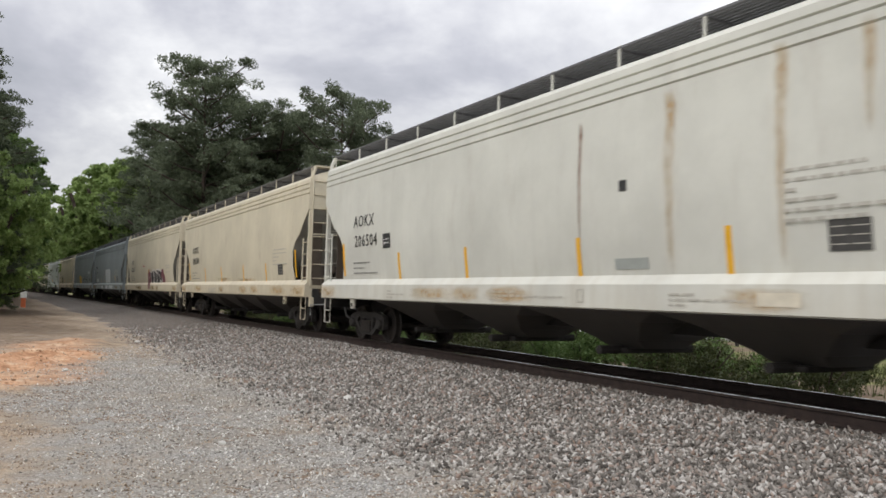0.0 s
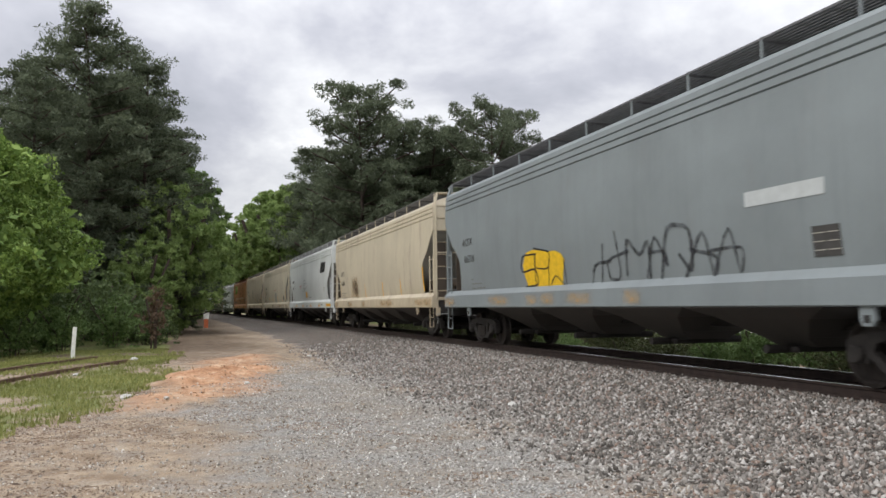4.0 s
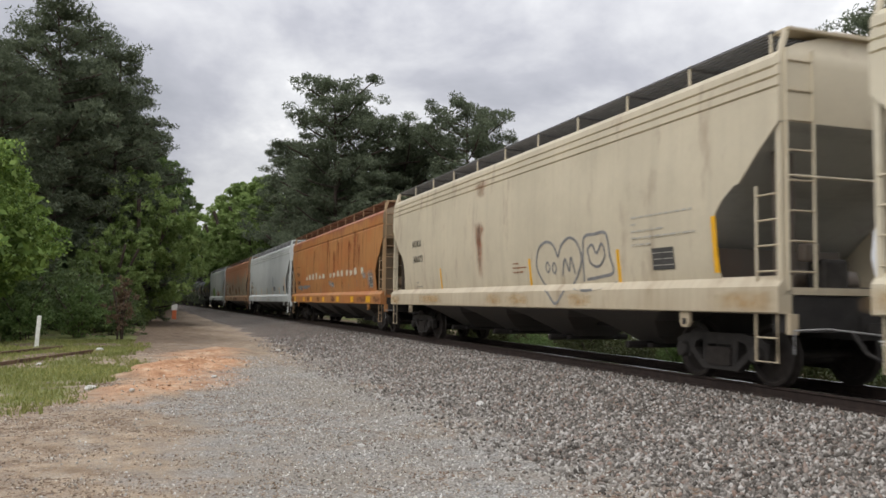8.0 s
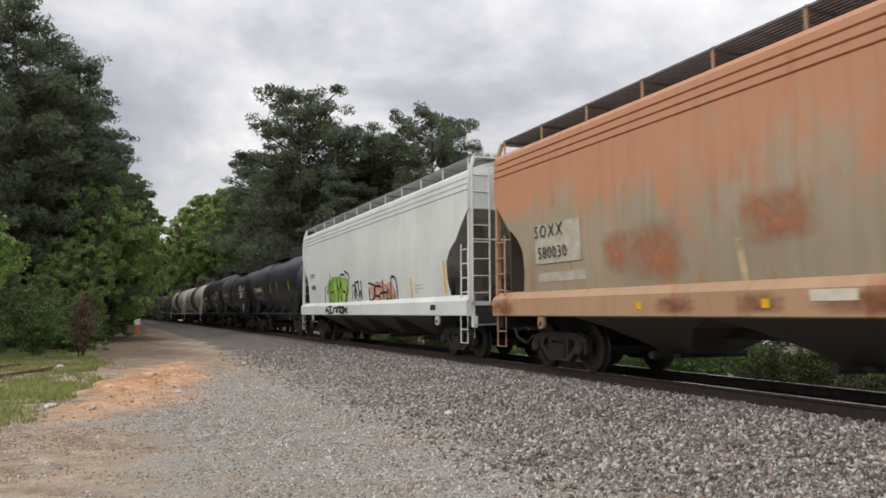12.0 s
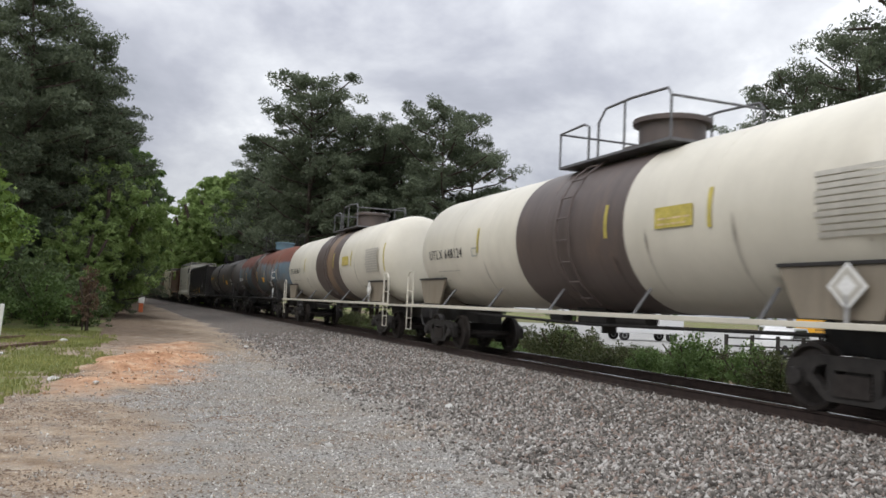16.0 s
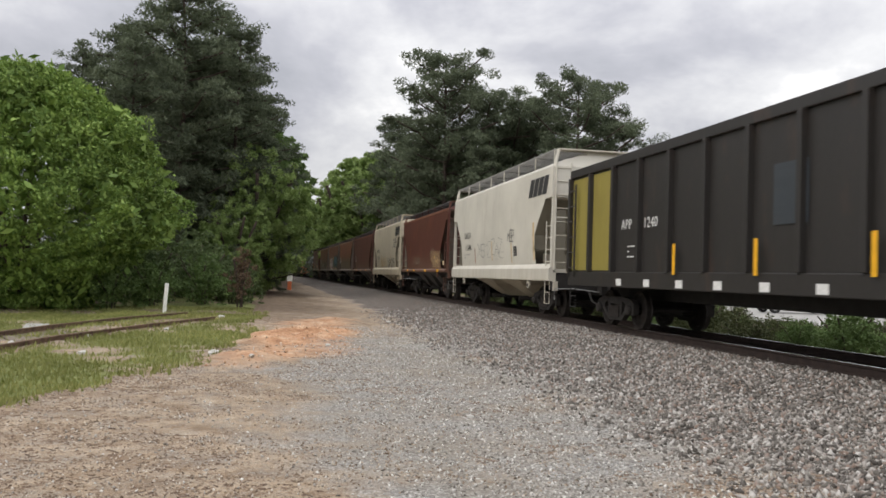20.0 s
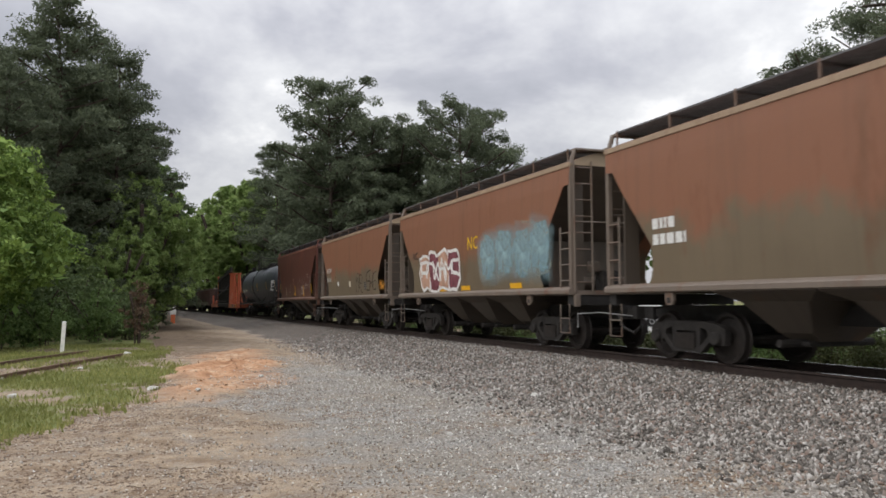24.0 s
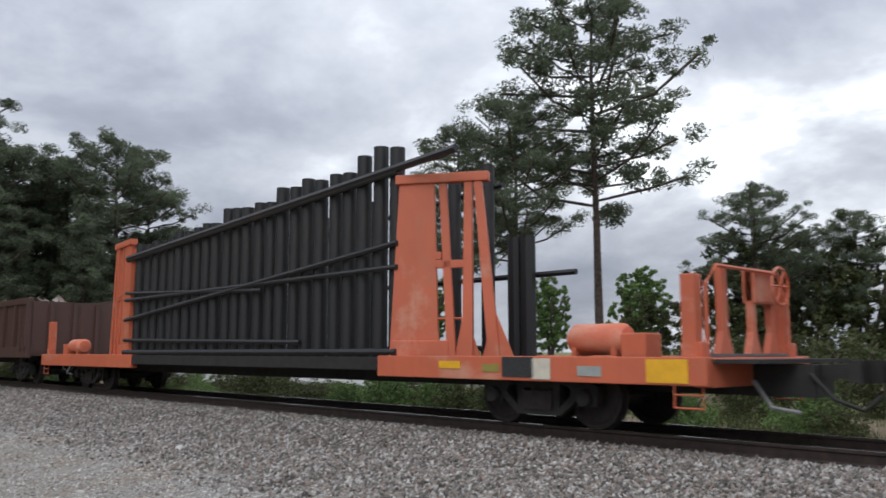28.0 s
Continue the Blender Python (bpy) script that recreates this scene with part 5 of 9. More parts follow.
def truck(car, y):
    """A two-axle truck under the car at y."""
    t = part("truck", shared("truck_bolster", bolster_mesh), M_TRUCK, car, "grimy cast steel truck", pose(0, y, 0))
    for s in (-1, 1):
        f = part("sideframe", shared("sideframe", sideframe_mesh), M_TRUCK, t, "", pose(s * 0.99, 0, 0))
        part("spring_nest", shared("springs", spring_mesh), M_WHEEL, t, "", pose(s * 0.99, 0, 0))
        for q in (-1, 1):
            part("bearing", shared("bearing", bearing_mesh), M_TRUCK, t, "", pose(s * 1.07, q * 0.89, 0.457))
    sets = []
    for s in (-1, 1):
        ws = smooth(part("wheelset", shared("wheelset", wheelset_mesh), M_WHEEL, t, "steel wheels on an axle", pose(0, s * 0.89, 0.457)))
        sets.append((ws, s * 0.89))
    WHEELSETS.append((car, sets))
    return t


def coupler_mesh():
    bm = bmesh.new()
    box(bm, -0.09, 0.09, -0.55, 0.02, 0.80, 0.96)
    prism(bm, [(-0.17, 0.24), (-0.17, 0.46), (-0.05, 0.62), (0.02, 0.56), (-0.02, 0.42), (0.18, 0.40), (0.18, 0.24)], "z", 0.74, 1.02)
    box(bm, -0.10, 0.10, 0.0, 0.30, 0.79, 0.97)
    tube(bm, [(0.35, -0.15, 0.85), (0.36, 0.12, 0.55), (0.28, 0.44, 0.42), (0.2, 0.62, 0.60)], 0.03, 6)
    return bm


def stirrup(car, x, y, mat, wide=0.42, low=0.42, top=1.08):
    bm = bmesh.new()
    tube(bm, [(0, -wide / 2, top), (0, -wide / 2, low), (0, wide / 2, low), (0, wide / 2, top)], 0.018)
    tube(bm, [(0, -wide / 2, (low + top) / 2), (0, wide / 2, (low + top) / 2)], 0.014)
    return part("step", bm, mat, car, "", pose(x, y, 0))


def ladder(car, p, q, z0, z1, mat, rungs=7, r=0.022, first=True):
    """Two stiles at p and q (x, y) with rungs between."""
    bm = bmesh.new()
    for s in (p, q):
        tube(bm, [(*s, z0), (*s, z1)], r * 1.2)
    near = p[0] + q[0] < 0
    heights = [z0 + (z1 - z0) * (k + 0.6) / rungs for k in range(rungs)]
    if not near:
        for z in heights:
            tube(bm, [(*p, z), (*q, z)], r * 0.8)
    made = part("ladder", bm, mat, car)
    if near:
        d = (round(q[0] - p[0], 3), round(q[1] - p[1], 3), 0.0)
        me = shared(("rung", d, r), lambda: tubed([(0, 0, 0), d], r * 0.8))
        for z in heights:
            part("rung", me, mat, made, "", pose(p[0], p[1], z))
    return made


LONG_ROWS = [(1.42, 1.47, 1.18), (1.60, 1.505, 1.32), (2.00, 1.555, 1.45), (2.45, 1.59, 1.43), (2.72, 1.60, 1.20), (2.93, 1.60, 0.90), (2.94, 1.60, 0.80),
             (3.30, 1.60, 0.44), (3.62, 1.59, 0.08), (3.70, 1.585, 0.0), (4.17, 1.58, 0.0)]
STRAIGHT_ROWS = [(1.42, 1.47, 1.02), (1.60, 1.505, 1.04), (2.00, 1.555, 1.06), (2.34, 1.585, 1.08), (2.90, 1.60, 0.62), (2.91, 1.60, 0.52), (3.50, 1.595, 0.06), (3.56, 1.59, 0.0), (4.05, 1.58, 0.0)]
SHORT_ROWS = [(1.42, 1.47, 1.55), (1.60, 1.505, 1.62), (2.05, 1.55, 1.66), (2.50, 1.575, 1.60), (2.95, 1.58, 1.20), (3.35, 1.58, 0.78),
              (3.55, 1.58, 0.62), (3.56, 1.58, 0.0), (3.95, 1.57, 0.0)]
FLAT_ROWS = [(1.42, 1.50, 1.45), (1.75, 1.53, 1.62), (2.20, 1.56, 1.62), (2.70, 1.575, 1.22), (3.30, 1.575, 0.70), (3.80, 1.57, 0.30),
             (3.82, 1.57, 0.05), (4.00, 1.56, 0.05)]


def half_width(rows):
    zs, ws = [r[0] for r in rows], [r[1] for r in rows]
    return lambda z: float(np.interp(z, zs, ws))


def hopper(label, length, body, sill=None, steel=None, rows=LONG_ROWS, bays=4, grooves=3, eave=4.62, board_mat=None, end=None, bay_mat=None, sill_h=(1.08, 1.50), board_up=0.38, slope=None, edge=None, end_sheet=None, board_in=0.37):
    """A covered hopper car: barrel sides, slope sheets at the ends, hatches and running boards above, outlet bays below."""
    sill, steel, end, slope = sill or body, steel or body, end or ENDGRIMESHADE, slope or ENDGREY
    car = tagged(new("covered_hopper"), label, "freight car", "cars of the train")
    h = length / 2
    full = list(rows)
    z = full[-1][0]
    step = (eave - z) / max(1, grooves)
    for k in range(grooves):
        full += [(z + step * (k + 0.08), 1.545 - 0.01 * k, 0.0), (z + step * (k + 0.22), 1.585 - 0.012 * k, 0.0), (z + step * (k + 0.96), 1.58 - 0.014 * k, 0.0)]
    if not grooves:
        full += [(eave, 1.55, 0.0)]
    full += [(eave + 0.07, 1.50, 0.03), (eave + 0.20, 1.22, 0.06), (eave + 0.34, 0.75, 0.08), (eave + 0.38, 0.4, 0.1)]
    # the slope sheets run in under the car; the side sheets go on past them as wings
    foot = min(z for z, w, e in full if e == 0.0)
    deep = [max(e, 1.15 * (foot - z)) for z, w, e in full]
    bm = bmesh.new()
    rings = []
    for (z, w, e), d in zip(full, deep):
        ys = (-h + d, -h / 3, h / 3, h - d)
        rings.append([bm.verts.new((-w, y, z)) for y in ys] + [bm.verts.new((w, y, z)) for y in ys[::-1]])
    for a, b in zip(rings, rings[1:]):
        for k in range(8):
            bm.faces.new((a[k], a[(k + 1) % 8], b[(k + 1) % 8], b[k]))
    bm.faces.new(rings[0]); bm.faces.new(rings[-1])
    bmesh.ops.recalc_face_normals(bm, faces=bm.faces[:])
    shell = smooth(part("body", bm, body, car), 22)
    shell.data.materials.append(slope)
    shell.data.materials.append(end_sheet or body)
    # downward end faces take the slope colour, with shade put into it
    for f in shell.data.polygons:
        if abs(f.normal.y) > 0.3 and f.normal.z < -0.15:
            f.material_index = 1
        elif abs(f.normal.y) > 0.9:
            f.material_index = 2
    for s in (-1, 1):
        for q in (-1, 1):
            bm = bmesh.new()
            strip = []
            for (z, w, e), d in zip(full, deep):
                if z > foot + 0.001:
                    break
                strip.append([bm.verts.new((q * x, s * (h - y), z)) for x, y in ((w, e), (w, d), (w - 0.02, d), (w - 0.02, e))])
            for a, b in zip(strip, strip[1:]):
                for k in range(4):
                    bm.faces.new((a[k], a[(k + 1) % 4], b[(k + 1) % 4], b[k]))
            bmesh.ops.remove_doubles(bm, verts=bm.verts[:], dist=1e-4)
            bmesh.ops.recalc_face_normals(bm, faces=bm.faces[:])
            smooth(part("side_wing", bm, body, car), 22)
    if edge:
        for s in (-1, 1):
            part("roof_angle", boxed(-0.025, 0.025, -h, h, -0.055, 0.055, 0.012), edge, car, "dusty rolled edge", pose(s * 1.548, 0, eave + 0.012))
    s0, s1 = sill_h
    sheet = half_width(full)
    w = lambda z: 1.626 if s0 <= z < s1 - 0.02 else sheet(max(z, s1))
    for s in (-1, 1):
        bm = bmesh.new()
        top = s1 + (0.10 if s1 - s0 > 0.25 else 0.03)
        prism(bm, [(s * a, b) for a, b in ((1.40, s0), (1.60, s0), (1.625, s0 + 0.02), (1.625, s1 - 0.05), (1.60, s1 - 0.02), (1.49, top), (1.40, top))], "y", -h, h)
        part("side_sill", bm, sill, car)
        # gratings along the roof edge on brackets
        bm = bmesh.new()
        zb = eave + board_up
        for k in range(12):
            x = s * (board_in + (1.415 - board_in) * k / 11)
            hw = 0.3 * (1.415 - board_in) / 11
            box(bm, x - hw, x + hw, -h + 0.25, h - 0.25, zb, zb + 0.035)
        for k in range(int(length / 0.6)):
            y = -h + 0.3 + k * 0.6
            box(bm, s * (board_in - 0.01), s * 1.42, y, y + 0.03, zb + 0.003, zb + 0.03)
        board = part("running_board", bm, board_mat or M_GRATE, car, "open steel grating")
        n = int(length / 1.75)
        for k in range(n + 1):
            y = -h + 0.3 + (length - 0.6) * k / n
            bm = bmesh.new()
            box(bm, s * 1.43 - 0.012, s * 1.43 + 0.012, -0.022, 0.022, eave - 0.02, zb + 0.05)
            part("bracket", bm, steel, board, "", pose(0, y, 0))
            part("board_arm", boxed(-1.42, -0.4, -0.02, 0.02, -0.035, -0.002) if s < 0 else boxed(0.4, 1.42, -0.02, 0.02, -0.035, -0.002), board_mat or M_GRATE, board, "", pose(0, y, zb))
    # roof hatches
    n = max(4, int(length / 2.2))
    for k in range(n):
        y = -h + length * (k + 0.5) / n
        me = shared(("hatch", round(length / n, 2)), lambda: boxed(-0.48, 0.48, -length / n * 0.45, length / n * 0.45, 0, 0.16, 0.03))
        part("hatch_cover", me, body, car, "", pose(0, y, eave + 0.33))
    # ends: platform, posts, ladders
    for s in (-1, 1):
        part("end_platform", boxed(-1.5, 1.5, -0.55, 0.0, s1 - 0.16, s1 - 0.06), sill, car, "", pose(0, s * (h - 0.0) if s > 0 else -h + 0.55, 0))
        part("shear_plate", boxed(-1.45, 1.45, -1.0, 1.0, s1 - 0.17, s1 - 0.12), end, car, "", pose(0, s * (h - 1.56), 0))
        part("end_sill", boxed(-1.5, 1.5, -0.12, 0.12, s0 - 0.25, s1 - 0.17), M_BLACK, car, "", pose(0, s * (h - 0.14), 0))
        part("bolster_web", boxed(-1.2, 1.2, -0.02, 0.02, s1 - 0.12, foot - 1.62), end, car, "", pose(0, s * (h - 1.78), 0))
        part("end_rail", tubed([(-1.46, s * (h + 0.01), 2.96), (1.46, s * (h + 0.01), 2.96)], 0.018), steel, car)
        part("crossover", boxed(-1.40, 1.40, -0.32, 0.0, -0.05, 0.0, 0.01), steel, car, "", pose(0, s * (h + 0.02) if s > 0 else -h + 0.30, eave + board_up + 0.03))
        for q in (-1, 1):
            x = q * 1.50
            part("corner_post", boxed(-0.05, 0.05, -0.05, 0.05, s0, eave + 0.02, 0.008), steel, car, "", pose(x, s * (h - 0.06), 0))
            part("post_bend", tubed([(x, s * (h - 0.06), eave - 0.02), (q * 1.46, s * (h - 0.06), eave + 0.15), (q * 1.38, s * (h - 0.06), eave + board_up)], 0.05, 6), steel, car)
            part("end_post", boxed(-0.17, 0.17, -0.02, 0.02, s1 - 0.06, foot - 0.35), end, car, "", pose(q * 1.18, s * (h - 0.38), 0))
            ladder(car, (q * 1.55, s * (h - 0.06)), (q * 1.55, s * (h - 0.50)), s1 - 0.05, 2.86, steel, 4, 0.019)
            ladder(car, (q * 1.46, s * (h + 0.01)), (q * 1.00, s * (h + 0.01)), s1 - 0.1, eave + 0.1, steel, 8, 0.019)
            stirrup(car, q * 1.55, s * (h - 0.32), steel)
            bm = bmesh.new()
            prism(bm, [(-0.17, 0), (0.17, 0), (0.17, -0.2), (0.1, -0.3), (-0.1, -0.3), (-0.17, -0.2)], "x", -0.03, 0.03)
            part("jacking_pad", bm, sill, car, "", pose(q * 1.54, s * (h - 2.15), s0) @ Matrix.Diagonal((1, 0.7, 0.8, 1)))
            # a solid black block gives the dark of the hole
            part("jack_hole", shared("jack_hole", lambda: boxed(-0.035, 0.035, -0.05, 0.05, -0.2, -0.1, 0.01)), M_BLACK, car, "", pose(q * 1.548, s * (h - 2.15), s0))
        part("coupler", shared("coupler", coupler_mesh), M_BLACK, car, "", pose(0, s * (h + 0.12), 0, 0, 0, 0 if s > 0 else 180))
        # the lever that lifts the coupler pin, worked from one corner
        q = s
        part("corner_bracket", boxed(-0.07, 0.07, -0.04, 0.04, s0 - 0.28, s0, 0.01), sill, car, "", pose(q * 1.42, s * (h + 0.02), 0))
        part("uncoupling_lever", tubed([(q * 1.46, s * (h + 0.10), 0.55), (q * 1.46, s * (h + 0.10), 0.86), (q * 0.9, s * (h + 0.12), 0.88), (q * 0.15, s * (h + 0.32), 0.80)], 0.016), M_STEEL, car)
        truck(car, s * (h - 1.95))
    part("brake_wheel", shared("brake_wheel", lambda: ring_mesh(0.28, 0.02)), steel, car, "", pose(0.3, h + 0.1, 2.4))
    part("brake_cylinder", tubed([(0.5, h - 1.1, 1.65), (-0.35, h - 1.1, 1.65)], 0.14, 10), M_TRUCK, car)
    smooth(part("air_reservoir", tubed([(0.5, -h + 0.85, 1.56), (-0.85, -h + 0.85, 1.56)], 0.17, 14), end, car))
    part("brake_valve", boxed(-0.22, 0.22, -0.18, 0.18, 1.36, 1.86, 0.05), M_TRUCK, car, "", pose(-0.35, -h + 0.45, 0))
    part("valve_cover", boxed(-0.13, 0.13, -0.10, 0.10, -0.13, 0.13, 0.04), end, car, "", pose(-0.72, -h + 0.42, 1.95))
    part("brake_pipe", tubed([(-0.7, -h + 0.42, 1.9), (-0.6, -h + 0.40, 1.6), (-0.25, -h + 0.5, 1.45), (0.6, -h + 0.6, 1.45)], 0.025, 6), M_TRUCK, car)
    part("centre_sill", boxed(-0.22, 0.22, -h, h, 0.72, 1.05), M_BLACK, car)
    span = length - 2 * 3.1
    bw = span / bays
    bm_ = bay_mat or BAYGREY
    for k in range(bays):
        y = -span / 2 + bw * (k + 0.5)
        bm = bmesh.new()
        wide = 0.49 if bays > 2 else 0.33
        top, low = (1.42, bw * wide, s0 + 0.25), (0.42, bw * 0.13, 0.46)
        v = []
        for a, b, c in (top, (1.36, bw * wide, s0 - 0.02), (1.1, bw * wide * 0.66, s0 - 0.18), (0.65, bw * 0.16, 0.60), low):
            v.append([bm.verts.new((sx * a, sy * b, c)) for sx, sy in ((-1, -1), (1, -1), (1, 1), (-1, 1))])
        for a, b in zip(v, v[1:]):
            for j in range(4):
                bm.faces.new((a[j], a[(j + 1) % 4], b[(j + 1) % 4], b[j]))
        bm.faces.new(v[0]); bm.faces.new(v[-1])
        bmesh.ops.recalc_face_normals(bm, faces=bm.faces[:])
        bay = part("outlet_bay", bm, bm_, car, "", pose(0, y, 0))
        part("outlet_gate", boxed(-0.6, 0.6, -0.24, 0.24, 0.38, 0.46, 0.02), M_TRUCK, bay)
        part("outlet_pipe", tubed([(-1.0, 0, 0.43), (1.0, 0, 0.43)], 0.07, 10), M_TRUCK, bay)
    return car, w


def ring_mesh(r, t):
    bm = bmesh.new()
    pts = [(r * math.cos(q), 0, r * math.sin(q)) for q in (2 * math.pi * k / 16 for k in range(17))]
    tube(bm, pts, t, 5)
    for q in (0, 60, 120):
        a = radians(q)
        tube(bm, [(r * math.cos(a), 0, r * math.sin(a)), (-r * math.cos(a), 0, -r * math.sin(a))], t * 0.8, 4)
    return bm


def tank(label, length, shell_mat, radius=1.50, zc=2.70, frame=None, rail=None, bands=(), dome=None, ladder_mat=None, rust_top=None, seam=True, dome_y=0.0, plat=(-1.1, 2.2), over=-0.95, manway=(0.50, 0.55, 0.50), saddle_mat=None, bar=None, rail_up=0.0):
    """A tank car: dished shell on stub sills, manway with a railed platform, side walkway bar."""
    tr = -2.05 if over < -0.5 else -1.35
    frame, rail, dome = frame or M_BLACK, rail or M_BLACK, dome or M_BLACK
    bar = bar or rail
    car = tagged(new("tank_car"), label, "freight car", "cars of the train")
    h = length / 2
    hs = h + over
    bm = bmesh.new()
    prof = [(0.02, -hs), (0.5, -hs + 0.05), (0.95, -hs + 0.17), (1.25, -hs + 0.33), (1.4, -hs + 0.5), (radius, -hs + 0.75), (radius, -hs / 3), (radius, hs / 3)]
    prof += [(r, -a) for r, a in prof[:6][::-1]]
    prof = [(r * radius / 1.47 if r != radius else r, a) for r, a in prof]
    lathe(bm, prof, (0, 0, zc), "y", 44)
    shell = smooth(part("shell", bm, shell_mat, car), 30)
    for y0, y1, mat, nm in bands:
        bm = bmesh.new()
        lathe(bm, [(radius + 0.002, y0), (radius + 0.012, y0 + 0.01), (radius + 0.012, y1 - 0.01), (radius + 0.002, y1)], (0, 0, zc), "y", 44)
        smooth(part(nm, bm, mat, car), 30)
    if seam:
        for k in (-0.6, -0.32, 0.36, 0.62):
            bm = bmesh.new()
            lathe(bm, [(radius + 0.001, -0.02), (radius + 0.007, 0), (radius + 0.001, 0.02)], (0, k * hs, zc), "y", 40)
            part("weld_seam", bm, shell_mat, car)
    top = zc + radius
    bm = bmesh.new()
    mr, mh, lid = manway
    lathe(bm, [(mr, top - 0.15), (mr, top + mh - 0.12), (lid, top + mh - 0.11), (lid, top + mh - 0.02), (lid - 0.06, top + mh), (0.1, top + mh + 0.02)], (0, dome_y, 0), "z", 24)
    smooth(part("manway", bm, dome, car))
    bm = bmesh.new()
    lathe(bm, [(0.34, top - 0.1), (0.34, top + 0.14), (0.37, top + 0.15), (0.37, top + 0.22), (0.1, top + 0.23)], (0, dome_y + 0.95, 0), "z", 14)
    smooth(part("valve_housing", bm, dome, car))
    ya, yb = dome_y + plat[0], dome_y + plat[1]
    up = top + rail_up
    deck = part("platform", boxed(-1.02, 1.02, ya, yb, top - 0.10, top - 0.05), rail, car)
    for s in (-1, 1):
        part("handrail", tubed([(s * 1.0, dome_y + 1.0, top - 0.08), (s * 1.0, dome_y + 1.0, up + 0.62), (s * 1.0, dome_y + 0.75, up + 0.86), (s * 1.0, dome_y - 0.1, up + 0.88), (s * 1.0, ya + 0.1, up + 0.82), (s * 1.0, ya, up + 0.68), (s * 1.0, ya, top - 0.08)], 0.026), rail, deck)
        part("handrail_post", tubed([(s * 1.0, dome_y + 0.1, top - 0.08), (s * 1.0, dome_y + 0.1, up + 0.88)], 0.024), rail, deck)
        part("handrail", tubed([(s * 1.0, dome_y + 1.35, top - 0.08), (s * 1.0, dome_y + 1.35, up + 0.62), (s * 1.0, dome_y + 1.55, up + 0.70), (s * 1.0, yb, up + 0.66), (s * 1.0, yb, top - 0.08)], 0.026), rail, deck)
    part("end_rail", tubed([(-1.0, yb, up + 0.66), (1.0, yb, up + 0.66)], 0.024), rail, deck)
    part("end_rail", tubed([(-1.0, ya, up + 0.68), (1.0, ya, up + 0.68)], 0.024), rail, deck)
    for s in (-1, 1):
        bm = bmesh.new()
        pts = []
        for k in range(8):
            q = radians(-60 + 145 * k / 7)
            pts.append((s * (radius + 0.12) * math.cos(q) if q < 1.2 else s * (radius + 0.12) * math.cos(q), zc + (radius + 0.12) * math.sin(q)))
        for y in (-0.22, 0.22):
            tube(bm, [(a, y + dome_y + 1.2, b) for a, b in pts if b > 1.1], 0.022)
        for k in range(9):
            q = radians(-52 + 15 * k)
            a, b = s * (radius + 0.12) * math.cos(q), zc + (radius + 0.12) * math.sin(q)
            tube(bm, [(a, dome_y + 0.98, b), (a, dome_y + 1.42, b)], 0.016)
        part("ladder", bm, ladder_mat or rail, car)
        # walkway bar along the side and its hangers
        part("side_bar", boxed(-0.05, 0.05, -h + 0.3, h - 0.3, 1.10, 1.18, 0.01), bar, car, "", pose(s * 1.46, 0, 0))
        for k in range(5):
            y = -hs * 0.72 + hs * 1.44 * k / 4
            part("hanger", tubed([(s * 1.46, 0, 1.14), (s * 1.1, 0, 1.62)], 0.03, 5), rail, car, "", pose(0, y, 0))
        for e in (-1, 1):
            y = e * (h - 0.25)
            bm = bmesh.new()
            tube(bm, [(s * 1.45, y, 1.1), (s * 1.45, y, 2.0), (s * 1.45, y - e * 0.18, 2.15), (s * 1.45, y - e * 0.5, 2.15), (s * 1.45, y - e * 0.5, 1.1)], 0.025)
            tube(bm, [(s * 1.45, y, 1.55), (s * 1.45, y - e * 0.5, 1.55)], 0.018)
            part("end_rail", bm, bar, car)
            stirrup(car, s * 1.46, e * (h - 0.5), bar)
    for e in (-1, 1):
        part("stub_sill", boxed(-0.35, 0.35, -1.6, 1.6, 0.74, 1.22, 0.02), M_BLACK, car, "", pose(0, e * (h - 1.6), 0))
        bm = bmesh.new()
        prism(bm, [(-1.15, 1.15), (-1.15, 1.62), (-0.6, 1.4), (0.6, 1.4), (1.15, 1.62), (1.15, 1.15)], "y", -0.2, 0.2)
        part("saddle", bm, saddle_mat or M_BLACK, car, "", pose(0, e * (h + tr), 0))
        for s in (-1, 1) if saddle_mat or over > 0 else ():
            bm = bmesh.new()
            prism(bm, [(-1.0, 1.9), (-0.62, 1.22), (0.62, 1.22), (1.0, 1.9)], "x", -0.03, 0.03)
            part("bolster_plate", bm, saddle_mat or shell_mat, car, "", pose(s * (math.sqrt(radius ** 2 - (1.9 - zc) ** 2) + 0.02), e * (h + tr), 0))
            part("bolster_rim", boxed(-0.05, 0.05, -1.0, 1.0, 1.885, 1.935, 0.01), M_BLACK, car, "", pose(s * (math.sqrt(radius ** 2 - (1.9 - zc) ** 2) + 0.03), e * (h + tr), 0))
        part("end_deck", boxed(-1.5, 1.5, -0.5, 0.5, 1.09, 1.15), bar, car, "", pose(0, e * (h - 0.55), 0))
        part("coupler", shared("coupler", coupler_mesh), M_BLACK, car, "", pose(0, e * (h + 0.12), 0, 0, 0, 0 if e > 0 else 180))
        truck(car, e * (h + tr))
    # brake rigging and the outlet skid hung below the belly
    part("brake_rod", tubed([(-0.5, -hs * 0.75, 1.0), (-0.45, 0.0, 0.92), (-0.5, hs * 0.75, 1.0)], 0.035, 6), M_BLACK, car)
    smooth(part("air_reservoir", tubed([(-0.3, -1.9, 1.06), (-0.3, -0.9, 1.06)], 0.15, 12), M_BLACK, car))
    part("brake_cylinder", tubed([(-0.3, 1.2, 1.06), (-0.3, 1.8, 1.06)], 0.13, 10), M_BLACK, car)
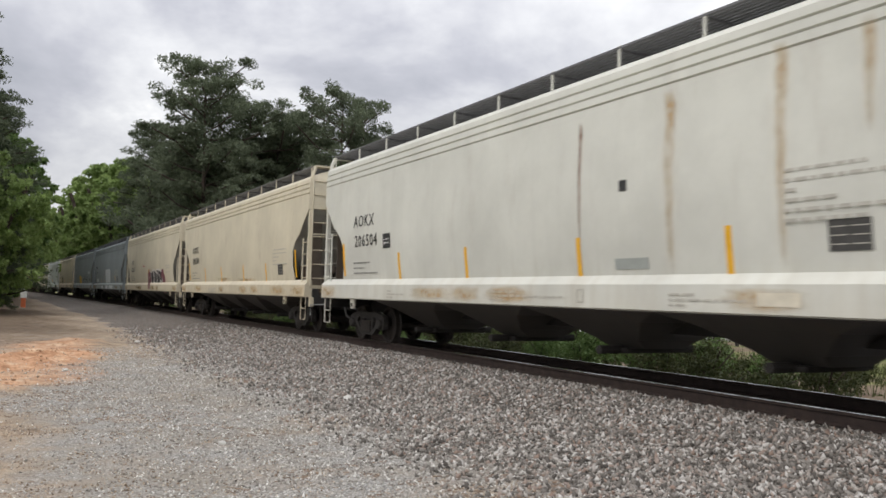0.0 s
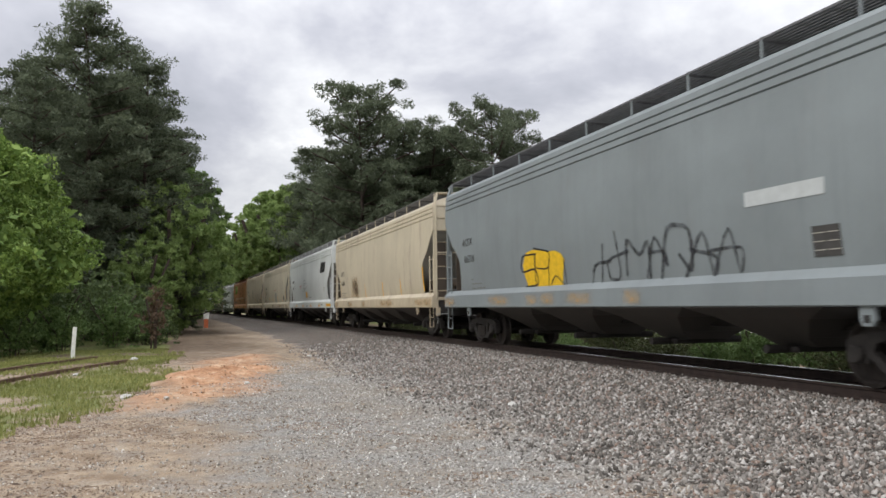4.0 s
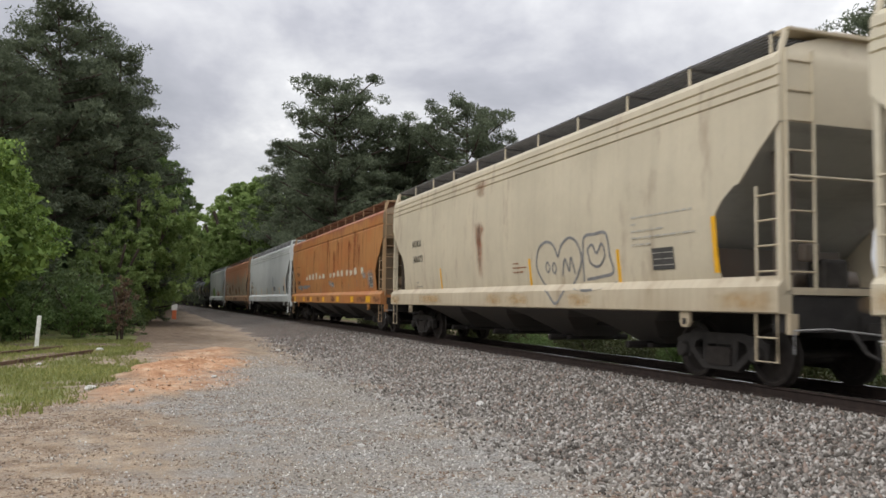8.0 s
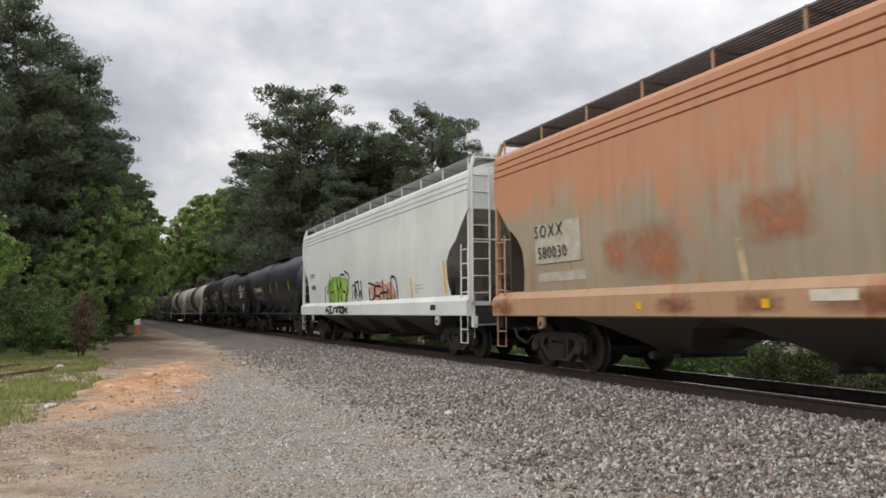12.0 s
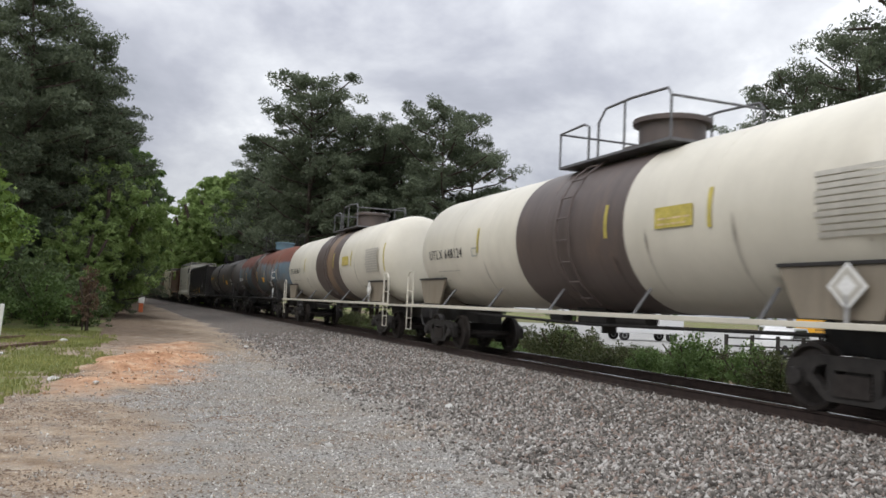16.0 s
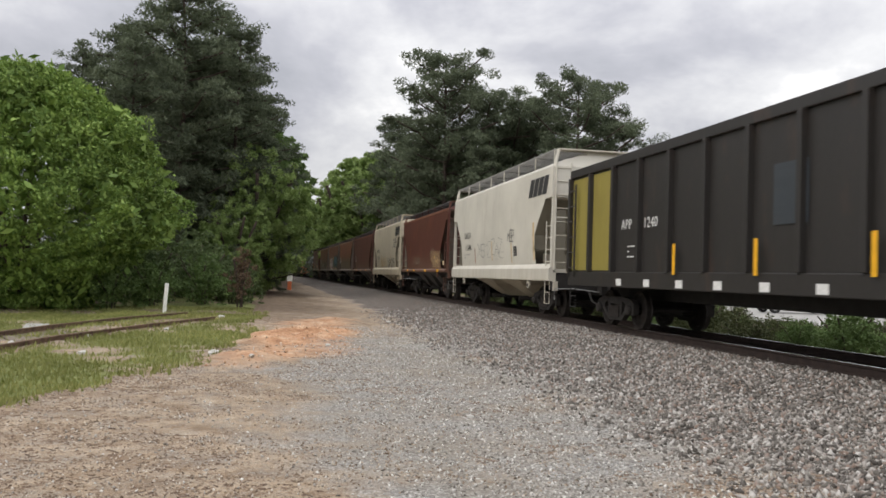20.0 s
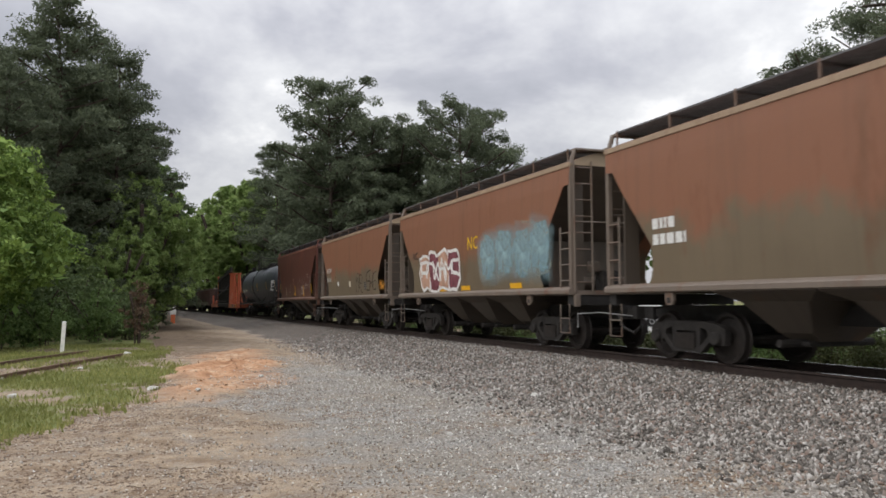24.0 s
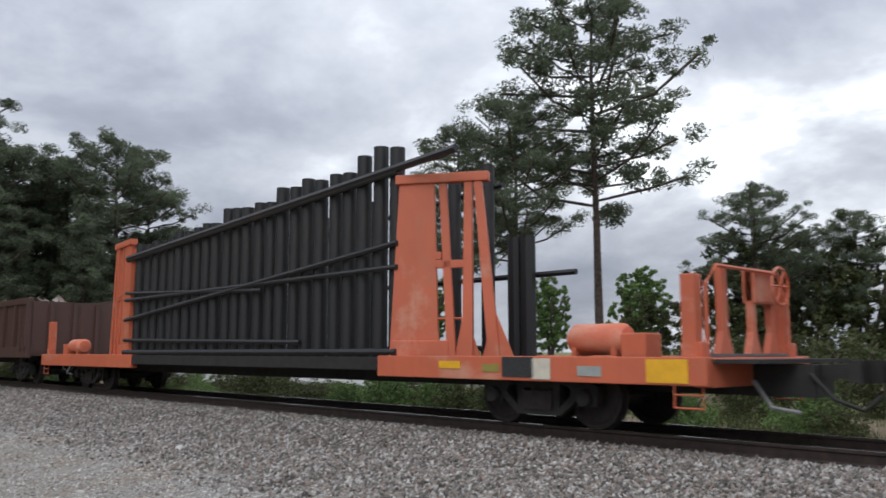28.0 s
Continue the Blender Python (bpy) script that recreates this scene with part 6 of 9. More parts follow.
    part("outlet_skid", boxed(-0.45, 0.45, -0.55, 0.55, zc - radius - 0.28, zc - radius + 0.12, 0.05), M_BLACK, car)
    part("bottom_outlet", tubed([(0, 0, zc - radius + 0.1), (0, 0, 0.75)], 0.16, 10), M_BLACK, car)
    return car, (lambda z: math.sqrt(max(0.05, (radius + 0.012) ** 2 - (z - zc) ** 2)))


def gondola(label, length, body, z0=1.05, z1=3.9, rib=1.25, end=None, load=None, top_bar=None):
    """An open high-sided car with side posts."""
    car = tagged(new("gondola"), label, "freight car", "cars of the train")
    h = length / 2
    t = 0.05
    for s in (-1, 1):
        part("side_sheet", boxed(-t, t, -h, h, z0 + 0.2, z1), body, car, "", pose(s * 1.46, 0, 0))
        part("top_chord", boxed(-0.09, 0.09, -h, h, z1 - 0.1, z1 + 0.12, 0.02), top_bar or body, car, "", pose(s * 1.49, 0, 0))
        part("side_sill", boxed(-0.09, 0.09, -h, h, z0 - 0.12, z0 + 0.24, 0.02), body, car, "", pose(s * 1.5, 0, 0))
        n = int(round(length / rib))
        for k in range(n + 1):
            y = -h + 0.06 + (length - 0.12) * k / n
            me = shared(("rib", z0, z1), lambda: boxed(-0.075, 0.075, -0.06, 0.06, z0 + 0.24, z1 - 0.1, 0.012))
            part("side_post", me, body, car, "", pose(s * 1.56, y, 0))
        part("end_sheet", boxed(-1.45, 1.45, -t, t, z0, z1), end or body, car, "", pose(0, s * (h - t), 0))
        for k in (-0.8, 0, 0.8):
            part("end_post", boxed(-0.07, 0.07, -0.05, 0.05, z0, z1 - 0.05), end or body, car, "", pose(k, s * (h + 0.04), 0))
        for q in (-1, 1):
            ladder(car, (q * 1.62, s * (h - 0.1)), (q * 1.62, s * (h - 0.55)), z0 + 0.1, z1 - 0.3, end or body, 6)
            stirrup(car, q * 1.55, s * (h - 0.35), M_BLACK, 0.4, 0.42, 1.0)
        part("coupler", shared("coupler", coupler_mesh), M_BLACK, car, "", pose(0, s * (h + 0.12), 0, 0, 0, 0 if s > 0 else 180))
        truck(car, s * (h - 2.0))
    part("floor", boxed(-1.45, 1.45, -h, h, z0 - 0.05, z0 + 0.05), body, car)
    part("centre_sill", boxed(-0.25, 0.25, -h, h, 0.70, 1.0), M_BLACK, car)
    if load:
        rnd = random.Random(len(label))
        bm = bmesh.new()
        for k in range(160):
            y, x = rnd.uniform(-h + 0.5, h - 0.5), rnd.uniform(-1.2, 1.2)
            z = z1 - 0.5 + rnd.uniform(0, 0.7) * (1 - abs(x) / 2.0)
            d = Vector((rnd.uniform(-1, 1), rnd.uniform(-1, 1), rnd.uniform(-0.4, 0.4))).normalized() * rnd.uniform(0.3, 1.0)
            tube(bm, [Vector((x, y, z)) - d / 2, Vector((x, y, z)) + d / 2], rnd.uniform(0.04, 0.12), 4)
        part("scrap_load", bm, load, car, "heaped rusty scrap")
    return car, (lambda z: 1.52)


def bulkhead_flat(label, length, body, load):
    """A bulkhead flat car with a braced end wall at each end of its load of poles."""
    car = tagged(new("bulkhead_flat_car"), label, "freight car", "cars of the train")
    h = length / 2
    yb = h - 6.35
    for s in (-1, 1):
        part("side_sill", boxed(-0.08, 0.08, -yb, yb, 0.80, 1.04, 0.015), M_BLACK, car, "", pose(s * 1.42, 0, 0))
    part("deck", boxed(-1.36, 1.36, -h + 0.2, h - 0.2, 0.98, 1.03), M_BLACK, car)
    part("centre_sill", boxed(-0.3, 0.3, -h, h, 0.55, 0.96), M_BLACK, car)
    for e in (-1, 1):
        def along(a, b):
            return (a, b) if e > 0 else (-b, -a)
        he = h if e > 0 else h - 0.8     # a long cushioned drawbar at the leading end
        ends = along(yb - 0.8, he)
        for s in (-1, 1):
            part("end_side_sill", boxed(-0.09, 0.09, *ends, 0.70, 1.06, 0.015), body, car, "orange steel side sill", pose(s * 1.43, 0, 0))
        part("end_beam", boxed(-1.40, 1.40, *along(he - 0.25, he), 0.68, 1.05, 0.02), body, car)
        # the end wall: a cheek plate and a braced frame that run in from the side towards the middle
        bulk = part("bulkhead", boxed(-1.36, -1.0, *along(-0.44, -0.32), 1.05, 4.0, 0.02), body, car, "orange steel end frame with worn paint", pose(0, e * yb, 0))
        skew = pose(-1.42, -e * 0.42, 0, 0, 0, -57.8 if e < 0 else 82.0) @ Matrix.Diagonal((0.84, 1, 1, 1))
        bm = bmesh.new()
        prism(bm, [(-0.12, 1.04), (0.98, 1.04), (0.92, 1.5), (0.84, 4.1), (0.08, 4.1)], "y", -0.05, 0.05)
        part("cheek_plate", bm, body, bulk, "", skew)
        part("foot_beam", boxed(-0.04, 1.15, -0.07, 0.07, 1.05, 1.32, 0.015), body, bulk, "", skew)
        part("head_beam", boxed(0.0, 2.02, -0.10, 0.10, 4.1, 4.27, 0.02), body, bulk, "", skew)
        for p0, p1, q0, q1, t in ((1.44, 1.66, 1.50, 1.66, 0.07), (1.98, 2.22, 1.70, 1.86, 0.07), (1.12, 1.30, 0.95, 1.10, 0.05)):
            bm = bmesh.new()
            prism(bm, [(p0, 1.05), (p1, 1.05), (q1, 4.1), (q0, 4.1)], "y", -t, t)
            part("brace", bm, body, bulk, "", skew)
        for p0, p1 in ((1.28, 1.80), (1.86, 2.50)):
            bm = bmesh.new()
            prism(bm, [(p0, 1.05), (p1, 1.05), (0.6 * p0 + 0.4 * p1 + 0.04, 1.75), (0.6 * p0 + 0.4 * p1 - 0.04, 1.75)], "y", -0.02, 0.02)
            part("foot_gusset", bm, body, bulk, "", skew)
        for z, p1 in ((2.65, 1.62), (2.80, 1.0)):
            part("tie_bar", boxed(0.85, p1, -0.05, 0.05, z - 0.07, z + 0.07, 0.01), body, bulk, "", skew)
        part("tie_rod", tubed([(0.8, 0, 1.7), (1.55, 0, 1.7)], 0.02, 5), body, bulk, "", skew)
        for y in (0.1, 0.42):
            part("pole", tubed([(1.2, 0, 0.95), (1.2, 0, 3.35)], 0.155, 9), load, car, "", pose(0, e * (yb + y), 0))
    # upright poles in two ranks with long battens along them
    n = 24
    y0, y1 = -yb + 0.35, yb - 0.35
    rnd = random.Random(4)
    for x in (-1.25, 1.15):
        for k in range(0, n, 1 if x < 0 else 2):
            y = y0 + (y1 - y0) * (k + 0.5) / n
            u = 1 - (k + 0.5) / n
            top = 4.9 if u > 0.88 else 4.65 if u > 0.64 else 4.45 if u > 0.42 else 4.2 if u > 0.2 else 4.05
            top = round(top + rnd.choice((-0.05, 0.0, 0.05)), 2)
            me = shared(("pole", top), lambda: tubed([(0, 0, 0.92), (0, 0, top)], 0.145, 10))
            smooth(part("pole", me, load, car, "", pose(x + rnd.uniform(-0.03, 0.03), y, 0.0, 0, 0, 0)))
    for za, zb, over, r in ((1.12, 1.12, 0.0, 0.07), (1.45, 1.32, -3.0, 0.05), (2.55, 2.62, 0.0, 0.05), (2.0, 3.05, 0.0, 0.055), (2.75, 2.45, -4.5, 0.045), (3.72, 4.50, 1.5, 0.075), (3.66, 4.34, 0.0, 0.05)):
        part("batten", tubed([(-1.46, y1 + 0.2, za), (-1.46, y0 - over, zb)], r, 6), load, car)
    for za, zb in ((1.2, 1.2), (2.6, 2.6), (3.7, 4.5)):
        part("batten", tubed([(1.36, y1, za), (1.36, y0 - (1.8 if zb == 2.6 else 0), zb)], 0.06, 6), load, car)
    for e in (-1, 1):
        he = h if e > 0 else h - 0.8
        part("coupler", shared("coupler", coupler_mesh), M_BLACK, car, "", pose(0, e * (h + 0.12), 0, 0, 0, 0 if e > 0 else 180))
        part("air_hose", tubed([(-0.5, e * (he + 0.1), 0.75), (-0.55, e * (he + 0.35), 0.42), (-0.3, e * (he + 0.6), 0.36)], 0.03), M_STEEL, car)
        truck(car, e * (he - 3.05))
        for q in (-1, 1):
            part("end_stake", boxed(-0.1, 0.1, -0.10, 0.10, 1.05, 2.12, 0.02), body, car, "", pose(q * 1.30, e * (he - 0.30), 0))
            part("stake_foot", boxed(-0.09, 0.09, -0.3, 0.0, 1.05, 1.25, 0.02), body, car, "", pose(q * 1.30, e * (he - 0.12) if e > 0 else -he + 0.42, 0))
            stirrup(car, q * 1.44, e * (he - 0.3), body, 0.4, 0.42, 0.75)
        bm = bmesh.new()
        lathe(bm, [(0.05, -0.50), (0.18, -0.47), (0.23, -0.40), (0.23, 0.40), (0.18, 0.47), (0.05, 0.50)], (0, 0, 0), "y", 18)
        smooth(part("air_tank", bm, body, car, "orange air reservoir", pose(-1.0, e * (he - 1.92), 1.30)))
        part("valve_box", boxed(-0.2, 0.2, -0.2, 0.2, 1.05, 1.38, 0.02), body, car, "", pose(-1.0, e * (he - 1.25), 0))
        for q in (-1, 1):
            part("tank_cradle", boxed(-0.2, 0.2, -0.04, 0.04, 1.03, 1.2, 0.01), body, car, "", pose(-1.0, e * (he - 1.92) + q * 0.34, 0))
    hf = h - 0.8
    part("handbrake_rail", tubed([(-1.2, -hf + 0.15, 1.05), (-1.2, -hf + 0.15, 2.0), (-0.9, -hf + 0.15, 2.25), (0.9, -hf + 0.15, 2.25), (1.2, -hf + 0.15, 2.0), (1.2, -hf + 0.15, 1.05)], 0.028), body, car)
    part("brake_wheel", ring_mesh(0.27, 0.022), body, car, "", pose(0.7, -hf + 0.02, 2.05))
    for x, w in ((-0.5, 0.07), (0.35, 0.05), (0.95, 0.06)):
        bm = bmesh.new()
        prism(bm, [(x - w - 0.14, 1.05), (x + w + 0.14, 1.05), (x + w, 1.4), (x + w, 2.3), (x - w, 2.3), (x - w, 1.4)], "y", -0.05, 0.05)
        part("brake_stand", bm, body, car, "", pose(0, -hf + 0.3, 0))
    part("brake_housing", boxed(0.3, 0.95, -0.10, 0.10, 1.8, 2.3, 0.04), body, car, "", pose(0, -hf + 0.3, 0))
    part("end_grating", boxed(-1.2, 1.2, -0.4, 0.0, 1.06, 1.10), M_GRATE, car, "", pose(0, -hf + 0.55, 0))
    return car, (lambda z: 1.525)

# ---- the train ----
CREAM = paint("cream_paint", (0.68, 0.62, 0.48), amount=0.08, streak=0.09, dirt=0.16, seed=1, dust=(0.40, 0.32, 0.21), dust_z=1.75, dust_most=0.4)
CREAM2 = paint("stained_cream_paint", (0.64, 0.57, 0.43), amount=0.16, streak=0.16, dirt=0.22, seed=21, dust=(0.36, 0.26, 0.15), dust_z=1.8, dust_most=0.45)
PALE = paint("pale_grey_paint", (0.66, 0.66, 0.60), amount=0.04, streak=0.07, dirt=0.12, seed=2, dust=(0.46, 0.40, 0.29), dust_z=1.7, dust_most=0.3)
GREY = paint("blue_grey_paint", (0.235, 0.268, 0.278), amount=0.02, streak=0.15, dirt=0.15, seed=3)
WHITE = paint("white_paint", (0.69, 0.72, 0.70), amount=0.01, streak=0.05, dirt=0.08, seed=4)
ORANGE = paint("weathered_orange_paint", (0.50, 0.230, 0.078), rust=(0.30, 0.10, 0.038), amount=0.40, streak=0.62, dirt=0.22, patch=(0.47, 0.178, 0.052), patch_at=0.52, seed=5, top=(0.36, 0.125, 0.065), top_z=4.35, top_soft=0.4)
SALMON = paint("faded_red_paint", (0.40, 0.33, 0.235), rust=(0.46, 0.19, 0.09), amount=0.42, streak=0.3, dirt=0.25, top=(0.56, 0.25, 0.13), top_z=2.8, top_soft=1.5, seed=6)
SALMONTRIM = paint("faded_red_trim", (0.50, 0.31, 0.18), rust=(0.36, 0.13, 0.06), amount=0.4, streak=0.3, dirt=0.3, seed=26)
BROWN = paint("mineral_brown_paint", (0.115, 0.042, 0.030), rust=(0.20, 0.075, 0.035), amount=0.3, streak=0.55, dirt=0.3, seed=7, dust=(0.17, 0.115, 0.08), dust_z=2.2, dust_most=0.5)
BROWN2 = paint("red_oxide_paint", (0.105, 0.030, 0.019), rust=(0.20, 0.062, 0.028), amount=0.4, streak=0.7, dirt=0.25, seed=27, dust=(0.155, 0.09, 0.058), dust_z=2.3, dust_most=0.55)
TAN = paint("rusty_tan_paint", (0.185, 0.142, 0.092), amount=0.22, streak=0.22, dirt=0.22, top=(0.27, 0.112, 0.062), top_z=2.35, top_soft=0.9, seed=8)
TANTRIM = paint("grey_brown_steel", (0.20, 0.16, 0.13), amount=0.3, streak=0.3, dirt=0.3, seed=28)
TANKBLACK = paint("black_tank_paint", (0.017, 0.020, 0.027), amount=0.0, streak=0.15, dirt=0.08, rough=0.42, seed=9)
TANKWHITE = paint("white_tank_paint", (0.67, 0.635, 0.54), amount=0.01, streak=0.08, dirt=0.10, rough=0.4, seed=10)
TANKBAND = paint("brown_stained_band", (0.108, 0.084, 0.076), rust=(0.17, 0.115, 0.085), amount=0.25, streak=0.5, dirt=0.2, seed=11)
TANKBLUE = paint("worn_blue_tank_paint", (0.11, 0.165, 0.205), rust=(0.20, 0.10, 0.055), amount=0.5, streak=0.4, dirt=0.35, patch=(0.135, 0.135, 0.125), patch_at=0.52, rough=0.8, top=(0.165, 0.042, 0.018), top_z=3.15, top_soft=0.35, seed=12, dust=(0.10, 0.085, 0.07), dust_z=2.3, dust_most=0.6)
TANKRUST = paint("rust_red_band", (0.065, 0.028, 0.022), amount=0.2, streak=0.4, dirt=0.3, seed=22)
BANDGREY = paint("stained_grey_band", (0.19, 0.175, 0.155), rust=(0.20, 0.10, 0.06), amount=0.35, streak=0.4, dirt=0.3, seed=23)
DOMEBLUE = paint("dusty_blue_paint", (0.15, 0.25, 0.31), amount=0.05, streak=0.2, dirt=0.25, seed=24)
TANKGREY = paint("sooty_grey_tank_paint", (0.065, 0.058, 0.054), rust=(0.14, 0.09, 0.06), amount=0.2, streak=0.4, dirt=0.3, seed=13)
TANKSLATE = paint("slate_tank_paint", (0.042, 0.050, 0.060), amount=0.02, streak=0.25, dirt=0.14, rough=0.4, seed=14)
GONBLACK = paint("black_gondola_paint", (0.020, 0.0185, 0.018), rust=(0.10, 0.055, 0.035), amount=0.15, streak=0.3, dirt=0.3, seed=15)
GONRUST = paint("rusty_gondola_paint", (0.085, 0.042, 0.032), amount=0.4, streak=0.3, dirt=0.3, seed=16)
SCRAP = paint("mixed_scrap_metal", (0.30, 0.265, 0.235), rust=(0.16, 0.07, 0.04), amount=0.45, streak=0.3, dirt=0.3, patch=(0.10, 0.06, 0.045), patch_at=0.5, seed=45)
OLIVE = paint("olive_yellow_paint", (0.30, 0.25, 0.055), amount=0.1, streak=0.3, dirt=0.25, seed=17)
FLATORANGE = paint("safety_orange_paint", (0.60, 0.145, 0.068), rust=(0.42, 0.16, 0.09), amount=0.2, streak=0.2, dirt=0.12, patch=(0.62, 0.30, 0.20), patch_at=0.64, seed=18)
POLE = paint("tarred_pole_wood", (0.013, 0.013, 0.014), rust=(0.055, 0.034, 0.026), amount=0.16, streak=0.3, dirt=0.12, seed=19)
SPRAYBLACK = plain("black_spray", (0.015, 0.015, 0.018), 0.5)
SPRAYWHITE = plain("white_spray", (0.75, 0.74, 0.72), 0.5)
SPRAYPLUM = plain("plum_spray", (0.22, 0.07, 0.09), 0.5, 0, 0.3, 3)
SPRAYYELLOW = plain("yellow_spray", (0.80, 0.50, 0.02), 0.5)
SPRAYGREEN = plain("green_spray", (0.28, 0.48, 0.10), 0.5, 0, 0.3, 3)
SPRAYPINK = plain("pink_spray", (0.55, 0.33, 0.24), 0.5, 0, 0.2, 3)
SPRAYPALE = plain("worn_pale_spray", (0.48, 0.43, 0.40), 0.6, 0, 0.3, 5)
SPRAYGREY = plain("grey_spray", (0.22, 0.22, 0.22), 0.6)
PATCHPALE = plain("repaint_pale_grey", (0.50, 0.53, 0.53), 0.5, 0, 0.06)
PRINTGREY = plain("faded_print", (0.44, 0.42, 0.37), 0.6, 0, 0.1)
PATCHGREY = plain("repaint_dull_grey", (0.33, 0.35, 0.33), 0.5, 0, 0.06)
RUSTMARK = plain("running_rust", (0.26, 0.10, 0.04), 0.8, 0, 0.3, 6)
RUSTPALE = plain("pale_running_rust", (0.56, 0.43, 0.25), 0.8, 0, 0.2, 6)


def soft_stain(name, col, most=0.8):
    """A stain that thins out towards its rim and breaks up into grain."""
    m, n, l, b = mat_new(name)
    tc = n.new("ShaderNodeTexCoord").outputs["Object"]
    at = n.new("ShaderNodeAttribute")
    at.attribute_name = "fade"
    g = n_noise(n, l, tc, 3.5, 8, 0.68)
    l.new(n_math(n, l, "MULTIPLY", n_math(n, l, "MULTIPLY", at.outputs["Fac"], n_ramp(n, l, g, [(0.30, 0.15), (0.62, 1.0)])), most), b.inputs["Alpha"])
    l.new(n_mix(n, l, n_noise(n, l, tc, 9.0, 4), tuple(c * 0.75 for c in col), tuple(min(1, c * 1.2) for c in col)), b.inputs["Base Color"])
    b.inputs["Roughness"].default_value = 0.8
    return m


PANELDARK = plain("dark_grey_panel", (0.06, 0.058, 0.055), 0.6, 0, 0.15)
SOFTRUST = soft_stain("soft_running_rust", (0.24, 0.095, 0.04), 0.85)
SOFTPALE = soft_stain("soft_pale_rust", (0.56, 0.375, 0.175), 0.65)
SOFTSALMON = soft_stain("soft_red_bloom", (0.50, 0.19, 0.09), 0.9)
SOFTGREY = soft_stain("soft_grey_wash", (0.34, 0.33, 0.30), 1.0)
SOFTDIRT = soft_stain("soft_road_dirt", (0.10, 0.075, 0.055), 0.6)


def faded(name, col, most):
    """Thin worn spray paint that lets the sheet show through."""
    m, n, l, b = mat_new(name)
    tc = n.new("ShaderNodeTexCoord").outputs["Object"]
    l.new(n_math(n, l, "MULTIPLY", n_ramp(n, l, n_noise(n, l, tc, 5.0, 7, 0.7), [(0.32, 0.1), (0.6, 1.0)]), most), b.inputs["Alpha"])
    l.new(n_mix(n, l, n_noise(n, l, tc, 9.0, 4), tuple(c * 0.8 for c in col), tuple(min(1, c * 1.15) for c in col)), b.inputs["Base Color"])
    b.inputs["Roughness"].default_value = 0.7
    return m


FADEDCREAM = faded("faded_pale_spray", (0.52, 0.46, 0.36), 0.6)
FADEDBLUE = faded("faded_blue_spray", (0.30, 0.46, 0.50), 0.85)
SOFTBLUE = soft_stain("soft_blue_spray", (0.30, 0.45, 0.50), 1.0)
FADEDGREY = faded("faded_grey_spray", (0.30, 0.31, 0.31), 0.6)
FADEDBLACK = faded("faded_black_spray", (0.03, 0.03, 0.035), 0.85)
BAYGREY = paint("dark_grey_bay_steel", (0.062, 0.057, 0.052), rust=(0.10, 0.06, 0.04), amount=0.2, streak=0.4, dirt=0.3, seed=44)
# slope and end tones hold grime plus the shade of the open ends
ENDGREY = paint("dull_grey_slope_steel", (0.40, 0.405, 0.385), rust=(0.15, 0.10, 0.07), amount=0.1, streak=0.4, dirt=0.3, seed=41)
ENDPALE = paint("grimy_shaded_cream_slope_steel", (0.30, 0.275, 0.22), rust=(0.15, 0.10, 0.07), amount=0.15, streak=0.4, dirt=0.35, seed=42)
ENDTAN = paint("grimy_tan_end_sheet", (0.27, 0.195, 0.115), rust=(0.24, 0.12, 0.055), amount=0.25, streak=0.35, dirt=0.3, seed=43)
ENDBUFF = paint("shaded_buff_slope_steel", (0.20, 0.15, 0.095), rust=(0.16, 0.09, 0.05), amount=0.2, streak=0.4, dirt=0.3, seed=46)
TANPOST = paint("dusty_tan_post", (0.42, 0.285, 0.16), rust=(0.30, 0.14, 0.06), amount=0.25, streak=0.3, dirt=0.25, seed=47)
ENDGRIMESHADE = paint("sooty_shaded_end_steel", (0.125, 0.10, 0.08), rust=(0.15, 0.085, 0.05), amount=0.2, streak=0.4, dirt=0.3, seed=31)
EDGEDUST = paint("dusty_tan_edge", (0.40, 0.29, 0.20), amount=0.2, streak=0.3, dirt=0.3, seed=32)
RUSTBOARD = plain("rusty_grating", (0.17, 0.085, 0.045), 0.8, 0.1, 0.3, 5)
TANBAND = paint("tan_stained_band", (0.24, 0.165, 0.11), rust=(0.15, 0.09, 0.06), amount=0.3, streak=0.4, dirt=0.2, seed=33)
# the tank's cream darkened for the shade below the shell, with some rust
BOLSTER = paint("shaded_bolster_paint", (0.25, 0.215, 0.165), rust=(0.16, 0.11, 0.07), amount=0.3, streak=0.4, dirt=0.35, seed=34)
OLIVEMARK = plain("weathered_olive_yellow", (0.47, 0.39, 0.085), 0.6, 0, 0.15)
SOFTRED = soft_stain("soft_red_rust", (0.31, 0.075, 0.022), 0.9)
SOFTDARKRUST = soft_stain("soft_dark_rust", (0.16, 0.05, 0.022), 1.0)
SOFTOCHRE = soft_stain("soft_ochre_spray", (0.62, 0.27, 0.035), 1.0)
WHITISH = paint("chalky_white_paint_on_steel", (0.64, 0.615, 0.54), amount=0.06, streak=0.09, dirt=0.14, seed=35, dust=(0.42, 0.35, 0.24), dust_z=1.6, dust_most=0.35)
BRICKEDGE = paint("dusty_red_edge", (0.23, 0.10, 0.066), amount=0.2, streak=0.3, dirt=0.25, seed=36)
DARKBAY = paint("grimy_bay_steel", (0.095, 0.077, 0.06), rust=(0.13, 0.07, 0.04), amount=0.3, streak=0.4, dirt=0.3, seed=29)
WORNPLATE = plain("worn_grey_plate_paint", (0.47, 0.43, 0.35), 0.7, 0, 0.14, 4)
CREAMPLATE = plain("cream_plate", (0.62, 0.57, 0.46), 0.6, 0, 0.08)

